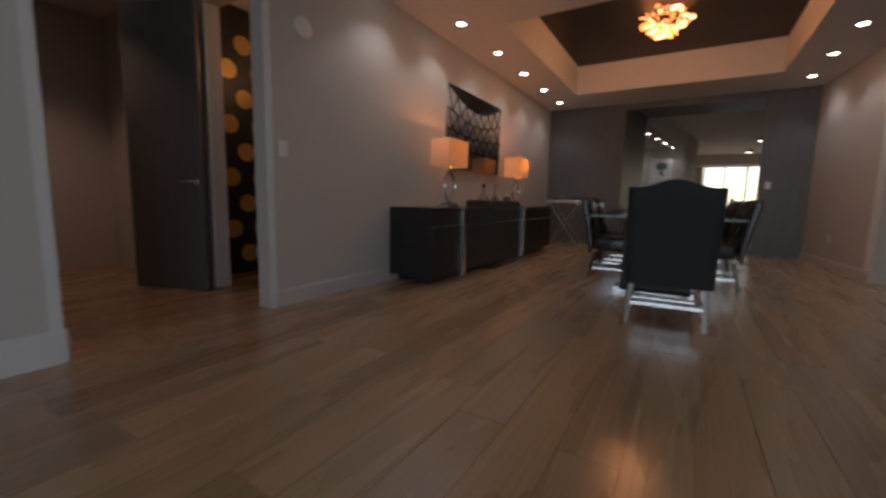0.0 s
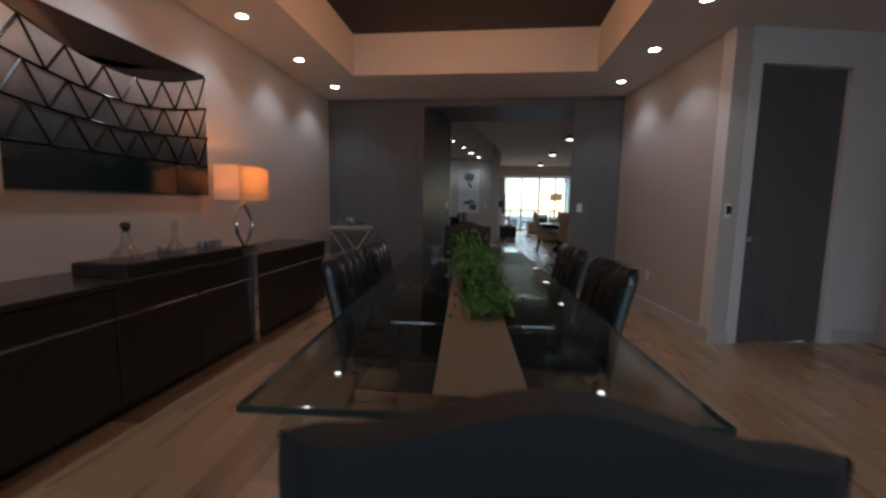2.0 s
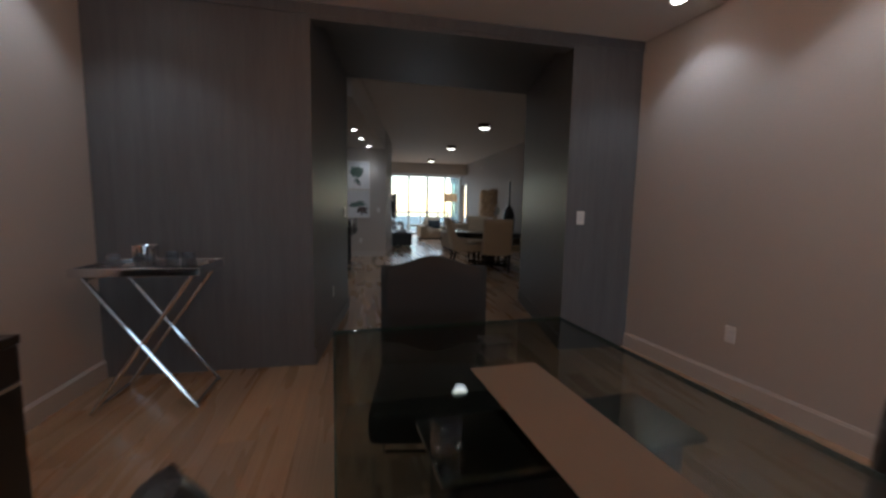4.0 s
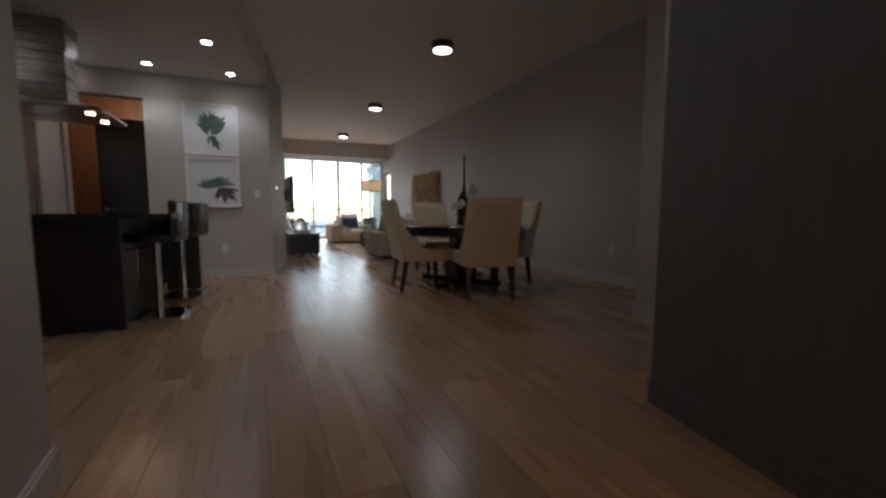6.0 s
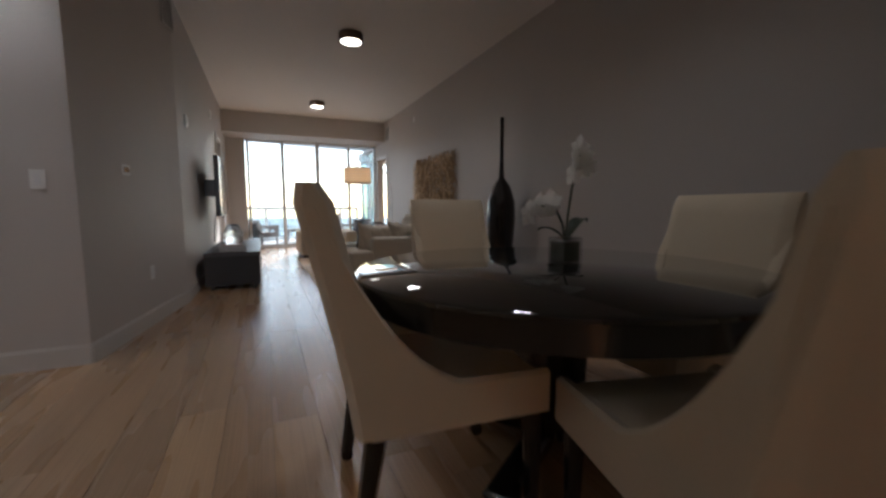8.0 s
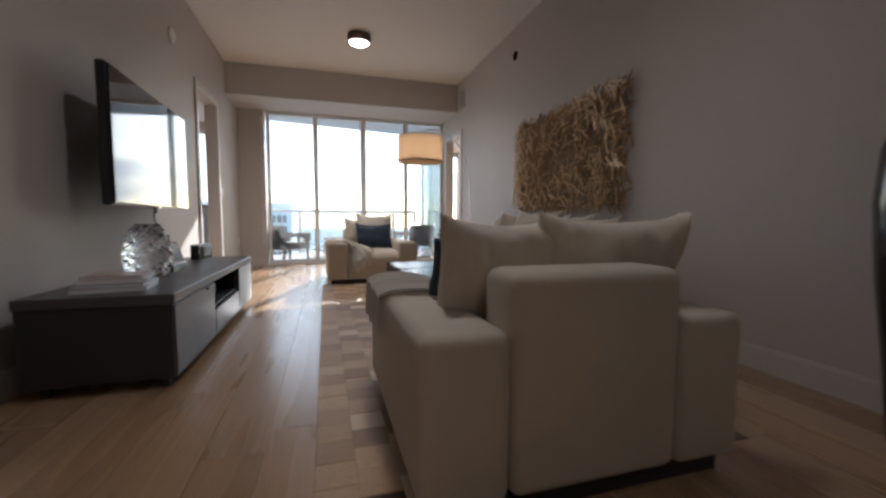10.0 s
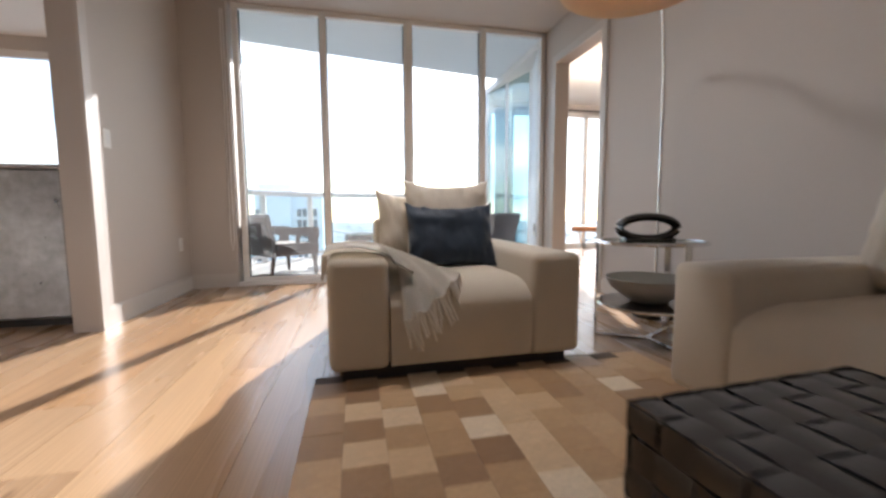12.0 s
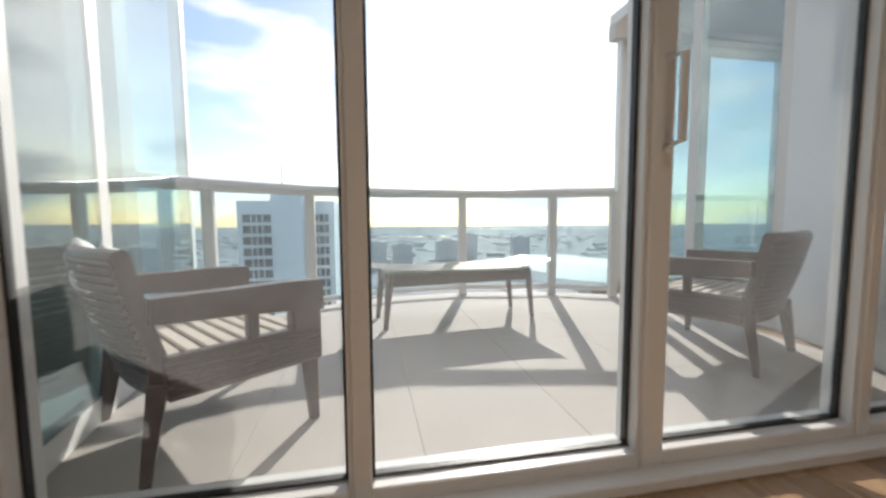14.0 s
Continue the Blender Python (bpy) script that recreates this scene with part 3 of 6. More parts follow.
box(bm, 1.17, 4.48, YW - 0.13, YW - 0.06, 0.0, 0.035, 0.004)
structure("window_sill", bm, M["white_alu"], "low white window track")
cord = single("blind_cord", tube(B(), [(1.16, 25.43, 2.6), (1.155, 25.43, 0.45), (1.17, 25.43, 0.36), (1.185, 25.43, 0.45), (1.18, 25.43, 2.6)], 0.006, 6), M["white_alu"], "thin white looped blind cord hanging by the window", "cord")

# balcony slab, soffit and rail
RAIL = [(0.72, 27.05), (1.02, 27.52), (1.62, 28.05), (2.35, 28.36), (3.04, 28.43), (3.93, 28.25), (4.45, 28.0)]
bm = B()
prism(bm, [(-4.0, 25.64), (9.0, 25.64), (9.0, 27.0)] + [(x, y + 0.12) for x, y in RAIL[::-1]] + [(-4.0, 26.4)], -0.35, -0.004)
structure("balcony_floor", bm, M["stone"], "pale tiled balcony floor")
bm = B()
prism(bm, [(-4.0, 25.64), (9.0, 25.64), (9.0, 28.3), (4.0, 27.38), (1.0, 26.78), (-4.0, 25.8)], 2.84, 3.1)
structure("balcony_soffit", bm, M["stucco"], "white underside of the balcony above")
rail = thing("balcony_railing", "white metal balcony railing with glass panels", "railing", pose(RAIL[3][0], RAIL[3][1], 0))
off = Vector((RAIL[3][0], RAIL[3][1], 0))
bm = B()
tube(bm, [Vector((x, y, 1.02)) - off for x, y in RAIL], 0.046, 8)
part("top_rail", bm, M["white_alu"], rail, smooth=True)
bm = B()
tube(bm, [Vector((x, y, 0.08)) - off for x, y in RAIL], 0.028, 8)
part("bottom_rail", bm, M["white_alu"], rail, smooth=True)
for i, (x, y) in enumerate(RAIL):
    if i == 3:
        continue
    bm = B()
    box(bm, x - 0.04 - off.x, x + 0.04 - off.x, y - 0.03 - off.y, y + 0.03 - off.y, -0.004, 1.02, 0.006)
    part("post", bm, M["white_alu"], rail)
    if i:
        a, b = Vector(RAIL[i - (2 if i == 4 else 1)]) - off.xy, Vector((x, y)) - off.xy
        bm = B()
        strip(bm, a, b, 0.1, 1.0, 0.01)
        g = part("pane", bm, M["rail_glass"], rail)
        g.visible_shadow = False


def glazed(name, p0, p1, stops, label, z1=2.84, mat="side_glass"):
    """A run of floor-to-soffit glazing with white posts."""
    run = tagged(thing(name, label, "window"), kind="structure")
    a, d = Vector(p0), Vector(p1) - Vector(p0)
    u = d.normalized()
    for k in stops:
        c = a + d * k
        bm = B()
        strip(bm, c - u * 0.04, c + u * 0.04, 0.0, z1, 0.07)
        part("post", bm, M["white_alu"], run)
    bm = B()
    strip(bm, a, a + d, 0.0, 0.1, 0.06)
    strip(bm, a, a + d, z1 - 0.08, z1, 0.06)
    part("window_frame", bm, M["white_alu"], run)
    for k0, k1 in zip(stops, stops[1:]):
        bm = B()
        strip(bm, a + d * k0 + u * 0.04, a + d * k1 - u * 0.04, 0.1, z1 - 0.08, 0.008)
        pn = part("pane", bm, M[mat], run)
        pn.visible_shadow = False
    return run


glazed("window_left_wing", (1.13, 25.72), (0.88, 27.62), (0, 0.34, 1), "tinted side glazing of the balcony")
glazed("window_right_wing", (4.62, 28.02), (4.86, 26.75), (0, 0.5, 1), "tinted side glazing of the balcony with curtains behind")
bm = B()
strip(bm, (4.86, 26.72), (4.50, 25.64), 0, 2.84, 0.14)
structure("wall_balcony", bm, M["stucco"], "white balcony side wall")

# ---- side rooms seen through the doorways ----
bm = B()
strip(bm, (-3.6, 22.2), (-3.6, 26.9), 0, 2.75, 0.12)
strip(bm, (LX - 0.16, 22.2), (-3.6, 22.2), 0, 2.75, -0.12)
strip(bm, (-3.6, 26.9), (-3.0, 26.9), 0, 2.75, 0.12)
strip(bm, (0.2, 26.9), (0.84, 26.9), 0, 2.75, 0.12)
strip(bm, (-3.0, 26.9), (0.2, 26.9), 2.6, 2.75, 0.12)
structure("wall_study", bm, M["wall"])
bm = B()
box(bm, -3.7, 0.65, 22.1, 27.0, 2.75, 2.85)
structure("ceiling_study", bm, M["ceiling"])
glazed("window_study", (-3.0, 26.93), (0.2, 26.93), (0, 0.333, 0.667, 1), "white framed study window", 2.6, "glass")
bm = B()
strip(bm, (9.2, 28.3), (9.2, 23.0), 0, 2.75, 0.12)
strip(bm, (9.2, 23.0), (4.62, 23.0), 0, 2.75, 0.12)
strip(bm, (7.75, 28.3), (9.2, 28.3), 0, 2.75, 0.12)
strip(bm, (4.62, 28.3), (7.75, 28.3), 2.6, 2.75, 0.12)
structure("wall_bedroom", bm, M["wall"])
bm = B()
box(bm, 4.62, 9.3, 22.9, 28.4, 2.75, 2.85)
structure("ceiling_bedroom", bm, M["ceiling"])
glazed("window_bedroom", (4.75, 28.33), (7.75, 28.33), (0, 0.333, 0.667, 1), "white framed bedroom window", 2.6, "glass")

curtain_cloth = surface("sheer_white_curtain", (0.72, 0.72, 0.70), 0.8, var=0.05, fine=200, bump=0.2)
for cx, wd in ((5.0, 0.35), (7.85, 0.65)):
    bm = B()
    grid_sheet(bm, lambda u, v, cx=cx, wd=wd: (cx + (u - 0.5) * wd, 28.15 + 0.05 * math.sin(u * 38), 0.04 + 2.52 * v), 60, 6)
    bmesh.ops.solidify(bm, geom=bm.faces[:], thickness=0.004)
    single("curtain", bm, curtain_cloth, "white sheer curtain hanging in folds by the window", "curtain", smooth=True)
bm = B()
tube(bm, [(4.8, 28.15, 2.6), (8.2, 28.15, 2.6)], 0.014, 8)
single("curtain_rod", bm, M["black_plastic"], "thin dark curtain rod over the bedroom window", "curtain rod")

white_bed = surface("white_bedding", (0.75, 0.74, 0.73), 0.85, var=0.04, fine=120, bump=0.4)
bed = thing("bed", "bed with white bedding and upholstered headboard", "bed", pose(7.9, 26.7, 0))
part("mattress", box(B(), -1.0, 1.0, -0.8, 0.8, 0.3, 0.62, 0.07, 3), white_bed, bed, smooth=True)
part("bed_base", box(B(), -1.0, 1.0, -0.8, 0.8, 0.0, 0.3, 0.02), M["sofa"], bed)
part("headboard", box(B(), 1.0, 1.1, -0.85, 0.85, 0.0, 1.25, 0.03, 2), M["sofa"], bed)
bench = thing("bedroom_bench", "tan leather bench with crossed chrome legs", "bench", pose(6.15, 26.5, 0, 0, 0, 48))
part("bench_top", box(B(), -0.25, 0.25, -0.6, 0.6, 0.42, 0.50, 0.02, 2), surface("tan_leather", (0.38, 0.16, 0.06), 0.45, var=0.12), bench)
for s in (-0.5, 0.5):
    for k in (-1, 1):
        part("leg", cyl(B(), (-0.22 * k, s, 0.0), (0.22 * k, s, 0.42), 0.012, seg=8), M["chrome"], bench)

chest = thing("silver_chest", "tall chest clad in embossed silver leaf", "chest", pose(0.17, 24.42, 0))
silver = surface("embossed_silver_leaf", (0.50, 0.51, 0.52), 0.30, 0.85, var=0.35, big=5, fine=16, bump=0.9)
part("body", box(B(), -0.36, 0.36, -0.19, 0.19, 0.05, 1.0, 0.012), silver, chest)
part("top", box(B(), -0.38, 0.38, -0.21, 0.21, 1.0, 1.03, 0.006), M["steel"], chest)
part("plinth", box(B(), -0.33, 0.33, -0.17, 0.17, 0.0, 0.05), M["console_dark"], chest)

# ---- fixtures ----
dl = thing("recessed_downlight", "round recessed ceiling downlight, lit", "ceiling light", pose(-1.6, 5.05, ZD), "recessed downlights")
part("trim_ring", lathe(B(), [(0.030, -0.004), (0.062, -0.006), (0.066, -0.001), (0.066, 0.004), (0.03, 0.004)], 24), M["white_trim"], dl, smooth=True)
part("lens", cyl(B(), (0, 0, -0.0055), (0, 0, 0.004), 0.046, seg=24), M["downlight"], dl)
for x, ys in ((-1.6, (6.02, 7.0, 7.96, 8.96, 9.95)), (2.04, (5.05, 6.02, 7.0, 7.97, 8.93, 9.93))):
    for y in ys:
        copy_thing(dl, pose(x, y, ZD))
for x, y in ((0.07, 17.3), (-0.83, 17.3), (-0.10, 16.3), (-0.24, 15.3), (-0.4, 14.2), (-1.9, 17.2), (-2.2, 15.0)):
    copy_thing(dl, pose(x, y, ZK))
copy_thing(dl, pose(-3.9, 3.0, ZD))
for x, ys in ((-1.6, (5.05, 6.02, 7.0, 7.96, 8.96, 9.95)), (2.04, (5.05, 6.02, 7.0, 7.97, 8.93, 9.93))):
    for y in ys:
        spot(x, y, ZD - 0.02, 9.0)
for x, y in ((0.07, 17.3), (-0.83, 17.3), (-0.10, 16.3), (-0.24, 15.3), (-0.4, 14.2), (-1.9, 17.2), (-2.2, 15.0)):
    spot(x, y, ZK - 0.02, 6.5)
spot(-3.9, 3.0, ZD - 0.02, 26.0, (1.0, 0.60, 0.42))
bulb(-2.6, 4.9, 2.2, 4.0, (1.0, 0.5, 0.2))

cl = thing("flush_ceiling_light", "round flush ceiling light with a bronze band, lit", "ceiling light", pose(2.66, 16.32, ZL), "flush ceiling lights")
part("band", lathe(B(), [(0.13, -0.095), (0.15, -0.10), (0.15, 0.0), (0.12, 0.0)], 32), surface("bronze_band", (0.16, 0.11, 0.08), 0.35, 0.7, var=0.2), cl, smooth=True)
part("diffuser", lathe(B(), [(0.02, -0.118), (0.08, -0.113), (0.125, -0.098), (0.125, -0.09), (0.02, -0.09)], 32), M["diffuser"], cl, smooth=True)
CLS = [(2.66, 16.32), (2.66, 19.70), (2.66, 23.20), (1.38, 13.13)]
for x, y in CLS[1:]:
    copy_thing(cl, pose(x, y, ZL))
copy_thing(cl, pose(5.9, 26.3, 2.75))
for (x, y), watts in zip(CLS, (16.0, 28.0, 60.0, 8.0)):
    spot(x, y, ZL - 0.13, watts, (1.0, 0.93, 0.86), 150, 1.0, 0.1)
bulb(5.9, 26.3, 2.56, 45.0, (1.0, 0.8, 0.6), 0.1)

# chandelier of amber crystal petals
ch = thing("chandelier", "amber crystal cluster chandelier glowing under the tray", "chandelier", pose(0.235, 7.87, TZ))
part("canopy", lathe(B(), [(0.09, -0.03), (0.10, 0.0), (0.02, 0.0)], 24), M["chrome"], ch, smooth=True)
part("stem", cyl(B(), (0, 0, -0.12), (0, 0, -0.02), 0.012), M["chrome"], ch)
rng = random.Random(5)
for k in range(150):
    th, ph = rng.uniform(0, 2 * math.pi), rng.uniform(-0.5, 1.45)
    d = Vector((math.cos(th) * math.cos(ph), math.sin(th) * math.cos(ph), -math.sin(ph) * 0.62))
    c = d * rng.uniform(0.18, 0.30) + Vector((0, 0, -0.12))
    q = d.to_track_quat("Z", "Y").to_matrix().to_4x4() @ Matrix.Rotation(rng.uniform(0, 6.28), 4, "Z")
    bm = B()
    vs = [bm.verts.new(p) for p in ((-0.022, 0, -0.03), (0.022, 0, -0.03), (0.030, 0, 0.01), (0, 0, 0.045), (-0.030, 0, 0.01), (0, 0.010, 0), (0, -0.010, 0))]
    for a, b in ((0, 1), (1, 2), (2, 3), (3, 4), (4, 0)):
        bm.faces.new((vs[a], vs[b], vs[5]))
        bm.faces.new((vs[b], vs[a], vs[6]))
    bmesh.ops.transform(bm, matrix=Matrix.Translation(c) @ q, verts=bm.verts)
    part("crystal", bm, M["crystal_hot"] if k % 4 == 0 else M["amber"], ch)
bulb(0.235, 7.87, TZ - 0.48, 20.0, (1.0, 0.43, 0.16), 0.12)

# ---- small wall fixtures ----
def plate_thing(name, label, category, x, y, z, rz, w=0.075, h=0.118, kind="switch"):
    """A plate on a wall; local -y faces the room."""
    t = thing(name, label, category, pose(x, y, z, 0, 0, rz))
    p = part("plate", box(B(), -w / 2, w / 2, -0.007, 0.0, -h / 2, h / 2, 0.003), M["plate"], t)
    if kind == "switch":
        n = max(1, round(w / 0.05) - 0)
        for i in range(n):
            c = (i - (n - 1) / 2) * 0.046
            part("rocker", box(B(), c - 0.015, c + 0.015, -0.011, -0.006, -0.032, 0.032, 0.002), M["white_trim"], p)
    elif kind == "outlet":
        for c in (-0.022, 0.022):
            part("socket", box(B(), -0.017, 0.017, -0.010, -0.006, c - 0.014, c + 0.014, 0.003), M["white_trim"], p)
    elif kind == "screen":
        part("display", box(B(), -w * 0.34, w * 0.34, -0.011, -0.006, -h * 0.22, h * 0.3, 0.002), M["screen"], p)
    return t


SW, OUT = "white rocker light switch on the wall", "white wall power outlet"
plate_thing("light_switch", SW, "switch", 1.77, YP, 1.2, 0, 0.075)
plate_thing("light_switch", SW, "switch", -0.313, 12.16, 1.2, 84, 0.165)
plate_thing("light_switch", SW, "switch", 0.33, 17.67, 1.18, 0, 0.075)
plate_thing("light_switch", SW, "switch", LX, 24.24, 1.2, 90, 0.075)
plate_thing("light_switch", SW, "switch", 3.98, 7.03, 1.17, -77.5, 0.075)
plate_thing("power_outlet", OUT, "outlet", -0.41, 11.44, 0.42, 84, kind="outlet")
plate_thing("power_outlet", OUT, "outlet", 2.39, 9.62, 0.42, -84.5, kind="outlet")
plate_thing("power_outlet", OUT, "outlet", -0.11, 17.67, 0.41, 0, kind="outlet")
plate_thing("power_outlet", OUT, "outlet", XR, 15.0, 0.43, -90, kind="outlet")
plate_thing("power_outlet", OUT, "outlet", LX, 25.24, 0.44, 90, kind="outlet")
plate_thing("power_outlet", OUT, "outlet", 0.655, 18.62, 0.45, 81, kind="outlet")
plate_thing("power_outlet", OUT, "outlet", 3.88, 7.45, 0.42, -77.5, kind="outlet")
plate_thing("thermostat", "white wall thermostat with a dark display", "thermostat", 0.605, 18.30, 1.30, 81, 0.12, 0.08, "screen")
plate_thing("control_panel", "white wall control panel with a dark display", "panel", 3.96, 7.10, 1.52, -77.5, 0.15, 0.11, "screen")
x, y = on_door_wall(0.07)
plate_thing("keypad", "slim white keypad beside the grey door", "keypad", x, y, 1.2, 10, 0.07, 0.13, "screen")
plate_thing("wall_box", "dark weatherproof socket on the balcony wall", "outlet", 4.58, 25.93, 0.5, -71.6, 0.11, 0.16, "screen")


def vent(x, y, z, rz, w, h, n):
    v = thing("air_vent", "slatted ceiling-height air vent in the wall", "vent", pose(x, y, z, 0, 0, rz))
    bm = B()
    for a, b, c, d in ((-w / 2, w / 2, h / 2 - 0.015, h / 2), (-w / 2, w / 2, -h / 2, -h / 2 + 0.015), (-w / 2, -w / 2 + 0.015, -h / 2 + 0.015, h / 2 - 0.015), (w / 2 - 0.015, w / 2, -h / 2 + 0.015, h / 2 - 0.015)):
        box(bm, a, b, -0.012, 0, c, d)
    part("frame", bm, M["trim"], v)
    part("backing", box(B(), -w / 2 + 0.015, w / 2 - 0.015, -0.003, 0, -h / 2 + 0.015, h / 2 - 0.015), M["black_plastic"], v)
    for i in range(n):
        zc = -h / 2 + 0.02 + (i + 0.5) * (h - 0.04) / n
        part("slat", box(B(), -w / 2 + 0.016, w / 2 - 0.016, -0.010, -0.004, zc - 0.006, zc + 0.004), M["trim"], v)


vent(XR, 24.36, 2.86, -90, 0.26, 0.30, 9)
vent(0.775, 19.32, 2.93, 79, 0.26, 0.30, 9)
bm = lathe(B(), [(0.055, -0.035), (0.06, -0.02), (0.06, 0.0), (0.02, 0.0)], 24)
smoke = single("smoke_detector", bm, M["plate"], "round white smoke detector high on the wall", "detector", pose(XR, 22.4, 2.83, 0, -90, 0), smooth=True)
for x, y, z, ry in ((XW, 4.20, 2.12, 90), (LX, 19.9, 2.0, 90), (LX, 22.4, 2.6, 90)):
    bm = lathe(B(), [(0.045, 0.0), (0.075, 0.0), (0.078, 0.014), (0.05, 0.028), (0.01, 0.03)], 28)
    single("wall_chime", bm, M["plate"], "round white chime cover on the wall", "detector", pose(x, y, z, 0, ry, 0), smooth=True)
plate_thing("light_switch", SW, "switch", XW, 4.0, 1.2, 90, 0.075)

# ---- doors ----
def door_leaf(name, label, m, w, h, mat, side):
    d = thing(name, label, "door", m)
    part("leaf", box(B(), 0, w, 0.0, 0.045, 0.008, h, 0.003), mat, d)
    hd = part("door_handle", lathe(B(), [(0.026, 0.0), (0.026, 0.008), (0.01, 0.010), (0.01, 0.05)], 16), M["chrome"], d, "chrome lever handle", True)
    hd.matrix_basis = pose(side, 0.0, 0.95, 90, 0, 0)
    bm = tube(B(), [(0, 0, 0.045), (0.03 if side < w / 2 else -0.03, 0, 0.05), (0.12 if side < w / 2 else -0.12, 0, 0.05)], 0.009, 8)
    part("lever", bm, M["chrome"], hd, smooth=True)
    return d


x, y = on_door_wall(0.25, -0.03)
door_leaf("door_1", "closed grey stained flush door", pose(x, y, 0, 0, 0, 10.2), 0.81, 2.43, M["grey_door"], 0.07)
door_leaf("door_2", "open grey door leaf in the hall", pose(-3.55, 3.62, 0, 0, 0, 22), 0.72, 2.42, M["grey_door"], 0.66)
door_leaf("door_3", "closed pale panel beside the recess", pose(3.815, 7.80, 0, 0, 0, -77.5), 0.02, 2.2, M["trim"], 0.01)

# ---- sideboard ----
sb = thing("sideboard", "long dark espresso sideboard with chrome posts", "sideboard", pose(-1.42, 7.2, 0, 0, 0, 90))
# local x runs along the wall (+x = +y of the room), local +y to the wall
L0, L1, DP, HT = -1.95, 1.95, 0.53, 0.765
POSTS = (-1.33, 0.52)
part("plinth", box(B(), L0 + 0.12, L1 - 0.12, 0.08, DP - 0.03, 0.0, 0.07), M["espresso"], sb)
part("top", box(B(), L0, L1, -0.01, DP, HT - 0.035, HT, 0.004), M["espresso_top"], sb)
segs = [(L0, POSTS[0] - 0.03), (POSTS[0] + 0.03, POSTS[1] - 0.03), (POSTS[1] + 0.03, L1)]
part("body", box(B(), L0, L1, 0.02, DP, 0.07, HT - 0.035, 0.003), M["espresso"], sb)
for a, b in segs:
    n = 1 if b - a < 0.8 else 2 if b - a < 1.5 else 3
    for i in range(n):
        x0, x1 = a + (b - a) * i / n, a + (b - a) * (i + 1) / n
        part("drawer_front", box(B(), x0 + 0.003, x1 - 0.003, 0.0, 0.02, 0.585, HT - 0.04, 0.002), M["espresso"], sb)
        part("door_front", box(B(), x0 + 0.003, x1 - 0.003, 0.0, 0.02, 0.075, 0.565, 0.002), M["espresso"], sb)
        part("pull", box(B(), x0 + 0.012, x1 - 0.012, -0.006, 0.012, 0.567, 0.583, 0.002), M["chrome"], sb)
for p in POSTS:
    part("post", box(B(), p - 0.03, p + 0.03, -0.022, 0.03, 0.0, HT + 0.002, 0.003), M["chrome"], sb)


def table_lamp(x, y):
    t = thing("table_lamp", "chrome loop table lamp with a rectangular linen shade, lit", "lamp", pose(x, y, HT), "table lamps on the sideboard")
    part("base", box(B(), -0.06, 0.06, -0.12, 0.12, 0.0, 0.03, 0.004), M["chrome"], t)
    part("foot_plate", box(B(), -0.05, 0.05, -0.09, 0.09, 0.03, 0.045, 0.003), M["black_gloss"], t)
    for s in (-1, 1):
        pts = [(0.02 * s, s * (0.085 * math.sin(math.pi * (k / 14) * 1.18 - 0.30)), 0.045 + 0.375 * k / 14) for k in range(15)]
        part("loop", tube(B(), pts, 0.020, 10, flat=0.45), M["chrome"], t, smooth=True)
    part("neck", cyl(B(), (0, 0, 0.41), (0, 0, 0.56), 0.009), M["chrome"], t)
    bm = B()
    z0, z1, a, b, k = 0.445, 0.735, 0.115, 0.215, 0.008
    loops = [[bm.verts.new((sx * (a - i), sy * (b - i), zz)) for sx, sy in ((-1, -1), (1, -1), (1, 1), (-1, 1))] for i, zz in ((0, z0), (0, z1), (k, z1), (k, z0))]
    for p, q in zip(loops, loops[1:] + loops[:1]):
        for j in range(4):
            bm.faces.new((p[j], p[(j + 1) % 4], q[(j + 1) % 4], q[j]))
    part("shade", bm, M["lampshade"], t, "cream linen shade glowing amber")
    part("bulb_globe", lathe(B(), [(0.005, 0.54), (0.03, 0.56), (0.035, 0.59), (0.02, 0.62), (0.004, 0.63)], 16), M["crystal_hot"], t)
    bulb(x, y, HT + 0.64, 6.0, (1.0, 0.36, 0.10), 0.02)


m_, nt_, b_ = nodes_of("lamp_shade_linen")
nt_.nodes.remove(b_)
d1, d2, mx_ = nt_.nodes.new("ShaderNodeBsdfDiffuse"), nt_.nodes.new("ShaderNodeBsdfTranslucent"), nt_.nodes.new("ShaderNodeMixShader")
d1.inputs["Color"].default_value, d2.inputs["Color"].default_value = (0.70, 0.62, 0.54, 1), (0.80, 0.66, 0.48, 1)
mx_.inputs["Fac"].default_value = 0.45
link(nt_, d1.outputs[0], mx_.inputs[1])
link(nt_, d2.outputs[0], mx_.inputs[2])
link(nt_, mx_.outputs[0], nt_.nodes["Material Output"].inputs["Surface"])
M["lampshade"] = m_
m_, nt_, b_ = nodes_of("orchid_petal_thin")
nt_.nodes.remove(b_)
d1, d2, mx_ = nt_.nodes.new("ShaderNodeBsdfDiffuse"), nt_.nodes.new("ShaderNodeBsdfTranslucent"), nt_.nodes.new("ShaderNodeMixShader")
d1.inputs["Color"].default_value, d2.inputs["Color"].default_value = (0.86, 0.85, 0.83, 1), (0.90, 0.89, 0.86, 1)
mx_.inputs["Fac"].default_value = 0.5
link(nt_, d1.outputs[0], mx_.inputs[1])
link(nt_, d2.outputs[0], mx_.inputs[2])
link(nt_, mx_.outputs[0], nt_.nodes["Material Output"].inputs["Surface"])
M["petal_thin"] = m_
table_lamp(-1.65, 5.93)
table_lamp(-1.65, 7.96)

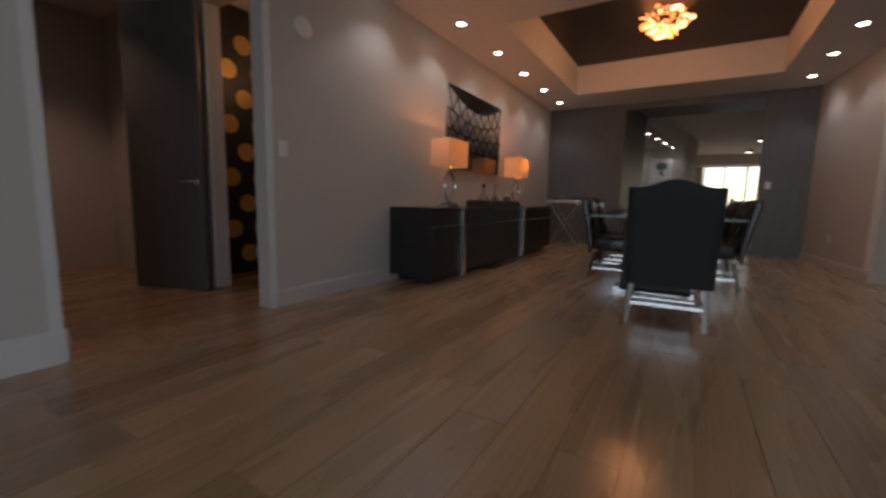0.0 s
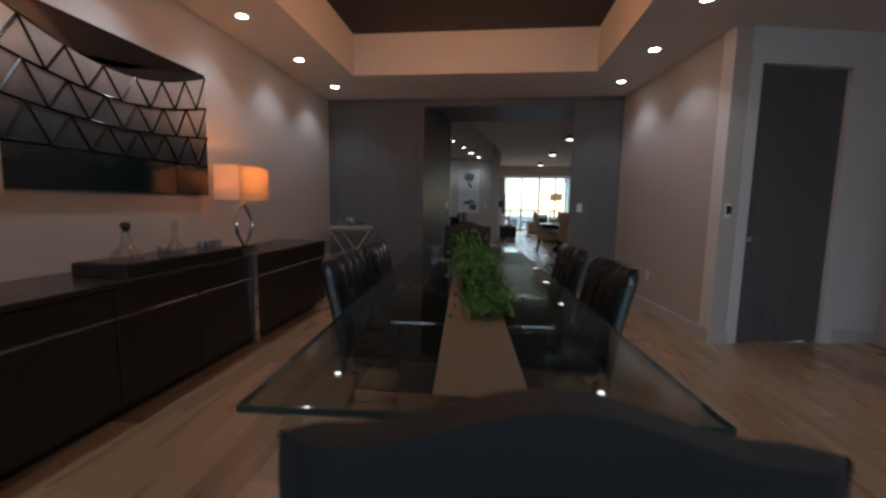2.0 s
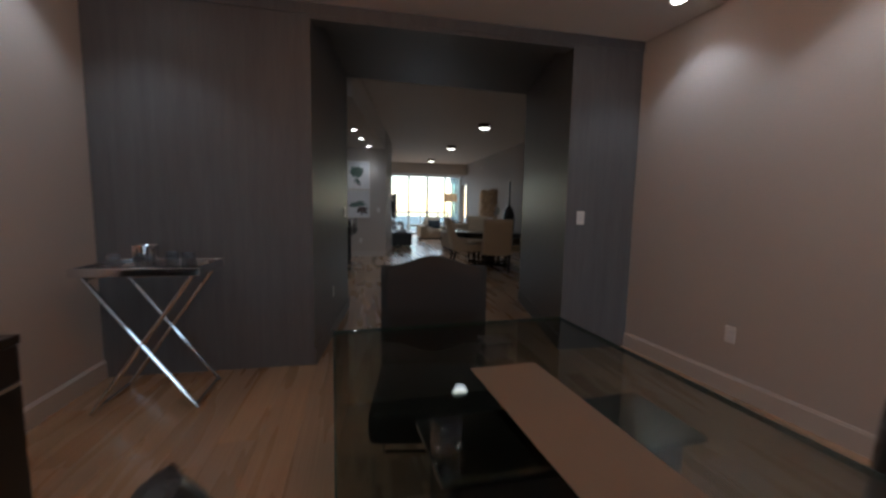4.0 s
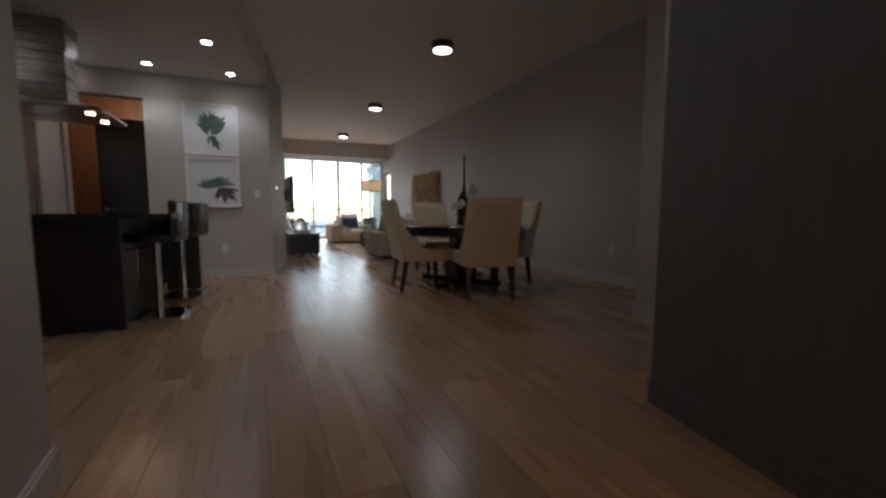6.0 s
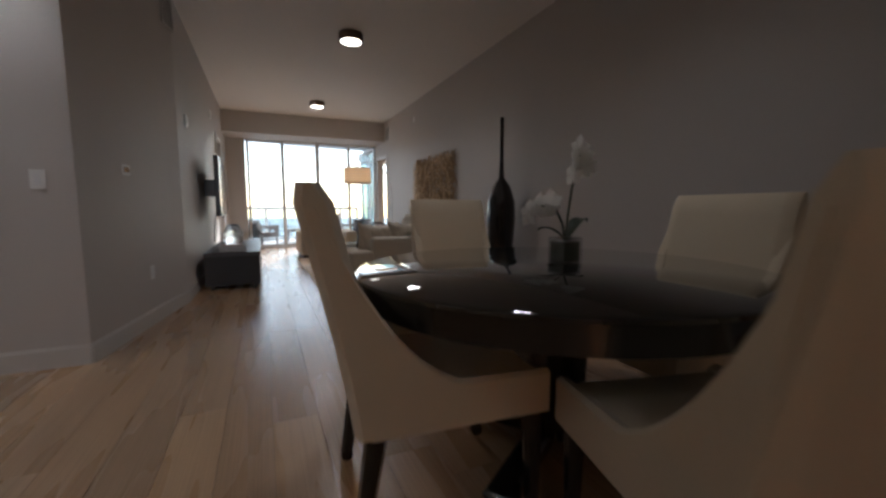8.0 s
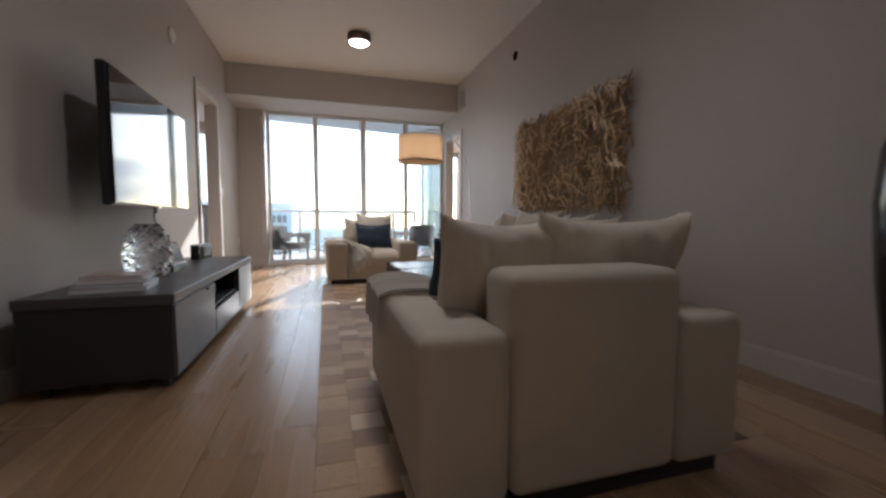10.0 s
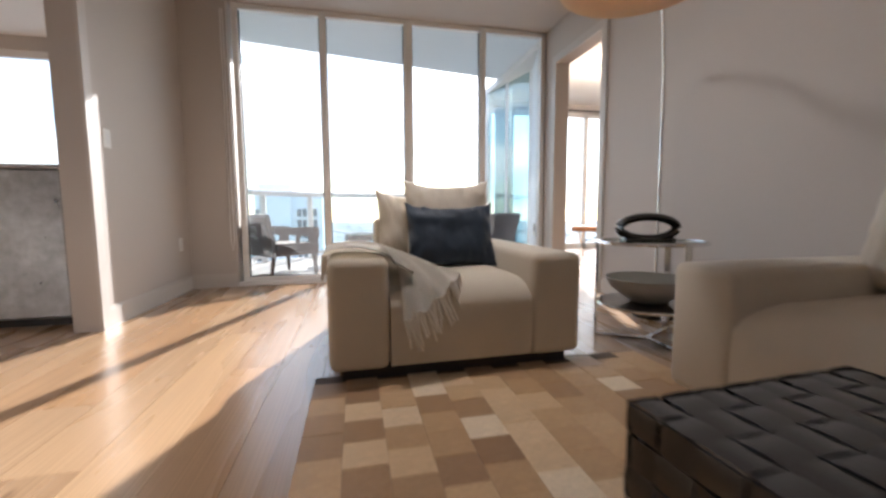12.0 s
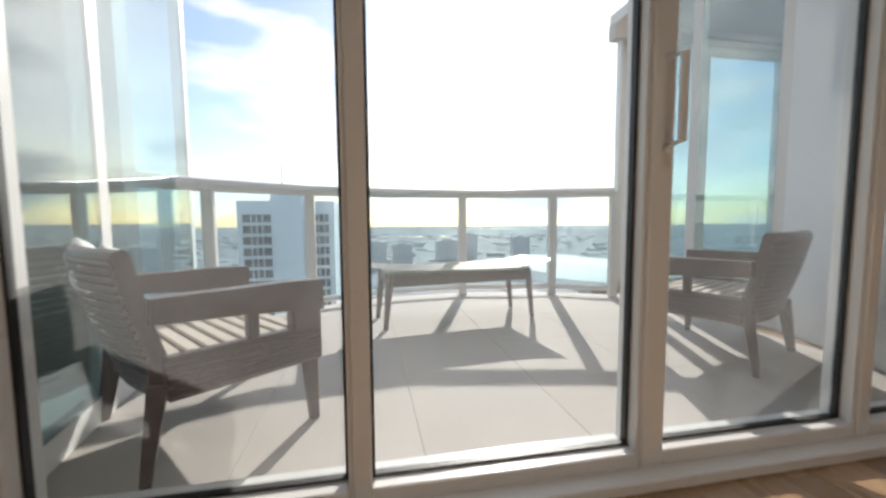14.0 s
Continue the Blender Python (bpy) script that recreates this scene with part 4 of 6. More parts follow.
box_t = thing("serving_tray", "low dark wooden serving box on the sideboard", "tray", pose(-1.62, 7.12, HT))
part("tray_box", box(B(), -0.17, 0.17, -0.52, 0.52, 0.0, 0.075, 0.004), M["espresso"], box_t)
part("tray_inset", box(B(), -0.15, 0.15, -0.50, 0.50, 0.075, 0.08, 0.002), M["espresso_top"], box_t)


def decanter(x, y, s, label):
    d = thing("decanter", label, "decanter", pose(x, y, HT + 0.08))
    part("flask", lathe(B(), [(0.065 * s, 0.0), (0.075 * s, 0.012), (0.06 * s, 0.04), (0.026 * s, 0.08), (0.019 * s, 0.15), (0.025 * s, 0.165), (0.019 * s, 0.165)], 24), M["crystal"], d, smooth=True)
    part("stopper", lathe(B(), [(0.012, 0.160), (0.02, 0.175), (0.03, 0.195), (0.022, 0.215), (0.004, 0.22)], 12), M["espresso_top"] if s > 1 else M["crystal"], d, smooth=False)


decanter(-1.64, 6.80, 1.15, "clear glass ship decanter with a dark stopper")
decanter(-1.64, 7.17, 0.85, "cut crystal decanter with a faceted stopper")
for y in (6.98, 7.32, 7.40, 7.48):
    g = lathe(B(), [(0.028, 0.0), (0.032, 0.005), (0.034, 0.06), (0.031, 0.06), (0.028, 0.01), (0.004, 0.01)], 16)
    single("glass_tumbler", g, M["crystal"], "small clear glass tumbler on the tray", "glass", pose(-1.56, y, HT + 0.08), "tumblers", smooth=True)

# dome picture over the sideboard
pic = thing("wall_picture", "large dark glossy picture of a lattice dome over water", "picture", pose(XW, 7.12, 1.75, 0, 0, 90))
PW, PH = 0.79, 0.505
part("panel", box(B(), -PW, PW, -0.032, 0.0, -PH, PH, 0.003), print_material("dome_print", (0.008, 0.016, 0.020), (0.10, 0.11, 0.12), (0.46, 0.44, 0.43), 2, -0.42, 0.36), pic)


def dome(u, v):
    """Point on the print: u across, v down the vault rows."""
    s = -PW + 2 * PW * u
    return Vector((s, -0.0335, PH * (0.93 - 1.45 * v) - 0.20 * (1 - v) * math.sin(math.pi * u)))


rows_n, cols_n = 3, 7
for r in range(rows_n):
    for c in range(cols_n + 1):
        a = dome(min(1, c / cols_n), r / rows_n)
        for cc in (c - 0.5, c + 0.5):
            if 0 <= cc <= cols_n:
                b = dome(cc / cols_n, (r + 1) / rows_n)
                part("lattice_bar", tube(B(), [a, b], 0.0085, 4), M["print_black"], pic)
for r in range(1, rows_n + 1):
    part("lattice_ring", tube(B(), [dome(k / 24, r / rows_n) for k in range(25)], 0.0085, 4), M["print_black"], pic)
bm = B()
vs = [bm.verts.new((-PW + 2 * PW * k / 24, -0.0326, PH - 0.005)) for k in range(25)] + [bm.verts.new(dome(k / 24, 0) + Vector((0, 0.0008, 0))) for k in range(24, -1, -1)]
bm.faces.new(vs)
bmesh.ops.solidify(bm, geom=bm.faces[:], thickness=0.0005)
part("dark_vault", bm, M["black_plastic"], pic)

# ---- bar tray table ----
cart = thing("butler_table", "mirrored tray table on crossed chrome legs", "side table", pose(-1.43, 10.22, 0))
part("tray_top", box(B(), -0.33, 0.33, -0.22, 0.22, 0.845, 0.86, 0.003), M["crystal"], cart)
bm = B()
for a, b, c, d in ((-0.34, 0.34, -0.23, -0.215), (-0.34, 0.34, 0.215, 0.23), (-0.34, -0.325, -0.215, 0.215), (0.325, 0.34, -0.215, 0.215)):
    box(bm, a, b, c, d, 0.835, 0.885, 0.003)
part("tray_rim", bm, M["chrome"], cart)
for y in (-0.2, 0.2):
    for s in (-1, 1):
        part("leg", cyl(B(), (-0.29 * s, y, 0.0), (0.29 * s, y, 0.835), 0.013, seg=8), M["chrome"], cart)
for z in (0.02, 0.815):
    for x in (-0.28, 0.28):
        part("stretcher", cyl(B(), (x, -0.2, z), (x, 0.2, z), 0.010, seg=8), M["chrome"], cart)
for i, (dx, dy) in enumerate(((-0.2, -0.05), (-0.1, 0.05), (0.0, -0.06), (0.08, 0.06), (0.2, 0.0))):
    g = lathe(B(), [(0.03, 0.0), (0.032, 0.004), (0.036, 0.09), (0.033, 0.09), (0.029, 0.012), (0.004, 0.012)], 16)
    single("glass_tumbler", g, M["crystal"], "clear glass tumbler on the tray table", "glass", pose(-1.43 + dx, 10.22 + dy, 0.86), "tumblers on the tray table", smooth=True)
bm = lathe(B(), [(0.05, 0), (0.07, 0.02), (0.075, 0.13), (0.07, 0.13), (0.06, 0.03), (0.004, 0.02)], 20)
single("ice_bucket", bm, M["chrome"], "polished chrome ice bucket", "ice bucket", pose(-1.52, 10.32, 0.86), smooth=True)

# ---- dining table and chairs ----
TROT = 3.7
TC = Vector((0.385, 7.28))


def at_table(x, y):
    c, s = math.cos(radians(TROT)), math.sin(radians(TROT))
    return TC.x + c * x - s * y, TC.y + s * x + c * y


tab = thing("dining_table", "long rectangular glass dining table on dark pedestals", "table", pose(TC.x, TC.y, 0, 0, 0, TROT))
part("tabletop", box(B(), -0.525, 0.525, -1.80, 1.80, 0.738, 0.753, 0.003), M["table_glass"], tab, "clear glass top")
edge = surface("green_glass_edge", (0.03, 0.06, 0.05), 0.15, var=0.2)
bm = B()
for a, b, c, d in ((-0.528, 0.528, -1.803, -1.799), (-0.528, 0.528, 1.799, 1.803), (-0.528, -0.524, -1.799, 1.799), (0.524, 0.528, -1.799, 1.799)):
    box(bm, a, b, c, d, 0.7375, 0.7535)
part("glass_edge", bm, edge, tab)
for y in (-0.95, 0.95):
    part("pedestal", box(B(), -0.30, 0.30, y - 0.09, y + 0.09, 0.03, 0.72, 0.01), M["espresso"], tab)
    part("foot", box(B(), -0.36, 0.36, y - 0.17, y + 0.17, 0.0, 0.03, 0.005), M["chrome"], tab)
    part("cap", box(B(), -0.33, 0.33, y - 0.12, y + 0.12, 0.72, 0.738, 0.004), M["chrome"], tab)
part("beam", box(B(), -0.06, 0.06, -0.86, 0.86, 0.30, 0.42, 0.006), M["espresso"], tab)
run_cloth = surface("taupe_table_runner", (0.15, 0.12, 0.085), 0.6, var=0.12, big=4, fine=260, bump=0.35)
single("table_runner", box(B(), -0.105, 0.125, -1.72, 1.3, 0.0, 0.004, 0.001), run_cloth, "taupe cloth runner along the glass table", "runner", pose(TC.x, TC.y, 0.753, 0, 0, TROT))


def dining_chair(crown, rise, label, mat):
    c = thing("dining_chair", label, "chair", None, "chairs round the glass table")
    # faces +y; the back stands at -y
    HW = 0.277

    def top(u):
        return crown + rise * (0.5 + 0.5 * math.cos(math.pi * min(1, abs(u) * 1.25)))

    def backpt(u, v, s):
        x = (2 * u - 1)
        z0 = 0.29 if s < 0 else 0.45
        z = z0 + (top(x) - z0) * v
        lean = -(0.10 if rise > 0.02 else 0.15) * ((z - 0.29) / 0.75) ** 1.3
        ex = HW * (0.97 + 0.05 * v)
        puff = 0.0
        if s > 0 and rise < 0.02:
            puff = 0.016 * abs(math.sin(2.0 * math.pi * (x * 0.98 + 0.5))) ** 0.6 * min(1, 8 * v, 8 * (1 - v) + 0.1)
        edge_r = 0.028 * (1 - min(1, (1 - abs(x)) * 9)) + 0.02 * (1 - min(1, (1 - v) * 12))
        y = -0.27 + lean + s * (0.045 - edge_r) + puff
        return (x * ex, y, z)

    bm = B()
    grid_sheet(bm, lambda u, v: backpt(u, v, -1), 28, 18)
    grid_sheet(bm, lambda u, v: backpt(u, v, 1), 28, 18)
    lo = [v for v in bm.verts]
    bmesh.ops.remove_doubles(bm, verts=lo, dist=0.0005)
    rim = [e for e in bm.edges if e.is_boundary]
    bmesh.ops.bridge_loops(bm, edges=rim)
    part("backrest", bm, mat, c, smooth=True)
    bm = box(B(), -0.27, 0.27, -0.25, 0.27, 0.33, 0.475, 0.035, 3)
    part("seat", bm, mat, c, smooth=True)
    for sx in (-1, 1):
        part("leg", cyl(B(), (sx * 0.235, -0.24, 0.30), (sx * 0.245, -0.30, 0.0), 0.024, 0.020, 4), M["chrome"], c)
        part("leg", cyl(B(), (sx * 0.235, 0.235, 0.34), (sx * 0.235, 0.24, 0.0), 0.024, 0.020, 4), M["chrome"], c)
        part("stretcher", box(B(), sx * 0.24 - 0.009, sx * 0.24 + 0.009, -0.265, 0.225, 0.12, 0.145, 0.003), M["chrome"], c)
    part("stretcher", box(B(), -0.225, 0.225, -0.288, -0.268, 0.135, 0.165, 0.003), M["chrome"], c)
    part("stretcher", box(B(), -0.225, 0.225, -0.01, 0.01, 0.122, 0.143, 0.003), M["chrome"], c)
    return c


dc = dining_chair(0.96, 0.052, "black woven cloth dining chair with arched back on chrome legs", M["black_cloth"])
dc.matrix_basis = pose(0.56, 5.42, 0, 0, 0, 4)
copy_thing(dc, pose(0.185, 9.10, 0, 0, 0, 171))
sc = dining_chair(0.905, 0.008, "black channel-tufted leather dining chair on chrome legs", M["black_leather"])
x, y = at_table(-0.36, -0.36)
sc.matrix_basis = pose(x, y, 0, 0, 0, -90 + TROT)
x, y = at_table(-0.36, 0.46)
copy_thing(sc, pose(x, y, 0, 0, 0, -90 + TROT))
for s in (-0.36, 0.46):
    x, y = at_table(0.42, s)
    copy_thing(sc, pose(x, y, 0, 0, 0, 90 + TROT))

# trailing greenery in a low planter on the runner
pl = thing("table_plant", "trailing green plant in a low dark planter", "plant", pose(*at_table(0.03, -0.15), 0.757, 0, 0, TROT))
part("planter", box(B(), -0.07, 0.07, -0.42, 0.42, 0.0, 0.07, 0.008), M["console_dark"], pl)
rng = random.Random(8)
bm = B()
for k in range(2200):
    t = rng.random()
    yy = -0.95 + 1.45 * t
    h = 0.05 + 0.15 * max(0, math.sin(math.pi * min(1, max(0, (t - 0.12) / 0.9)))) ** 1.5
    c = Vector((rng.gauss(0.05 * math.sin(t * 9), 0.05), yy + rng.gauss(0, 0.03), max(0.012, rng.random() ** 0.6 * h * (1.2 + 0.3 * math.sin(t * 23)))))
    r = rng.uniform(0.008, 0.017)
    m = Matrix.Translation(c) @ Euler((rng.uniform(0, 6), rng.uniform(0, 6), rng.uniform(0, 6))).to_matrix().to_4x4()
    p = [m @ Vector(q) for q in ((-r, 0, 0), (0, r * 0.7, r * 0.3), (r * 1.4, 0, 0.2 * r), (0, -r * 0.7, r * 0.3))]
    bm.faces.new([bm.verts.new(q) for q in p])
fol = part("foliage", bm, M["leaf"], pl)
tagged(fol, kind="stuff")
bm = box(B(), -0.05, 0.05, -0.05, 0.05, 0.0, 0.022, 0.004)
box(bm, -0.035, 0.035, -0.035, 0.035, 0.022, 0.06, 0.003)
box(bm, -0.05, 0.05, -0.05, 0.05, 0.06, 0.075, 0.004)
x, y = at_table(0.0, 1.35)
single("glass_candle_block", bm, M["crystal"], "square clear glass candle block on the table", "candle holder", pose(x, y, 0.753, 0, 0, TROT))
x, y = at_table(-0.3, 0.9)
single("glass_tumbler", lathe(B(), [(0.03, 0.0), (0.032, 0.004), (0.036, 0.08), (0.033, 0.08), (0.029, 0.012), (0.004, 0.012)], 16), M["crystal"], "small clear glass on the glass table", "glass", pose(x, y, 0.753), smooth=True)

# ---- kitchen ----
isl = thing("kitchen_island", "dark kitchen island with an overhanging black counter", "island", pose(-1.7, 16.0, 0))
part("body", box(B(), -1.3, 1.015, -0.93, 0.93, 0.09, 0.865, 0.003), M["espresso"], isl)
part("plinth", box(B(), -1.28, 0.98, -0.90, 0.90, 0.0, 0.09), M["console_dark"], isl)
part("counter", box(B(), -1.33, 1.40, -0.97, 0.97, 0.865, 0.905, 0.004), M["black_gloss"], isl, "polished black stone counter")
part("end_panel", box(B(), 0.98, 1.06, -0.95, -0.91, 0.0, 0.865, 0.003), M["espresso"], isl)
part("end_panel", box(B(), 1.015, 1.36, 0.86, 0.92, 0.0, 0.865, 0.003), M["espresso"], isl)


def bar_stool(x, y, rz):
    s = thing("bar_stool", "black leather swivel bar stool on a square chrome base", "stool", pose(x, y, 0, 0, 0, rz), "bar stools at the island")
    # faces -x; the back stands at +x
    part("base_plate", box(B(), -0.21, 0.21, -0.21, 0.21, 0.0, 0.018, 0.005), M["chrome"], s)
    part("column", cyl(B(), (0, 0, 0.018), (0, 0, 0.66), 0.028, seg=20), M["chrome"], s, smooth=True)
    part("seat", box(B(), -0.20, 0.20, -0.21, 0.21, 0.66, 0.74, 0.028, 3), M["black_leather"], s, smooth=True)
    part("backrest", box(B(), 0.155, 0.21, -0.21, 0.21, 0.70, 1.02, 0.024, 3), M["black_leather"], s, smooth=True)
    part("footrest", tube(B(), [(0.0, -0.15, 0.62), (-0.20, -0.15, 0.60), (-0.21, -0.15, 0.26), (-0.21, 0.15, 0.26), (-0.20, 0.15, 0.60), (0.0, 0.15, 0.62)], 0.010, 8), M["chrome"], s, smooth=True)
    return s


bar_stool(-0.50, 15.50, -6)
bar_stool(-0.44, 16.35, -15)
hood = thing("range_hood", "stainless island range hood with a flat canopy", "range hood", pose(-1.48, 16.45, 0))
part("chimney", box(B(), -0.20, 0.20, -0.14, 0.14, 1.98, ZK, 0.003), M["steel"], hood)
part("upper_chimney", box(B(), -0.22, 0.22, -0.16, 0.16, 2.42, ZK, 0.003), M["steel"], hood)
bm = B()
lo = [(-0.52, -0.40), (0.52, -0.40), (0.52, 0.40), (-0.52, 0.40)]
vs = [bm.verts.new((x, y, 1.86)) for x, y in lo] + [bm.verts.new((x, y, 1.885)) for x, y in lo] + [bm.verts.new((x * 0.35, y * 0.42, 1.98)) for x, y in lo]
for a in range(4):
    b = (a + 1) % 4
    bm.faces.new((vs[a], vs[b], vs[4 + b], vs[4 + a]))
    bm.faces.new((vs[4 + a], vs[4 + b], vs[8 + b], vs[8 + a]))
bm.faces.new(vs[0:4][::-1])
bm.faces.new(vs[8:12])
part("canopy", bm, M["steel"], hood)
for dx in (-0.38, 0.38):
    for dy in (-0.2, 0.2):
        part("hood_lamp", cyl(B(), (dx, dy, 1.853), (dx, dy, 1.862), 0.035, seg=16), M["hood_light"], hood)
# tall units and the passage behind the kitchen doorway
for i, x in enumerate((-4.1, -3.5, -2.9, -2.35)):
    w = 0.585 if i < 3 else 0.55
    cu = thing("tall_cabinet", "tall greige kitchen cabinet", "cabinet", pose(x, 17.05, 0), "tall kitchen cabinets")
    part("body", box(B(), 0, w, 0.02, 0.60, 0.08, 2.4, 0.002), M["trim"], cu)
    front = part("door", box(B(), 0.003, w - 0.003, 0.0, 0.02, 0.085, 2.395, 0.002), M["trim"], cu)
    part("plinth", box(B(), 0.01, w - 0.01, 0.05, 0.55, 0, 0.08), M["console_dark"], cu)
    part("handle", box(B(), w - 0.05, w - 0.038, -0.03, -0.018, 0.9, 1.3, 0.003), M["chrome"], front)
brown = surface("walnut_wall_panel", (0.16, 0.085, 0.045), 0.45, var=0.3, big=2, fine=24, bump=0.05, stretch=(7, 7, 0.5))
bm = B()
strip(bm, (-2.6, 19.3), (0.3, 19.3), 0, 2.71, 0.12)
strip(bm, (-2.6, 17.81), (-2.6, 19.3), 0, 2.71, 0.12)
strip(bm, (-0.55, 19.3), (-0.55, 17.82), 0, 2.71, 0.12)
structure("wall_pantry", bm, brown)
bm = B()
box(bm, -2.7, 0.3, 17.82, 19.4, 2.71, 2.8)
structure("ceiling_pantry", bm, M["ceiling"])
door_leaf("door_4", "dark stained door standing open in the passage", pose(-1.62, 18.2, 0, 0, 0, 8), 0.55, 2.2, M["espresso"], 0.06)
bulb(-1.4, 18.6, 2.5, 6.0, (1.0, 0.62, 0.35), 0.06)


# botanical prints
def botanical(z, label, kind):
    t = thing("botanical_print", label, "picture", pose(-0.215, 17.67, z), "botanical prints")
    w, h = 0.327, 0.345
    bm = B()
    for a, b, c, d in ((-w, w, h - 0.025, h), (-w, w, -h, -h + 0.025), (-w, -w + 0.025, -h + 0.025, h - 0.025), (w - 0.025, w, -h + 0.025, h - 0.025)):
        box(bm, a, b, -0.032, 0, c, d, 0.003)
    part("frame", bm, M["frame_white"], t)
    part("sheet", box(B(), -w + 0.024, w - 0.024, -0.012, -0.002, -h + 0.024, h - 0.024), M["paper"], t)
    rng = random.Random(3 + kind)

    def leaf(x0, z0, x1, z1, wd, mat, lift):
        a, b = Vector((x0, z0)), Vector((x1, z1))
        d = (b - a).normalized()
        n = Vector((-d.y, d.x))
        bm = B()
        up, dn = [], []
        for k in range(7):
            s = k / 6
            c = a + (b - a) * s + n * 0.02 * math.sin(s * 3) * (1 if kind else -0.6)
            ww = wd * (math.sin(math.pi * (0.12 + 0.88 * s)) ** 0.8 + 0.04)
            up.append(bm.verts.new((c.x + n.x * ww, -0.0125 - lift, c.y + n.y * ww)))
            dn.append(bm.verts.new((c.x - n.x * ww, -0.0125 - lift, c.y - n.y * ww)))
        for k in range(6):
            bm.faces.new((up[k], up[k + 1], dn[k + 1], dn[k]))
        part("printed_leaf", bm, mat, t)

    if kind == 0:
        for k in range(34):
            a = rng.uniform(-1.25, 1.25)
            r = rng.uniform(0.10, 0.21)
            zc = rng.uniform(-0.05, 0.08)
            leaf(0.25 * r * math.sin(a), zc - 0.02, r * math.sin(a), zc + 0.75 * r * math.cos(a) + 0.05, 0.026, M["ink_green"], k * 0.00006)
        for k in range(12):
            leaf(rng.uniform(-0.02, 0.05), -0.08, rng.uniform(-0.05, 0.2), rng.uniform(-0.27, -0.18), 0.014, M["ink_green"], 0.0012 + k * 0.00006)
    else:
        for k in range(11):
            a = -1.35 + 2.7 * k / 10
            r = 0.28 * (0.75 + 0.25 * abs(math.sin(a))) * rng.uniform(0.8, 1.05)
            leaf(0.02, -0.06, 0.02 + r * math.sin(a), -0.07 + r * math.cos(a) * 0.75, 0.020, M["ink_green"], k * 0.00006)
        for k in range(26):
            a = rng.uniform(1.3, 4.6)
            r = rng.uniform(0.08, 0.24)
            leaf(0.05, -0.09, 0.09 + r * 0.8 * math.sin(a) + 0.06, -0.12 + r * 0.85 * math.cos(a), 0.017, M["ink_brown"], 0.0006 + k * 0.00006)


botanical(2.037, "white framed print of a dark green artichoke plant", 0)
botanical(1.325, "white framed print of an aloe plant with roots", 1)

# ---- breakfast corner ----
bt = thing("round_table", "round glossy black pedestal table", "table", pose(2.66, 15.77, 0))
part("tabletop", lathe(B(), [(0.775, 0.735), (0.80, 0.742), (0.805, 0.755), (0.795, 0.762), (0.02, 0.762), (0.02, 0.735)], 64), M["black_gloss"], bt, "mirror-polished black top", True)
part("apron", lathe(B(), [(0.72, 0.64), (0.775, 0.655), (0.78, 0.735), (0.72, 0.735)], 64), M["black_wood"], bt, smooth=True)
part("column", box(B(), -0.11, 0.11, -0.11, 0.11, 0.08, 0.66, 0.012), M["black_wood"], bt)
for k in range(4):
    bm = B()
    a = k * math.pi / 2 + 0.6
    box(bm, 0.05, 0.56, -0.05, 0.05, 0.02, 0.09, 0.012, 1, Matrix.Rotation(a, 4, "Z"))
    part("foot", bm, M["black_wood"], bt)


def host_chair():
    c = thing("upholstered_chair", "cream upholstered dining chair with sloped arms and black legs", "chair", None, "chairs round the black table")
    # faces +y; the back stands at -y
    W, H = 0.283, 1.065

    bm = B()
    box(bm, -W + 0.02, W - 0.02, -0.30, 0.245, 0.35, 0.49, 0.03, 2)
    part("seat", bm, M["cream"], c, smooth=True)
    bm = B()
    def backpt(u, v, s):
        x = (2 * u - 1) * (W - 0.005 * v)
        z = 0.37 + (H - 0.37) * v
        r = 0.022 * (1 - min(1, (1 - abs(2 * u - 1)) * 12)) + 0.02 * (1 - min(1, (1 - v) * 14))
        return (x, -0.295 - 0.15 * v ** 1.2 + s * (0.05 - r), z)
    grid_sheet(bm, lambda u, v: backpt(u, v, -1), 20, 14)
    grid_sheet(bm, lambda u, v: backpt(u, v, 1), 20, 14)
    bmesh.ops.bridge_loops(bm, edges=[e for e in bm.edges if e.is_boundary])
    part("backrest", bm, M["cream"], c, smooth=True)
    for sx in (-1, 1):
        bm = B()
        n = 22
        rings = []
        for k in range(n + 1):
            s = k / n
            y = 0.255 - 0.555 * s
            zt = 0.50 + 0.012 * s + (0.50 * max(0, (s - 0.52) / 0.48) ** 1.9)
            yb = y - 0.13 * max(0, (s - 0.6) / 0.4)
            x0, x1 = sx * (W - 0.045), sx * W
            rings.append([bm.verts.new((x0, y, 0.365)), bm.verts.new((x1, y, 0.365)), bm.verts.new((x1, yb, zt - 0.012)), bm.verts.new(((x0 * 0.3 + x1 * 0.7), yb, zt)), bm.verts.new((x0, yb, zt - 0.012))])
        for a, b in zip(rings, rings[1:]):
            for k in range(5):
                bm.faces.new((a[k], a[(k + 1) % 5], b[(k + 1) % 5], b[k]))
        bm.faces.new(rings[0])
        bm.faces.new(rings[-1][::-1])
        part("arm", bm, M["cream"], c, smooth=True)
        for y0, y1 in ((-0.28, -0.335), (0.215, 0.225)):
            lg = part("leg", cyl(B(), (sx * 0.24, y0, 0.38), (sx * 0.235, y1, 0.035), 0.034, 0.024, 8), M["black_wood"], c)
            part("caster", cyl(B(), (sx * 0.235 - 0.014, y1, 0.024), (sx * 0.235 + 0.014, y1, 0.024), 0.024, seg=14), M["black_wood"], lg)
    return c


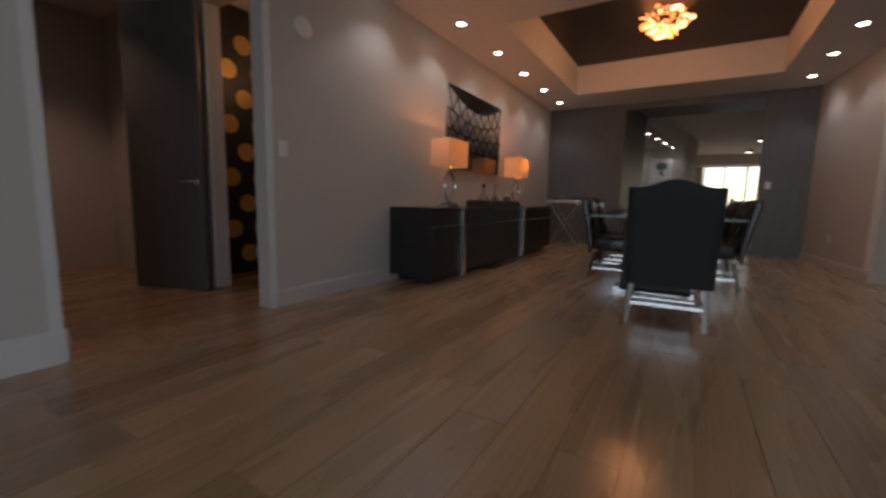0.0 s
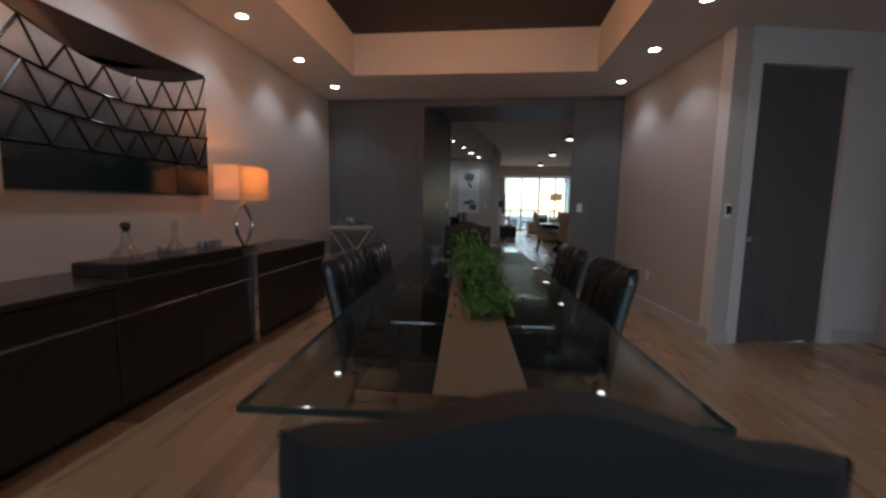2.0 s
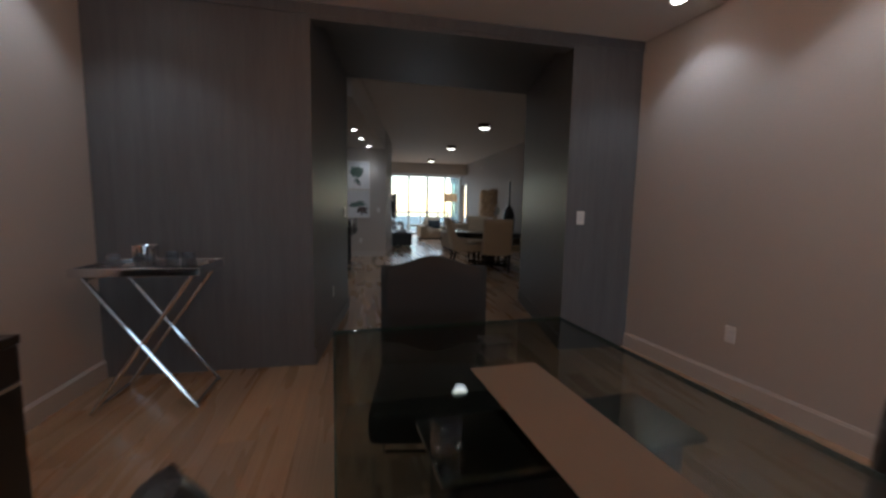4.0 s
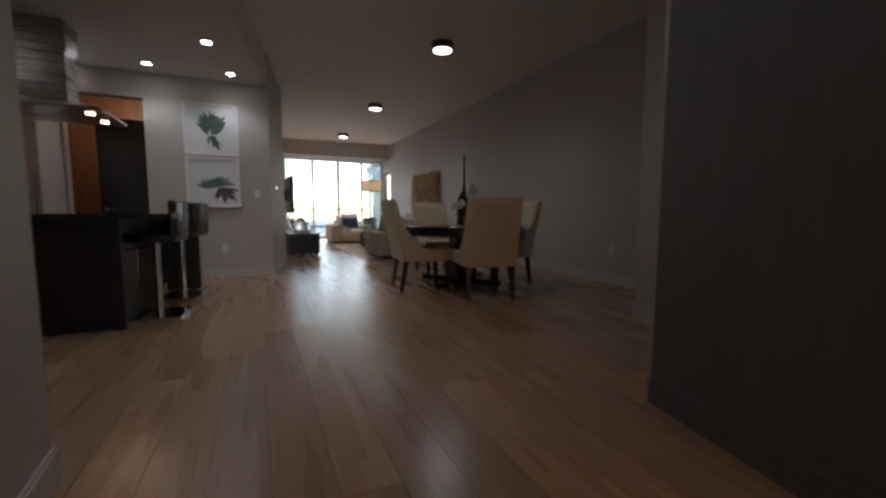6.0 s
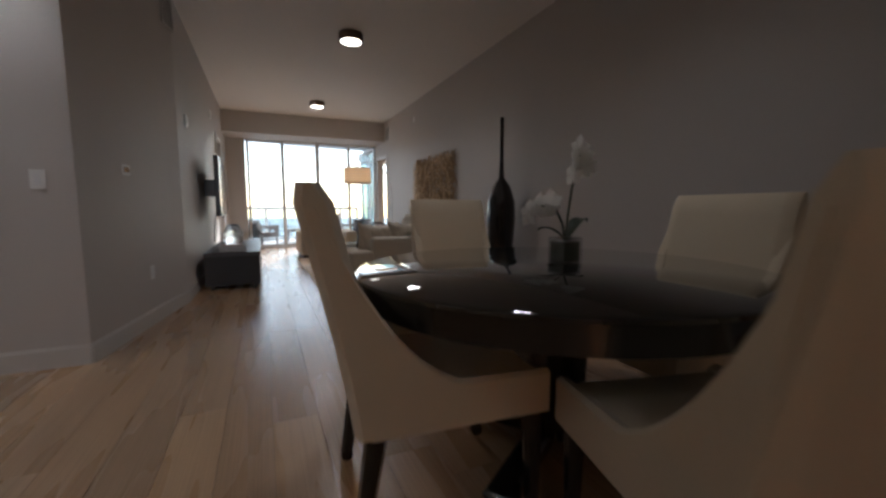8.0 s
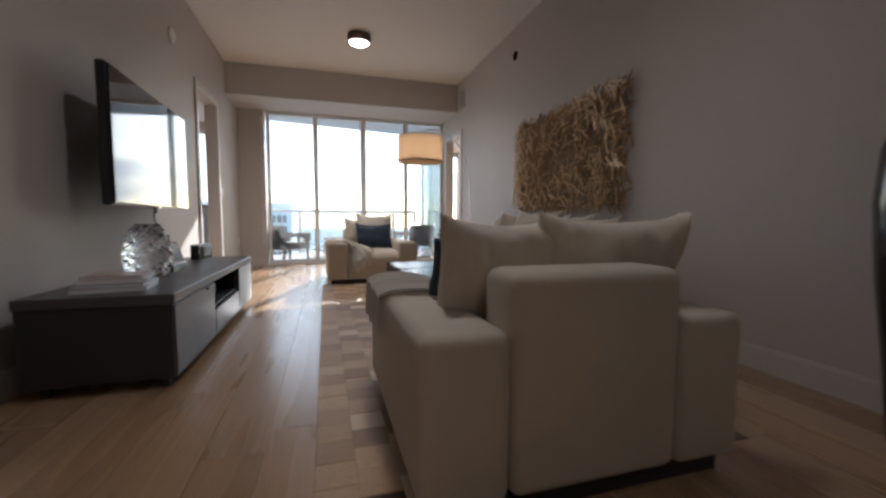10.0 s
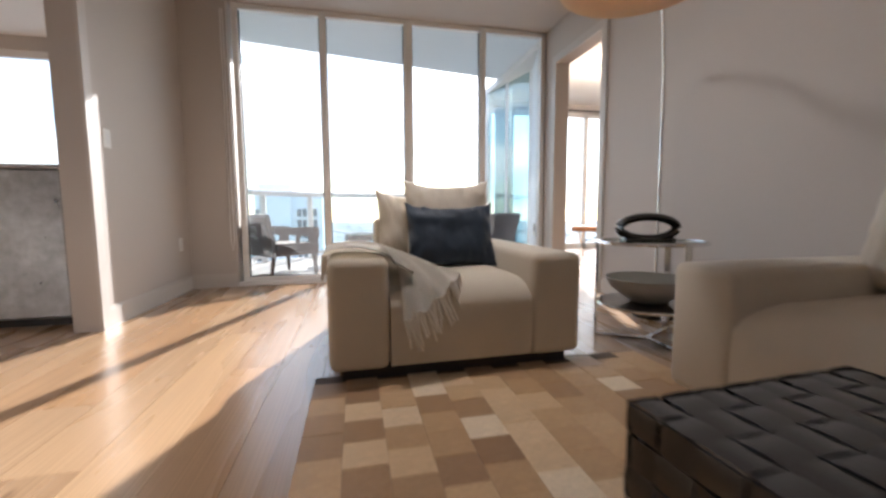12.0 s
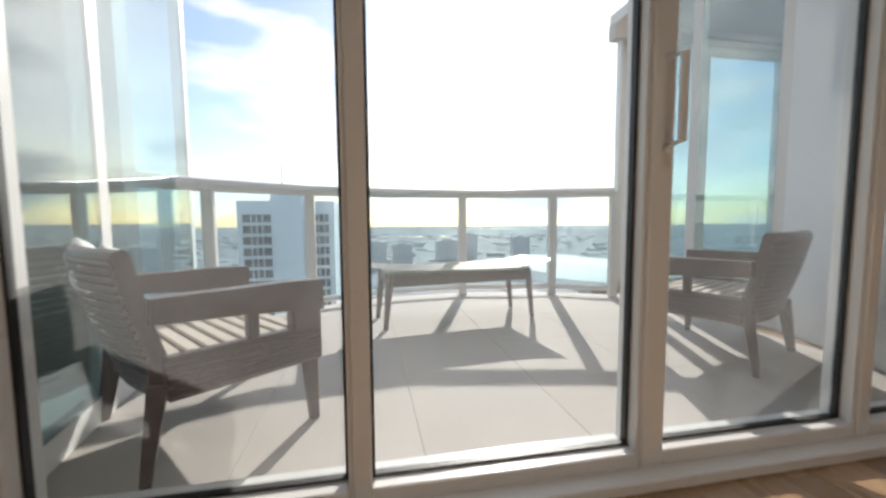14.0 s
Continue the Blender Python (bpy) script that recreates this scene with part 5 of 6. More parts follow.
hc = host_chair()
hc.matrix_basis = pose(2.56, 15.04, 0, 0, 0, -14)
copy_thing(hc, pose(2.14, 15.71, 0, 0, 0, -96))
copy_thing(hc, pose(2.78, 16.71, 0, 0, 0, 176))
copy_thing(hc, pose(3.14, 15.62, 0, 0, 0, 88))

orc = thing("orchid", "white orchid with dark leaves in a glass pot", "plant", pose(2.80, 15.85, 0.762))
part("pot", box(B(), -0.055, 0.055, -0.055, 0.055, 0.0, 0.11, 0.006), M["crystal"], orc)
part("pot_soil", box(B(), -0.046, 0.046, -0.046, 0.046, 0.004, 0.09, 0.004), M["orchid_leaf"], orc)
stems = [[(0, 0, 0.08), (0.01, 0, 0.2), (0.03, 0, 0.33), (0.06, -0.01, 0.44), (0.05, -0.01, 0.50)], [(0, 0, 0.08), (-0.01, 0.01, 0.17), (-0.05, 0.01, 0.235), (-0.13, 0.02, 0.25), (-0.20, 0.02, 0.22)]]
for s in stems:
    part("stem", tube(B(), s, 0.0055, 6), M["orchid_leaf"], orc, smooth=True)
for ax, L, tilt in ((0.3, 0.19, 0.10), (2.8, 0.13, 0.06), (4.4, 0.12, 0.02)):
    bm = B()
    grid_sheet(bm, lambda u, v: (math.cos(ax) * L * u - math.sin(ax) * 0.035 * (v - 0.5) * 2 * math.sin(math.pi * min(1, u * 0.9 + 0.08)), math.sin(ax) * L * u + math.cos(ax) * 0.035 * (v - 0.5) * 2 * math.sin(math.pi * min(1, u * 0.9 + 0.08)), 0.09 + tilt * math.sin(u * 2.2) + 0.012 * abs(v - 0.5)), 10, 4)
    bmesh.ops.solidify(bm, geom=bm.faces[:], thickness=0.002)
    part("leaf", bm, M["orchid_leaf"], orc, smooth=True)
rng = random.Random(11)
blooms = [(0.055, -0.012, 0.50), (0.03, -0.02, 0.455), (0.085, -0.01, 0.47), (0.065, -0.02, 0.415), (0.02, -0.015, 0.39), (0.09, -0.02, 0.43), (-0.09, 0.01, 0.25), (-0.125, 0.01, 0.235), (-0.16, 0.01, 0.25), (-0.195, 0.012, 0.215), (-0.07, 0.015, 0.27)]
for bx, by, bz in blooms:
    bm = B()
    ry, rx = rng.uniform(-0.4, 0.4), rng.uniform(-0.5, 0.3)
    for k in range(5):
        a = k * 2 * math.pi / 5 + 0.3
        r = 0.062 if k % 2 else 0.055
        pts = [(0, 0, 0), (r * 0.72 * math.cos(a - 0.56), -0.004, r * 0.72 * math.sin(a - 0.56)), (r * math.cos(a), -0.009, r * math.sin(a)), (r * 0.72 * math.cos(a + 0.56), -0.004, r * 0.72 * math.sin(a + 0.56))]
        bm.faces.new([bm.verts.new(p) for p in pts])
    bmesh.ops.solidify(bm, geom=bm.faces[:], thickness=0.0015)
    bmesh.ops.transform(bm, matrix=Matrix.Translation((bx, by, bz)) @ Euler((rx, 0, ry)).to_matrix().to_4x4(), verts=bm.verts)
    part("bloom", bm, M["petal_thin"], orc, "white orchid bloom")

bm = lathe(B(), [(0.085, 0.0), (0.095, 0.02), (0.12, 0.30), (0.155, 0.60), (0.175, 0.88), (0.165, 1.08), (0.11, 1.26), (0.034, 1.37), (0.022, 1.6), (0.024, 2.08), (0.015, 2.08), (0.012, 1.4), (0.004, 1.3)], 32)
single("floor_vase", bm, M["black_wood"], "tall black bottle-shaped floor vase by the wall", "vase", pose(4.22, 18.62, 0), smooth=True)


# ---- lounge seating ----
def lounge(name, label, W, m, group=""):
    """Block-armed seat; faces -y, its front at y = 0, centred on x."""
    t = thing(name, label, "sofa" if W > 1.5 else "armchair", m, group)
    A, D = 0.25, 1.08
    for s in (-1, 1):
        part("arm", box(B(), s * (W / 2 - A) if s > 0 else -W / 2, W / 2 if s > 0 else -W / 2 + A, 0.0, D, 0.06, 0.53, 0.035, 3), M["sofa"], t, smooth=True)
    part("back", box(B(), -W / 2 + A, W / 2 - A, D - 0.22, D, 0.06, 0.68, 0.04, 3), M["sofa"], t, smooth=True)
    n = 1 if W < 1.5 else 5
    iw = (W - 2 * A) / n

    def seat(u, v, x0):
        x = x0 + iw * u
        f = min(1, min(u, 1 - u) * 14)
        if v < 0.3:
            s = v / 0.3
            return (x, 0.012 - 0.012 * math.sin(math.pi * s), 0.07 + 0.28 * s)
        s = (v - 0.3) / 0.7
        fold = 0.008 * math.sin(u * 9 + 3 * s + 2 * x0) * math.sin(math.pi * s) * (1 if n > 1 else 0.3)
        r = 0.06 * (1 - min(1, s * 9)) ** 2
        return (x, 0.012 + (D - 0.22) * s, 0.35 + 0.075 * min(1, s * 6) ** 0.5 * (0.75 + 0.25 * f) - r * 0.2 + fold)

    for i in range(n):
        bm = B()
        x0 = -W / 2 + A + i * iw + 0.003
        grid_sheet(bm, lambda u, v: seat(u, v, x0), 24, 30)
        ex = bmesh.ops.extrude_edge_only(bm, edges=[e for e in bm.edges if e.is_boundary])
        for v in ex["geom"]:
            if isinstance(v, bmesh.types.BMVert):
                v.co.z = min(v.co.z, 0.07)
                v.co.y = max(v.co.y, 0.02)
        part("seat_cushion", bm, M["sofa"], t, smooth=True)
    part("base", box(B(), -W / 2 + 0.05, W / 2 - 0.05, 0.06, D - 0.04, 0.0, 0.06), M["console_dark"], t)
    return t


def cushion(w, h, d, mat, label, m, group="", seed=0, name="cushion"):
    """A soft pillow standing in local x-z, thick along y, its lower edge at z = 0."""
    rng = random.Random(seed)
    ph = [rng.uniform(0, 6.28) for _ in range(6)]

    def pt(u, v, s):
        a, b = 2 * u - 1, 2 * v - 1
        pin = 1 - 0.07 * (1 - abs(a) ** 2.5) * abs(b) ** 3 - 0.0
        pin2 = 1 - 0.07 * (1 - abs(b) ** 2.5) * abs(a) ** 3
        th = ((1 - abs(a) ** 3.2) * (1 - abs(b) ** 3.2)) ** 0.55
        nz = noise.noise(Vector((a * 1.6 + ph[0], b * 1.6 + ph[1], s * 2.0))), noise.noise(Vector((a * 5 + ph[2], b * 2.2 + ph[3], s * 3.0)))
        crease = noise.noise(Vector((a * 11 + ph[4], b * 4 + ph[5], s)))
        wr = s * (0.022 * nz[0] + 0.020 * nz[1] * (1.35 - th) + 0.007 * crease * (1.5 - th))
        sag = -0.03 * (1 - a * a) * max(0, b) ** 2
        return (a * w / 2 * pin2, s * (d / 2 * th + 0.004) + wr, (b * pin * 0.5 + 0.5) * h + sag)

    bm = B()
    grid_sheet(bm, lambda u, v: pt(u, v, -1), 44, 36)
    grid_sheet(bm, lambda u, v: pt(u, v, 1), 44, 36)
    bmesh.ops.bridge_loops(bm, edges=[e for e in bm.edges if e.is_boundary])
    return single(name, bm, mat, label, "cushion", m, group, True)


FAR = pose(2.785, 22.87, 0, 0, 0, 1)
NEAR = pose(2.94, 19.80, 0, 0, 0, 180)
SOFA = pose(3.50, 21.29, 0, 0, 0, -90)
lounge("armchair", "oatmeal cloth armchair with wide block arms, in sunlight", 1.14, FAR, "matching armchairs")
lounge("armchair", "oatmeal cloth armchair with wide block arms, facing the windows", 1.06, NEAR, "matching armchairs")
lounge("sofa", "long oatmeal cloth sofa with loose cover and block arms", 2.44, SOFA)
LIN = "oatmeal linen back cushion with soft wrinkles"
cushion(0.52, 0.50, 0.18, M["pillow"], LIN, FAR @ pose(0.10, 0.62, 0.42, -12, 0, 0), "", 1)
cushion(0.44, 0.44, 0.16, M["pillow"], LIN, FAR @ pose(-0.09, 0.80, 0.42, -8, 0, 4), "", 2)
cushion(0.50, 0.37, 0.14, M["navy"], "navy blue satin cushion on the armchair", FAR @ pose(0.07, 0.46, 0.42, -18, 0, -3), "", 3)
cushion(0.50, 0.43, 0.19, M["pillow"], LIN, NEAR @ pose(0.15, 0.68, 0.42, -12, 0, 4), "", 4)
cushion(0.56, 0.44, 0.18, M["pillow"], LIN, NEAR @ pose(-0.24, 0.74, 0.42, -12, 0, -8), "", 5)
cushion(0.42, 0.36, 0.13, M["navy"], "navy blue satin cushion leaning on the armchair", NEAR @ pose(0.17, 0.47, 0.42, -20, 0, 4), "", 6)
for i, (px, w, h, rz) in enumerate(((-0.82, 0.50, 0.45, -8), (-0.42, 0.50, 0.50, 20), (0.04, 0.56, 0.52, 24), (0.52, 0.64, 0.47, 2), (0.88, 0.5, 0.45, -6))):
    cushion(w, h, 0.20, M["pillow"], LIN, SOFA @ pose(px, 0.62, 0.42, -16, 0, rz), "sofa cushions", 20 + i)


def throw_over(m, drop_in, drop_out, y0, y1, arm_w, seed, fringe):
    """A wool throw laid over a block arm, hanging down both sides."""
    A = arm_w
    path = []
    for k in range(10):
        path.append((-0.030 + 0.006 * k / 9, 0.53 - drop_out * (1 - k / 9)))
    for k in range(1, 12):
        path.append((A * k / 12, 0.545 + 0.014 * math.sin(math.pi * k / 12)))
    for k in range(12):
        path.append((A + 0.012 + 0.10 * (k / 11) ** 1.5, 0.535 - drop_in * (k / 11)))
    rng = random.Random(seed)
    p1, p2 = rng.uniform(0, 6), rng.uniform(0, 6)

    def pt(u, v):
        i = min(len(path) - 2, int(u * (len(path) - 1)))
        f = u * (len(path) - 1) - i
        a = path[i][0] * (1 - f) + path[i + 1][0] * f
        z = path[i][1] * (1 - f) + path[i + 1][1] * f
        y = y0 + (y1 - y0) * v + 0.03 * math.sin(u * 5 + p1) - 0.07 * u * (1 - v)
        z += 0.010 * math.sin(v * 16 + p2 + 2 * u) + 0.006 * math.sin(v * 31 + u * 7)
        return (a, y, z)

    t = thing("throw_blanket", "ivory wool throw draped over the arm, fringed", "throw", m)
    bm = B()
    grid_sheet(bm, pt, 40, 26)
    bmesh.ops.solidify(bm, geom=bm.faces[:], thickness=0.014)
    part("blanket", bm, M["throw"], t, smooth=True)
    if fringe:
        # the loose end falls over the seat and hangs down its front
        def fall(u, v):
            top_e, low_e = Vector((A, 0.10 + 0.38 * v, 0.545)), Vector((A + 0.05 + 0.27 * v, -0.035 + 0.10 * v ** 2, 0.27 + 0.17 * v ** 1.5))
            mid_e = Vector((A + 0.06 + 0.16 * v, 0.05 + 0.24 * v, 0.475))
            p = top_e * (1 - u) ** 2 + mid_e * 2 * u * (1 - u) + low_e * u ** 2
            return (p.x, p.y, p.z + 0.012 * math.sin(v * 22 + 3 * u) * u + 0.012)
        bm = B()
        grid_sheet(bm, fall, 24, 30)
        bmesh.ops.solidify(bm, geom=bm.faces[:], thickness=0.012)
        part("loose_end", bm, M["throw"], t, smooth=True)
        for k in range(34):
            a = Vector(fall(1.0, (k + 0.5) / 34))
            dx, dz = rng.uniform(0.002, 0.014), rng.uniform(0.022, 0.034)
            pts = [a + Vector((dx * j, -0.004 * j + rng.uniform(-0.004, 0.004), -dz * j)) for j in range(5)]
            part("tassel", tube(B(), pts, 0.007, 5), M["throw"], t, smooth=True)
    return t


throw_over(FAR @ pose(-0.57, 0.0, 0.0), 0.08, 0.12, 0.12, 0.62, 0.25, 4, True)
throw_over(NEAR @ pose(0.53, 0.0, 0.0) @ Matrix.Rotation(math.pi, 4, "Z") @ Matrix.Translation((0, -0.44, 0)), 0.10, 0.16, -0.02, 0.42, 0.25, 9, False)


# ---- woven leather ottomans ----
def ottoman(x, y, rz):
    S, H = 0.282, 0.39
    t = thing("ottoman", "square ottoman of woven black leather strips", "ottoman", pose(x, y, 0, 0, 0, rz), "woven ottomans")
    part("core", box(B(), -S + 0.012, S - 0.012, -S + 0.012, S - 0.012, 0.03, H - 0.010, 0.02, 2), M["black_leather"], t)
    part("base", box(B(), -S + 0.03, S - 0.03, -S + 0.03, S - 0.03, 0.0, 0.03), M["black_plastic"], t)
    n, nz = 8, 6
    faces = [("top", lambda a, b, h: (a, b, H - 0.012 + h), S, S, n, n)]
    for k in range(4):
        c, s = math.cos(k * math.pi / 2), math.sin(k * math.pi / 2)
        faces.append(("side", lambda a, b, h, c=c, s=s: (c * a + s * (-S + 0.012 - h) * -1 * -1, s * a - c * (-S + 0.012 - h) * -1 * -1 * -1, b), S, None, n, nz))
    for nm, fn, ha, hb, na, nb in faces:
        bm = B()
        for i in range(na):
            for j in range(nb):
                a0, a1 = -ha + 2 * ha * i / na, -ha + 2 * ha * (i + 1) / na
                if nm == "top":
                    b0, b1 = -ha + 2 * ha * j / nb, -ha + 2 * ha * (j + 1) / nb
                else:
                    b0, b1 = 0.03 + (H - 0.03) * j / nb, 0.03 + (H - 0.03) * (j + 1) / nb
                over = (i + j) % 2
                g = 3
                vs = []
                for p in range(g + 1):
                    row = []
                    for q in range(g + 1):
                        u, v = p / g, q / g
                        s = u if over else v
                        h = 0.005 + 0.0035 * math.sin(math.pi * s) ** 0.7
                        e = 0.0015
                        row.append(bm.verts.new(fn(a0 + e + (a1 - a0 - 2 * e) * u, b0 + e + (b1 - b0 - 2 * e) * v, h)))
                    vs.append(row)
                for p in range(g):
                    for q in range(g):
                        bm.faces.new((vs[p][q], vs[p + 1][q], vs[p + 1][q + 1], vs[p][q + 1]))
        me = part("woven_" + nm, bm, M["woven_leather"], t, smooth=True)
        tagged(me, kind="stuff")
    return t


ottoman(3.105, 20.99, 3)
ottoman(3.085, 21.56, 3)

# ---- arc lamp and end table ----
lamp = thing("arc_floor_lamp", "arched chrome floor lamp with a cream drum shade", "floor lamp", pose(4.33, 23.55, 0))
part("base", lathe(B(), [(0.14, 0.0), (0.14, 0.03), (0.02, 0.045), (0.005, 0.05)], 32), M["black_wood"], lamp, smooth=True)
SH = Vector((3.30 - 4.33, 22.49 - 23.55, 0))
arc = [(0, 0, 0.04), (0, 0, 0.6), (0, 0, 1.1), (0.01 * SH.x, 0.01 * SH.y, 1.45)] + [(SH.x * f, SH.y * f, z) for f, z in ((0.06, 1.62), (0.16, 1.78), (0.32, 1.90), (0.52, 1.965), (0.74, 1.96), (0.92, 1.90), (1.0, 1.84))]
part("pole", tube(B(), arc, 0.011, 10), M["chrome"], lamp, smooth=True)
part("shade", lathe(B(), [(0.262, 1.50), (0.268, 1.50), (0.262, 1.80), (0.256, 1.80)], 48, SH.x, SH.y), M["lampshade"], lamp, "cream linen drum shade", True)
part("shade_diffuser", cyl(B(), (SH.x, SH.y, 1.515), (SH.x, SH.y, 1.522), 0.258, seg=48), M["lampshade"], lamp, "pale fabric diffuser")
part("shade_cap", cyl(B(), (SH.x, SH.y, 1.785), (SH.x, SH.y, 1.79), 0.256, seg=48), M["petal"], lamp)
part("socket", cyl(B(), (SH.x, SH.y, 1.64), (SH.x, SH.y, 1.85), 0.02, seg=12), M["chrome"], lamp)
bulb(3.30, 22.49, 1.60, 1.1, (1.0, 0.74, 0.50), 0.04)

et = thing("end_table", "round glass and chrome end table with a black lower shelf", "side table", pose(3.92, 23.13, 0))
part("glass_top", cyl(B(), (0, 0, 0.545), (0, 0, 0.555), 0.27, seg=40), M["table_glass"], et)
part("top_ring", tube(B(), [(0.272 * math.cos(k * math.pi / 20), 0.272 * math.sin(k * math.pi / 20), 0.55) for k in range(40)], 0.010, 8, True), M["chrome"], et, smooth=True)
part("lower_shelf", cyl(B(), (0, 0, 0.20), (0, 0, 0.212), 0.26, seg=40), M["black_gloss"], et)
part("lower_ring", tube(B(), [(0.262 * math.cos(k * math.pi / 20), 0.262 * math.sin(k * math.pi / 20), 0.206) for k in range(40)], 0.009, 8, True), M["chrome"], et, smooth=True)
for k in range(3):
    a = 0.5 + k * 2 * math.pi / 3
    part("leg", box(B(), 0.262, 0.278, -0.018, 0.018, 0.0, 0.55, 0.002, 1, Matrix.Rotation(a, 4, "Z")), M["chrome"], et)
    part("foot_bar", box(B(), 0.0, 0.27, -0.012, 0.012, 0.0, 0.012, 0.002, 1, Matrix.Rotation(a, 4, "Z")), M["chrome"], et)
bm = lathe(B(), [(0.06, 0.0), (0.10, 0.01), (0.20, 0.09), (0.225, 0.14), (0.215, 0.14), (0.19, 0.09), (0.09, 0.02), (0.004, 0.018)], 36)
single("bowl", bm, M["stone"], "wide cream bowl on the lower shelf", "bowl", pose(3.92, 23.13, 0.212), smooth=True)
ph = thing("desk_telephone", "black sculptural loop telephone on the end table", "telephone", pose(3.86, 23.08, 0.555, 0, 0, -14))
part("body", tube(B(), [(0.15 * math.cos(k * math.pi / 14) * (1.0), 0.0, 0.075 + 0.058 * math.sin(k * math.pi / 14)) for k in range(28)], 0.022, 10, True, 1.7), M["black_wood"], ph, smooth=True)
part("base", box(B(), -0.13, 0.13, -0.05, 0.05, 0.0, 0.022, 0.008, 2), M["black_wood"], ph, smooth=True)

# ---- television wall ----
con = thing("media_console", "low graphite media console with an open niche", "console", pose(1.50, 21.20, 0, 0, 0, 90))
# local x runs along the wall, local y goes back to it
c0, c1, CD, CH = -1.24, 0.84, 0.62, 0.465
part("top", box(B(), c0, c1, 0.0, CD, CH - 0.05, CH, 0.004), M["console"], con)
for x in (c0 + 0.015, c1 - 0.045):
    part("side", box(B(), x, x + 0.03, 0.02, CD, 0.05, CH - 0.05, 0.003), M["console_dark"], con)
part("bottom", box(B(), c0 + 0.045, c1 - 0.045, 0.02, CD, 0.05, 0.075), M["console_dark"], con)
part("back", box(B(), c0 + 0.045, c1 - 0.045, CD - 0.02, CD, 0.075, CH - 0.05), M["console_dark"], con)
part("niche_floor", box(B(), -0.49, 0.25, 0.03, CD - 0.02, 0.225, 0.245), M["console_dark"], con)
for x in (-0.50, 0.26):
    part("divider", box(B(), x - 0.01, x + 0.01, 0.03, CD - 0.02, 0.075, CH - 0.05), M["console_dark"], con)
for x0, x1, z0, z1 in ((c0 + 0.02, -0.495, 0.055, CH - 0.058), (-0.485, 0.255, 0.055, 0.222), (0.265, c1 - 0.02, 0.055, CH - 0.058)):
    part("front", box(B(), x0, x1, 0.004, 0.024, z0, z1, 0.003), M["console"], con)
part("pull", box(B(), -0.70, -0.54, -0.012, 0.006, CH - 0.072, CH - 0.060, 0.002), M["black_plastic"], con)
for x in (c0 + 0.05, c1 - 0.08):
    for y in (0.05, CD - 0.09):
        part("leg", box(B(), x, x + 0.035, y, y + 0.035, 0.0, 0.05), M["black_plastic"], con)
single("media_player", box(B(), -0.17, 0.17, -0.12, 0.12, 0, 0.05, 0.006), M["black_plastic"], "flat black media player in the niche", "player", pose(1.24, 21.15, 0.245, 0, 0, 90))

tv = thing("television", "wall-mounted flat television with a dark glossy screen", "television", pose(1.02, 21.23, 1.30, 0, 0, 91.5))
part("screen", box(B(), -0.70, 0.70, -0.012, 0.0, -0.385, 0.395, 0.003), M["screen"], tv)
part("housing", box(B(), -0.71, 0.71, 0.0, 0.05, -0.40, 0.405, 0.008), M["black_plastic"], tv)
part("bracket", box(B(), -0.12, 0.12, 0.05, 0.22, -0.12, 0.12, 0.005), M["black_plastic"], tv)
part("cable", tube(B(), [(0.30, 0.12, -0.36), (0.34, 0.14, -0.46), (0.46, 0.16, -0.58), (0.50, 0.18, -0.70), (0.46, 0.17, -0.82)], 0.005, 6), M["black_plastic"], tv, smooth=True)
part("logo_bar", box(B(), -0.02, 0.02, -0.012, -0.004, -0.399, -0.392), M["chrome"], tv)
part("sensor", box(B(), -0.07, -0.05, -0.01, 0.01, -0.44, -0.40, 0.003), M["black_plastic"], tv)

# things on the console
ZC = CH
vase = thing("glass_vase", "bulbous clear vase with pressed round dimples", "vase", pose(1.17, 20.60, ZC))
bm = B()


def vase_pt(u, v):
    r = 0.045 + 0.080 * math.sin(math.pi * min(1, 0.12 + u * 0.86)) ** 0.7
    r += 0.007 * math.cos(v * 2 * math.pi * 9) * math.cos(u * 2 * math.pi * 4.5)
    a = v * 2 * math.pi
    return (r * math.cos(a), r * math.sin(a), 0.005 + 0.32 * u)


grid_sheet(bm, vase_pt, 36, 66, True)
part("vessel", bm, M["pressed_glass"], vase)
part("vase_foot", cyl(B(), (0, 0, 0), (0, 0, 0.02), 0.07, seg=32), M["crystal"], vase)
cover_tones = [(0.55, 0.53, 0.50), (0.30, 0.33, 0.34), (0.62, 0.60, 0.56), (0.40, 0.30, 0.24)]
z = ZC
for i, (w, d, h, rz) in enumerate(((0.30, 0.24, 0.022, 8), (0.29, 0.22, 0.018, 3), (0.28, 0.22, 0.02, 12), (0.25, 0.20, 0.016, 6))):
    bk = thing("book", "thin hardback book in a stack on the console", "book", pose(1.18, 20.18 + 0.01 * i, z, 0, 0, rz), "stacked books")
    part("cover", box(B(), -w / 2, w / 2, -d / 2, d / 2, 0.0, h, 0.002), surface("book_cover_%d" % i, cover_tones[i], 0.4, var=0.08), bk)
    part("pages", box(B(), -w / 2 + 0.004, w / 2 + 0.001, -d / 2 - 0.001, d / 2 + 0.001, 0.004, h - 0.004), M["paper"], bk)
    z += h
cb = thing("cable_box", "small black set-top box on the console", "set-top box", pose(1.13, 20.98, ZC, 0, 0, 90))
part("case", box(B(), -0.14, 0.14, -0.09, 0.09, 0.0, 0.045, 0.006), M["black_plastic"], cb)
part("lid", box(B(), -0.138, 0.138, -0.088, 0.088, 0.045, 0.05, 0.002), M["steel"], cb)
tb = thing("tablet_frame", "tilted tablet in a pale frame on a stand", "tablet", pose(1.06, 21.42, ZC, 0, 0, 78))
tilt = pose(0, 0, 0, -22, 0, 0)
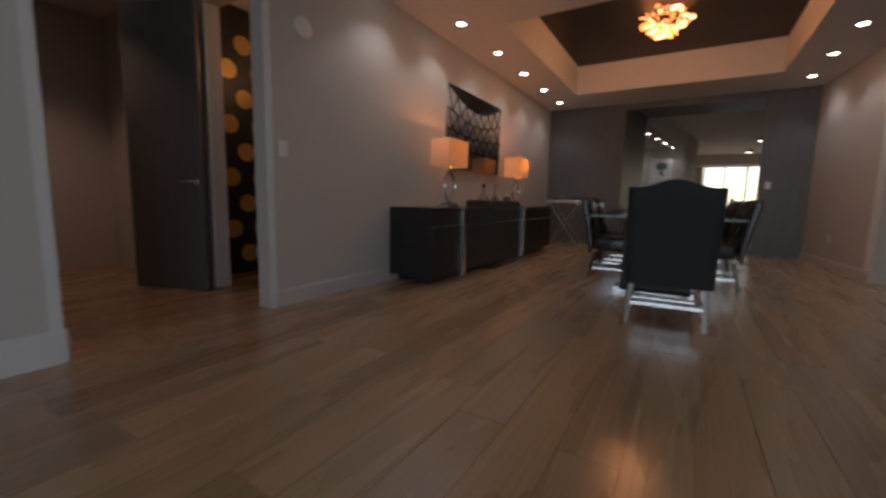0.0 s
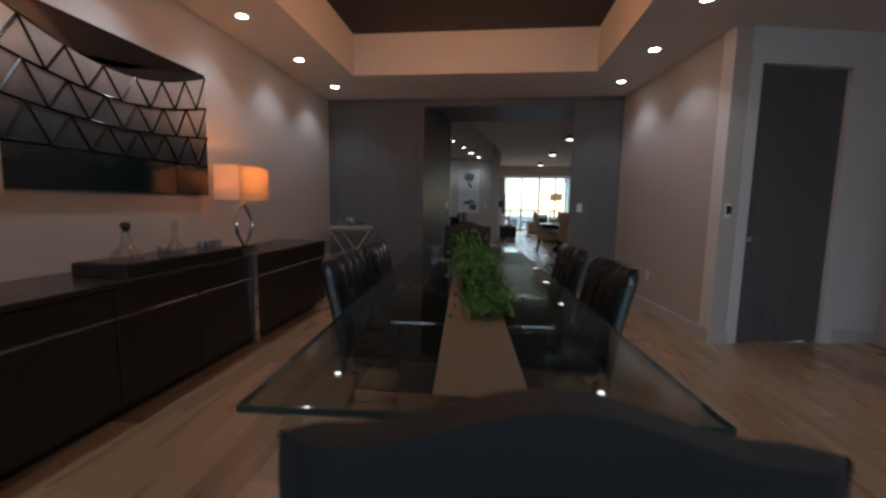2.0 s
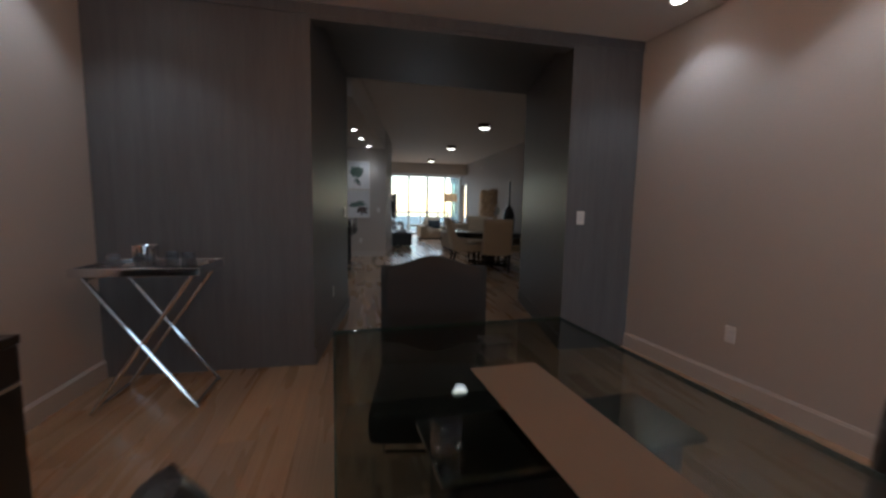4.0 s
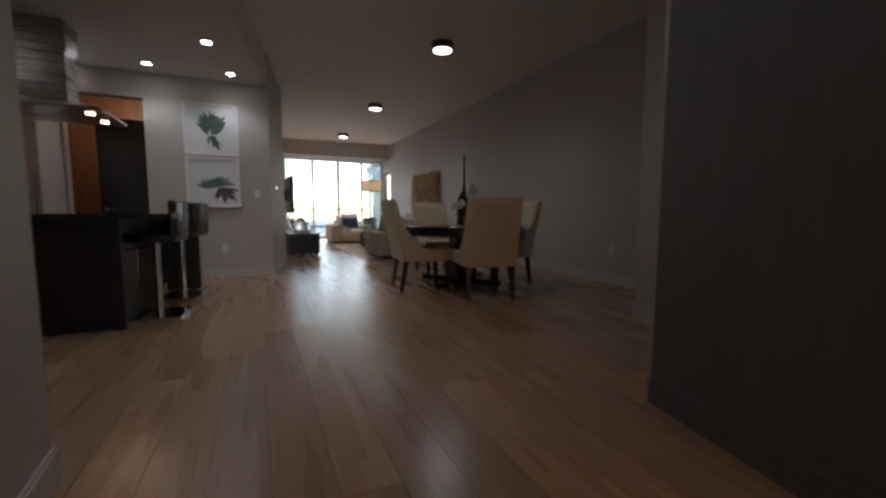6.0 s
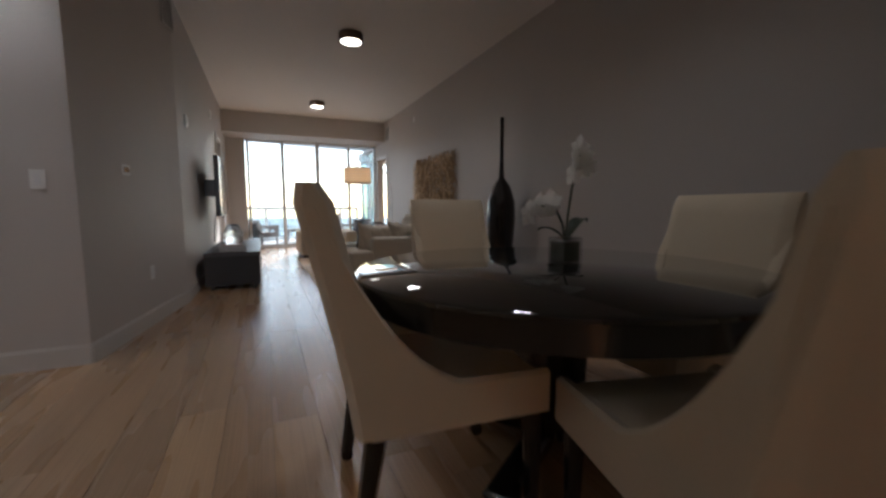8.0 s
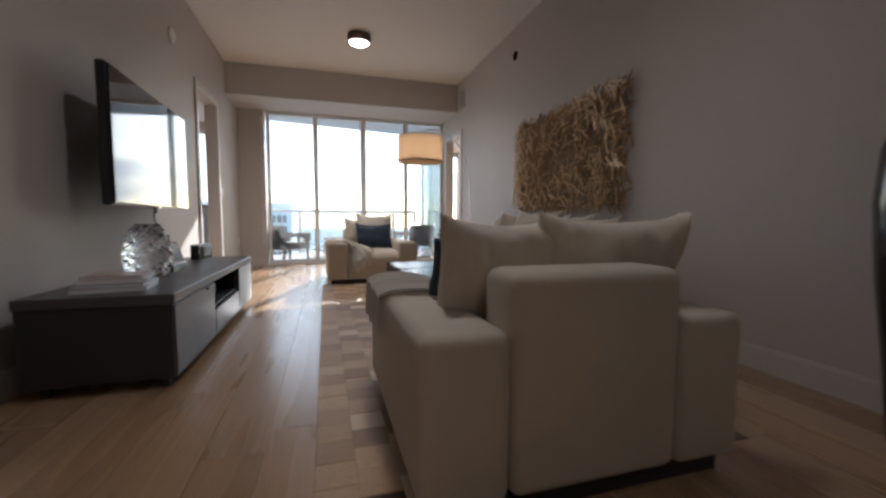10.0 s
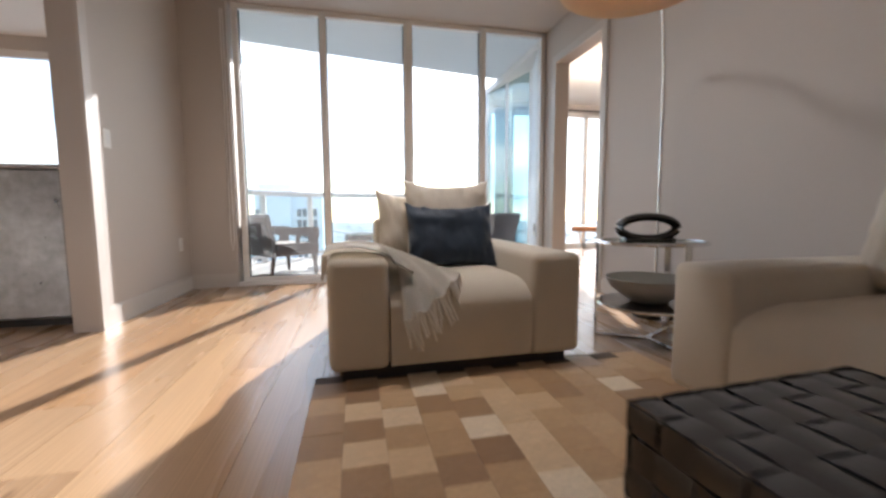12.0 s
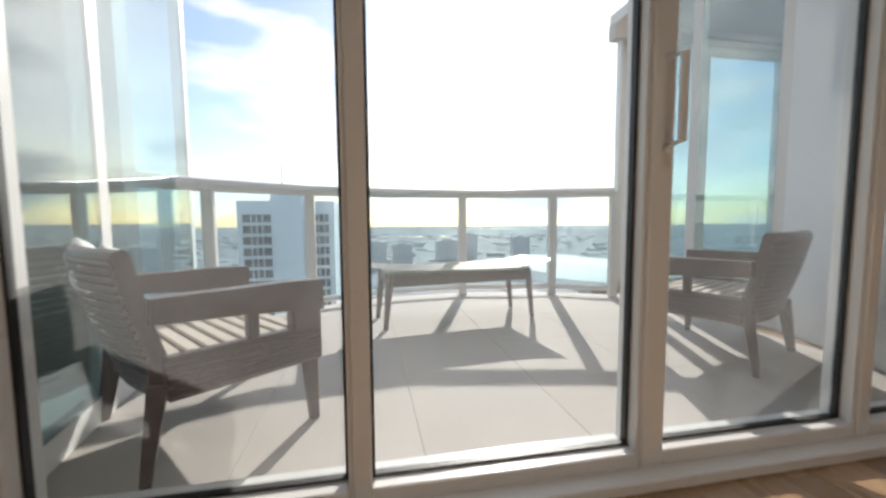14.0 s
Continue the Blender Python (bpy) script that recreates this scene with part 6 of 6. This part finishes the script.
part("bezel", box(B(), -0.12, 0.12, -0.006, 0.006, 0.0, 0.18, 0.003, 1, tilt), M["console_dark"], tb)
part("display", box(B(), -0.108, 0.108, -0.009, -0.006, 0.015, 0.168, 0.001, 1, tilt), print_material("tablet_picture", (0.25, 0.30, 0.34), (0.50, 0.52, 0.54), (0.66, 0.66, 0.65), 2, 0.0, 0.2), tb)
part("stand", box(B(), -0.03, 0.03, 0.02, 0.09, 0.0, 0.012, 0.002), M["console_dark"], tb)
rd = thing("digital_frame", "black digital picture frame on the console", "picture frame", pose(1.14, 21.85, ZC, 0, 0, 84))
part("case", box(B(), -0.15, 0.15, -0.02, 0.05, 0.0, 0.13, 0.006), M["black_plastic"], rd)
part("display", box(B(), -0.10, 0.10, -0.023, -0.02, 0.025, 0.11, 0.001), M["screen"], rd)

# ---- twig wall sculpture ----
art = thing("twig_sculpture", "wide wall sculpture of gilded crossing twigs", "wall art", pose(XR, 21.28, 1.42, 0, 0, -90))
AW, AH = 0.90, 0.49
rng = random.Random(21)
twigs = []
for k in range(6):
    bm = tube(B(), [(-0.07, 0, 0), (0.0, 0.001, 0.0015), (0.07, 0, 0)], 0.0062 + 0.0007 * (k % 3), 5)
    twigs.append(to_mesh("twig", bm, M["brass_stick"], True))
# back twigs get the darker colour that imitates shadowed gaps
joined = B()
for k in range(1450):
    x, z = rng.uniform(-AW, AW), rng.uniform(-AH, AH)
    m = pose(x, -0.085 - 0.045 * rng.random() if k < 290 else -0.015 - 0.06 * rng.random(), z, rng.uniform(-8, 8), rng.uniform(0, 180), rng.uniform(-7, 7))
    if k < 290:
        ob = new("twig", twigs[k % 6])
        ob.parent = art
        ob.matrix_basis = m
    else:
        at = len(joined.verts)
        joined.from_mesh(twigs[k % 6])
        joined.verts.ensure_lookup_table()
        bmesh.ops.transform(joined, matrix=m, verts=joined.verts[at:])
tagged(part("twig_layer", joined, M["shaded_stick"], art, smooth=True), kind="stuff")
part("back_frame", box(B(), -AW + 0.03, AW - 0.03, -0.015, 0.0, -AH + 0.03, -AH + 0.05), M["brass_stick"], art)
part("back_frame", box(B(), -AW + 0.03, AW - 0.03, -0.015, 0.0, AH - 0.05, AH - 0.03), M["brass_stick"], art)


# ---- balcony furniture ----
def patio_chair(m):
    c = thing("patio_chair", "dark brown woven patio armchair with a flared back and tapered legs", "chair", m, "patio chairs")
    # faces +y; the flared back stands at -y
    W = 0.325
    for sx in (-1, 1):
        part("leg", cyl(B(), (sx * (W - 0.025), -0.25, 0.30), (sx * (W - 0.015), -0.30, 0.0), 0.036, 0.020, 4), M["dark_wood"], c)
        part("leg", cyl(B(), (sx * (W - 0.025), 0.235, 0.30), (sx * (W - 0.02), 0.25, 0.0), 0.034, 0.020, 4), M["dark_wood"], c)
        # side: a low apron, two short posts, and an arm that deepens to the front
        part("side_panel", box(B(), sx * W - 0.024, sx * W + 0.024, -0.24, 0.25, 0.25, 0.385, 0.008), M["wicker"], c)
        part("arm_post", box(B(), sx * W - 0.02, sx * W + 0.02, 0.0, 0.035, 0.385, 0.47, 0.004), M["wicker"], c)
        part("front_panel", box(B(), sx * W - 0.026, sx * W + 0.026, 0.15, 0.27, 0.25, 0.545, 0.010), M["wicker"], c)
        bm = B()
        ring = []
        for y, z0, z1 in ((-0.27, 0.49, 0.565), (-0.05, 0.475, 0.562), (0.15, 0.455, 0.562), (0.275, 0.44, 0.555)):
            ring.append([bm.verts.new((sx * W + dx, y, z)) for dx, z in ((-0.03, z0), (0.03, z0), (0.03, z1), (-0.03, z1))])
        for p, q in zip(ring, ring[1:]):
            for k in range(4):
                bm.faces.new((p[k], p[(k + 1) % 4], q[(k + 1) % 4], q[k]))
        bm.faces.new(ring[0])
        bm.faces.new(ring[-1])
        part("arm", bm, M["wicker"], c)
        for k in range(5):
            z = 0.27 + k * 0.024
            part("side_weave", tube(B(), [(sx * (W + 0.022), -0.24, z), (sx * (W + 0.026), 0.0, z + 0.002), (sx * (W + 0.022), 0.25, z)], 0.011, 5), M["wicker"], c, smooth=True)
    part("seat_frame", box(B(), -W + 0.02, W - 0.02, -0.27, 0.25, 0.25, 0.36, 0.01), M["wicker"], c)
    for k in range(8):
        y = -0.22 + k * 0.058
        part("seat_slat", box(B(), -W + 0.03, W - 0.03, y, y + 0.042, 0.36, 0.374, 0.004), M["seat_pad"], c)

    def shell(u, v, s):
        x = (2 * u - 1) * (W * (0.90 + 0.12 * v))
        z = 0.24 + 0.44 * v
        bow = 0.05 * (2 * u - 1) ** 2
        return (x, -0.25 - 0.02 * math.sin(math.pi * v) - 0.12 * v ** 1.3 + bow + s, z)

    bm = B()
    grid_sheet(bm, lambda u, v: shell(u, v, -0.022), 12, 10)
    grid_sheet(bm, lambda u, v: shell(u, v, 0.022), 12, 10)
    bmesh.ops.bridge_loops(bm, edges=[e for e in bm.edges if e.is_boundary])
    part("backrest", bm, M["wicker"], c, smooth=True)
    for k in range(17):
        v = (k + 0.5) / 17
        part("back_weave", tube(B(), [shell(j / 10, v, -0.022) for j in range(11)], 0.0125, 6), M["wicker"], c, smooth=True)
    part("top_rail", tube(B(), [shell(j / 10, 1.0, 0.0) for j in range(11)], 0.026, 8), M["dark_wood"], c, smooth=True)
    return c


patio_chair(pose(1.486, 26.178, 0, 0, 0, -52))
patio_chair(pose(4.077, 26.467, 0, 0, 0, 26))
cushion(0.46, 0.36, 0.12, M["white_cushion"], "white cushion leaning in the woven patio chair", pose(1.486, 26.178, 0, 0, 0, -52) @ pose(0, -0.26, 0.375, 14, 0, 0))
pt = thing("patio_bench_table", "low dark wood patio table with flared ends", "table", pose(2.76, 27.52, 0, 0, 0, 7))
bm = B()
grid_sheet(bm, lambda u, v: ((u - 0.5) * 1.42, (v - 0.5) * 0.46, 0.41 + 0.045 * abs(2 * u - 1) ** 4), 24, 2)
bmesh.ops.solidify(bm, geom=bm.faces[:], thickness=0.035)
part("tabletop", bm, M["dark_wood"], pt, smooth=True)
part("apron", box(B(), -0.56, 0.56, -0.19, 0.19, 0.30, 0.385, 0.005), M["dark_wood"], pt)
for sx in (-1, 1):
    for sy in (-1, 1):
        part("leg", cyl(B(), (sx * 0.54, sy * 0.17, 0.39), (sx * 0.58, sy * 0.18, 0.0), 0.030, 0.018, 6), M["dark_wood"], pt)

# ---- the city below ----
# distance haze is painted into the blue-grey base colour of the land
land = surface("haze_tinted_lowland", (0.17, 0.21, 0.235), 0.9, var=0.12, big=0.004, fine=0.03, bump=0.0)
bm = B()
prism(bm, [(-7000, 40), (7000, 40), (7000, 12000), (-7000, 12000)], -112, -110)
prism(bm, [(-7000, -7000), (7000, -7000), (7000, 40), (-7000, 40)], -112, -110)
structure("ground", bm, land, "lowland with woods and suburbs, haze put into its colour")
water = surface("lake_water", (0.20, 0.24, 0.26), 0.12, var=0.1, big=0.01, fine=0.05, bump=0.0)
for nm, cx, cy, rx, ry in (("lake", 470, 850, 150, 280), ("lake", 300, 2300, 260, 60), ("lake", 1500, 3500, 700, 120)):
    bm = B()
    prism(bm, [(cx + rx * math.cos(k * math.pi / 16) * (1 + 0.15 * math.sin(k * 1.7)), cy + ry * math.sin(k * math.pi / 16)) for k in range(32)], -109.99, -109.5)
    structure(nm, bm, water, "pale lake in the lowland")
# blocks take a pale blue-grey that stands in for haze
city = surface("haze_tinted_city_blocks", (0.27, 0.30, 0.32), 0.8, var=0.12, big=0.02, fine=0.2, bump=0.0)
rng = random.Random(33)
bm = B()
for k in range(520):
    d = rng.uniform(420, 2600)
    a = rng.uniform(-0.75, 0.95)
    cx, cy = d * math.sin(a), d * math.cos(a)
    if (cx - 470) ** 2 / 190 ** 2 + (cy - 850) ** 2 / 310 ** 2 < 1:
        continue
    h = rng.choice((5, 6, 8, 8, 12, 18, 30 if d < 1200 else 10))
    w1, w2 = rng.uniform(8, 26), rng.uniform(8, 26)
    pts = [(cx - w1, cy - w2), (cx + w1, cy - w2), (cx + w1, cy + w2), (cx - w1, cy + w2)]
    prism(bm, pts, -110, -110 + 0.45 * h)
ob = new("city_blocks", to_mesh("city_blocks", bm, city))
tagged(ob, "low city blocks far below, haze put into their pale colour", "buildings", kind="stuff")
# woods coloured close to the land, as haze would flatten them
woods = surface("haze_tinted_woods", (0.15, 0.19, 0.215), 0.9, var=0.1, big=0.02, fine=0.1, bump=0.0)
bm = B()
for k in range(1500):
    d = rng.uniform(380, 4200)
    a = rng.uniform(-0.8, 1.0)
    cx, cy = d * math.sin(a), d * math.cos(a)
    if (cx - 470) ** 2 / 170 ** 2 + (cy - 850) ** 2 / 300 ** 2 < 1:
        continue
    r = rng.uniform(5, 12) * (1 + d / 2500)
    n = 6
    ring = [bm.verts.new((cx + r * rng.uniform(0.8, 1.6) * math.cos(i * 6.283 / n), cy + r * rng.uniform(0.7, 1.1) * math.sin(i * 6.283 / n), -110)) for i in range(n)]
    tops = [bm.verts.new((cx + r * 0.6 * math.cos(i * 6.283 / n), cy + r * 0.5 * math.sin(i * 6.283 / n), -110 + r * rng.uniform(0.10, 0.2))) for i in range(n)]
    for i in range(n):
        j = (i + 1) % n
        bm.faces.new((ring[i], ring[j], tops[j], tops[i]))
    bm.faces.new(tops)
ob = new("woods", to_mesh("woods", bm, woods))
tagged(ob, "woods between the suburbs, coloured blue-grey for haze", "woods", kind="stuff")

tower = thing("apartment_tower", "white apartment tower with banks of dark windows", "building", pose(-21, 150, -110))
part("wall", box(B(), -14, 13.5, 0, 26, 0, 116), M["stucco"], tower)
part("pier", box(B(), -0.5, 4.5, -1.2, 0, 0, 117.5), M["stucco"], tower)
part("roof_plant", box(B(), -6, 4, 6, 18, 116, 120), M["stucco"], tower)
part("mast", cyl(B(), (-3, 10, 120), (-3, 10, 128), 0.25, seg=6), M["steel"], tower)
pane_dark = surface("dark_tower_glass", (0.06, 0.09, 0.11), 0.15, var=0.3, big=0.3, fine=2, bump=0.0)
win_a = to_mesh("window", box(B(), -3.9, 3.9, -0.35, 0.02, 0.0, 2.3), pane_dark)
win_b = to_mesh("window", box(B(), -2.9, 2.9, -0.35, 0.02, 0.0, 2.3), pane_dark)
slab_a = to_mesh("balcony", box(B(), -4.5, 4.5, -1.0, 0.0, -0.35, 0.0), M["stucco"])
bar = to_mesh("mullion", box(B(), -0.12, 0.12, -0.5, -0.3, 0.0, 2.3), M["stucco"])
for k in range(20):
    z = 112.0 - k * 3.3
    for cx, me in ((-8.5, win_a), (9.0, win_b)):
        ob = new("window", me)
        ob.parent = tower
        ob.location = (cx, 0, z - 2.3)
        sl = new("balcony", slab_a)
        sl.parent = tower
        sl.location = (cx, 0, z - 2.6)
        for j in (-1.5, 0.0, 1.6):
            mu = new("mullion", bar)
            mu.parent = tower
            mu.location = (cx + j, 0, z - 2.3)

# tower glass and walls lightened in colour to imitate haze
far_glass = surface("haze_tinted_tower_glass", (0.32, 0.37, 0.40), 0.3, var=0.2, big=0.2, fine=1.0, bump=0.0)


tower_wall = surface("haze_tinted_tower_render", (0.55, 0.56, 0.57), 0.8, var=0.06, big=0.02, fine=0.2, bump=0.0)


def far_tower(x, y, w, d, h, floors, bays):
    """A tower in the middle distance, paled for haze, with rows of window bands."""
    t = thing("distant_tower", "high-rise with rows of windows, haze put into its pale colours", "building", pose(x, y, -110), "distant towers")
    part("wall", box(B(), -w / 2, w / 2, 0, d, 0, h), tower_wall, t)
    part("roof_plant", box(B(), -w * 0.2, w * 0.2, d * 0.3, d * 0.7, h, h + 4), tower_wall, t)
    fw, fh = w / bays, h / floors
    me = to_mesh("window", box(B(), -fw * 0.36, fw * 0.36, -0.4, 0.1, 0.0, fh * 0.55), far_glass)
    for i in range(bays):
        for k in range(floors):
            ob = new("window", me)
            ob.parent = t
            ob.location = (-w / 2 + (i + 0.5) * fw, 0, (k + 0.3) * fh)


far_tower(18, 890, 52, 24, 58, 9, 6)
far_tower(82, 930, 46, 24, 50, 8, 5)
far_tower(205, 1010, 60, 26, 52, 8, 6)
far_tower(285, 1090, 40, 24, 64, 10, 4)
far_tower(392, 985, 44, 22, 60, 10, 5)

# ---- cowhide patchwork rug ----
rug = thing("patchwork_rug", "tan patchwork cowhide rug", "rug", pose(2.93, 20.92, 0))
RX, RY = 0.78, 2.06
part("backing", box(B(), -RX, RX, -RY, RY, 0.0005, 0.005), M["joint"], rug)
hm, hnt, hb = nodes_of("cowhide_patches")
hinfo, hgeo = hnt.nodes.new("ShaderNodeObjectInfo"), hnt.nodes.new("ShaderNodeNewGeometry")
hr = math_node(hnt, "FRACT", math_node(hnt, "ADD", hinfo.outputs["Random"], hgeo.outputs["Random Per Island"]))
hv = stretched(hnt, (1, 6, 1))
hn = noise_node(hnt, hv, 60, 4)
tone = ramp(hnt, hr, [(0.0, (0.27, 0.145, 0.060)), (0.35, (0.42, 0.26, 0.12)), (0.72, (0.53, 0.35, 0.18)), (0.9, (0.66, 0.49, 0.31)), (1.0, (0.74, 0.62, 0.46))])
hmx = hnt.nodes.new("ShaderNodeMix")
hmx.data_type, hmx.blend_type = "RGBA", "MULTIPLY"
hmx.inputs["Factor"].default_value = 1.0
link(hnt, tone, hmx.inputs["A"])
link(hnt, ramp(hnt, hn, [(0.3, (0.75, 0.73, 0.7)), (0.7, (1.15, 1.12, 1.08))]), hmx.inputs["B"])
link(hnt, hmx.outputs["Result"], hb.inputs["Base Color"])
hb.inputs["Roughness"].default_value = 0.55
hb.inputs["Sheen Weight"].default_value = 0.25
bump_node(hnt, hb, hn, 0.4, 0.004)
P = 0.13
patch = [to_mesh("patch", box(B(), -P / 2 + 0.0002, P / 2 - 0.0002, -P / 2 + 0.0002, P / 2 - 0.0002, 0.003, 0.0075 + 0.0007 * k, 0.001), hm) for k in range(4)]
rng = random.Random(14)
rest = B()
count = 0
for i in range(12):
    for j in range(31):
        x, y = -RX + P * (i + 0.5), -RY + 0.008 + P * (j + 0.5 + 0.5 * (i % 2))
        if count < 295 and i < 10:
            ob = new("patch", patch[rng.randrange(4)])
            ob.parent = rug
            ob.location = (x, y, 0)
            count += 1
        else:
            at = len(rest.verts)
            rest.from_mesh(patch[rng.randrange(4)])
            rest.verts.ensure_lookup_table()
            bmesh.ops.translate(rest, vec=(x, y, 0), verts=rest.verts[at:])
tagged(part("patch_field", rest, hm, rug), kind="stuff")

# ---- balcony tiles ----
slab = bpy.data.objects["balcony_floor"]
TL = 0.6006
tile = to_mesh("tile", box(B(), -TL / 2, TL / 2, -TL / 2, TL / 2, -0.004, 0.003, 0.001), M["stone"])
for i in range(6):
    for j in range(4):
        x, y = 1.36 + i * 0.602, 25.96 + j * 0.602
        if j == 3 and i in (0, 5):
            continue
        ob = new("tile", tile)
        ob.parent = slab
        ob.location = (x, y, 0)

# ---- oak floor planks ----
fl = bpy.data.objects["floor"]
PWD = 0.205
LENS = (1.5, 2.0, 2.4)


def plank_mesh(length):
    bm = B()
    w, h, c = PWD / 2 - 0.0009, length / 2 - 0.0009, 0.0012
    lo = [bm.verts.new((sx * w, sy * h, -0.012)) for sx, sy in ((-1, -1), (1, -1), (1, 1), (-1, 1))]
    mid = [bm.verts.new((sx * w, sy * h, -0.00004)) for sx, sy in ((-1, -1), (1, -1), (1, 1), (-1, 1))]
    hi = [bm.verts.new((sx * (w - c), sy * (h - c), 0.0)) for sx, sy in ((-1, -1), (1, -1), (1, 1), (-1, 1))]
    for a in range(4):
        b = (a + 1) % 4
        bm.faces.new((lo[a], lo[b], mid[b], mid[a]))
        bm.faces.new((mid[a], mid[b], hi[b], hi[a]))
    bm.faces.new(hi)
    return to_mesh("plank", bm, M["floor"])


planks = {l: plank_mesh(l) for l in LENS}
rng = random.Random(40)
rest = B()
near = 0
x = -5.2 + PWD / 2
while x < 9.2:
    y = -0.6 - rng.uniform(0, 2.0)
    top = 25.62 if -4.0 < x < 4.55 else 28.3 if x > 4.55 else 8.0
    if -3.6 < x < 0.5:
        top = 26.8
    start = 22.9 if x > 4.62 else -0.6
    while y < top - 0.05:
        l = rng.choice(LENS)
        real = min(l, top - y)
        cy, k = y + real / 2, real / l
        y += real
        if cy < start - 0.5:
            continue
        z = rng.uniform(-0.0006, 0.0)
        if near < 300 and -1.6 < x < 3.0 and 2.0 < cy < 24.9 and abs(x - 0.6 - max(0, cy - 11) * 0.13) < 1.35:
            ob = new("plank", planks[l])
            ob.parent = fl
            ob.location, ob.scale = (x, cy, z), (1, k, 1)
            near += 1
        else:
            at = len(rest.verts)
            rest.from_mesh(planks[l])
            rest.verts.ensure_lookup_table()
            bmesh.ops.transform(rest, matrix=Matrix.Translation((x, cy, z)) @ Matrix.Diagonal((1, k, 1, 1)), verts=rest.verts[at:])
    x += PWD
tagged(part("plank_field", rest, M["floor"], fl, "wide oak floor planks"), kind="stuff")
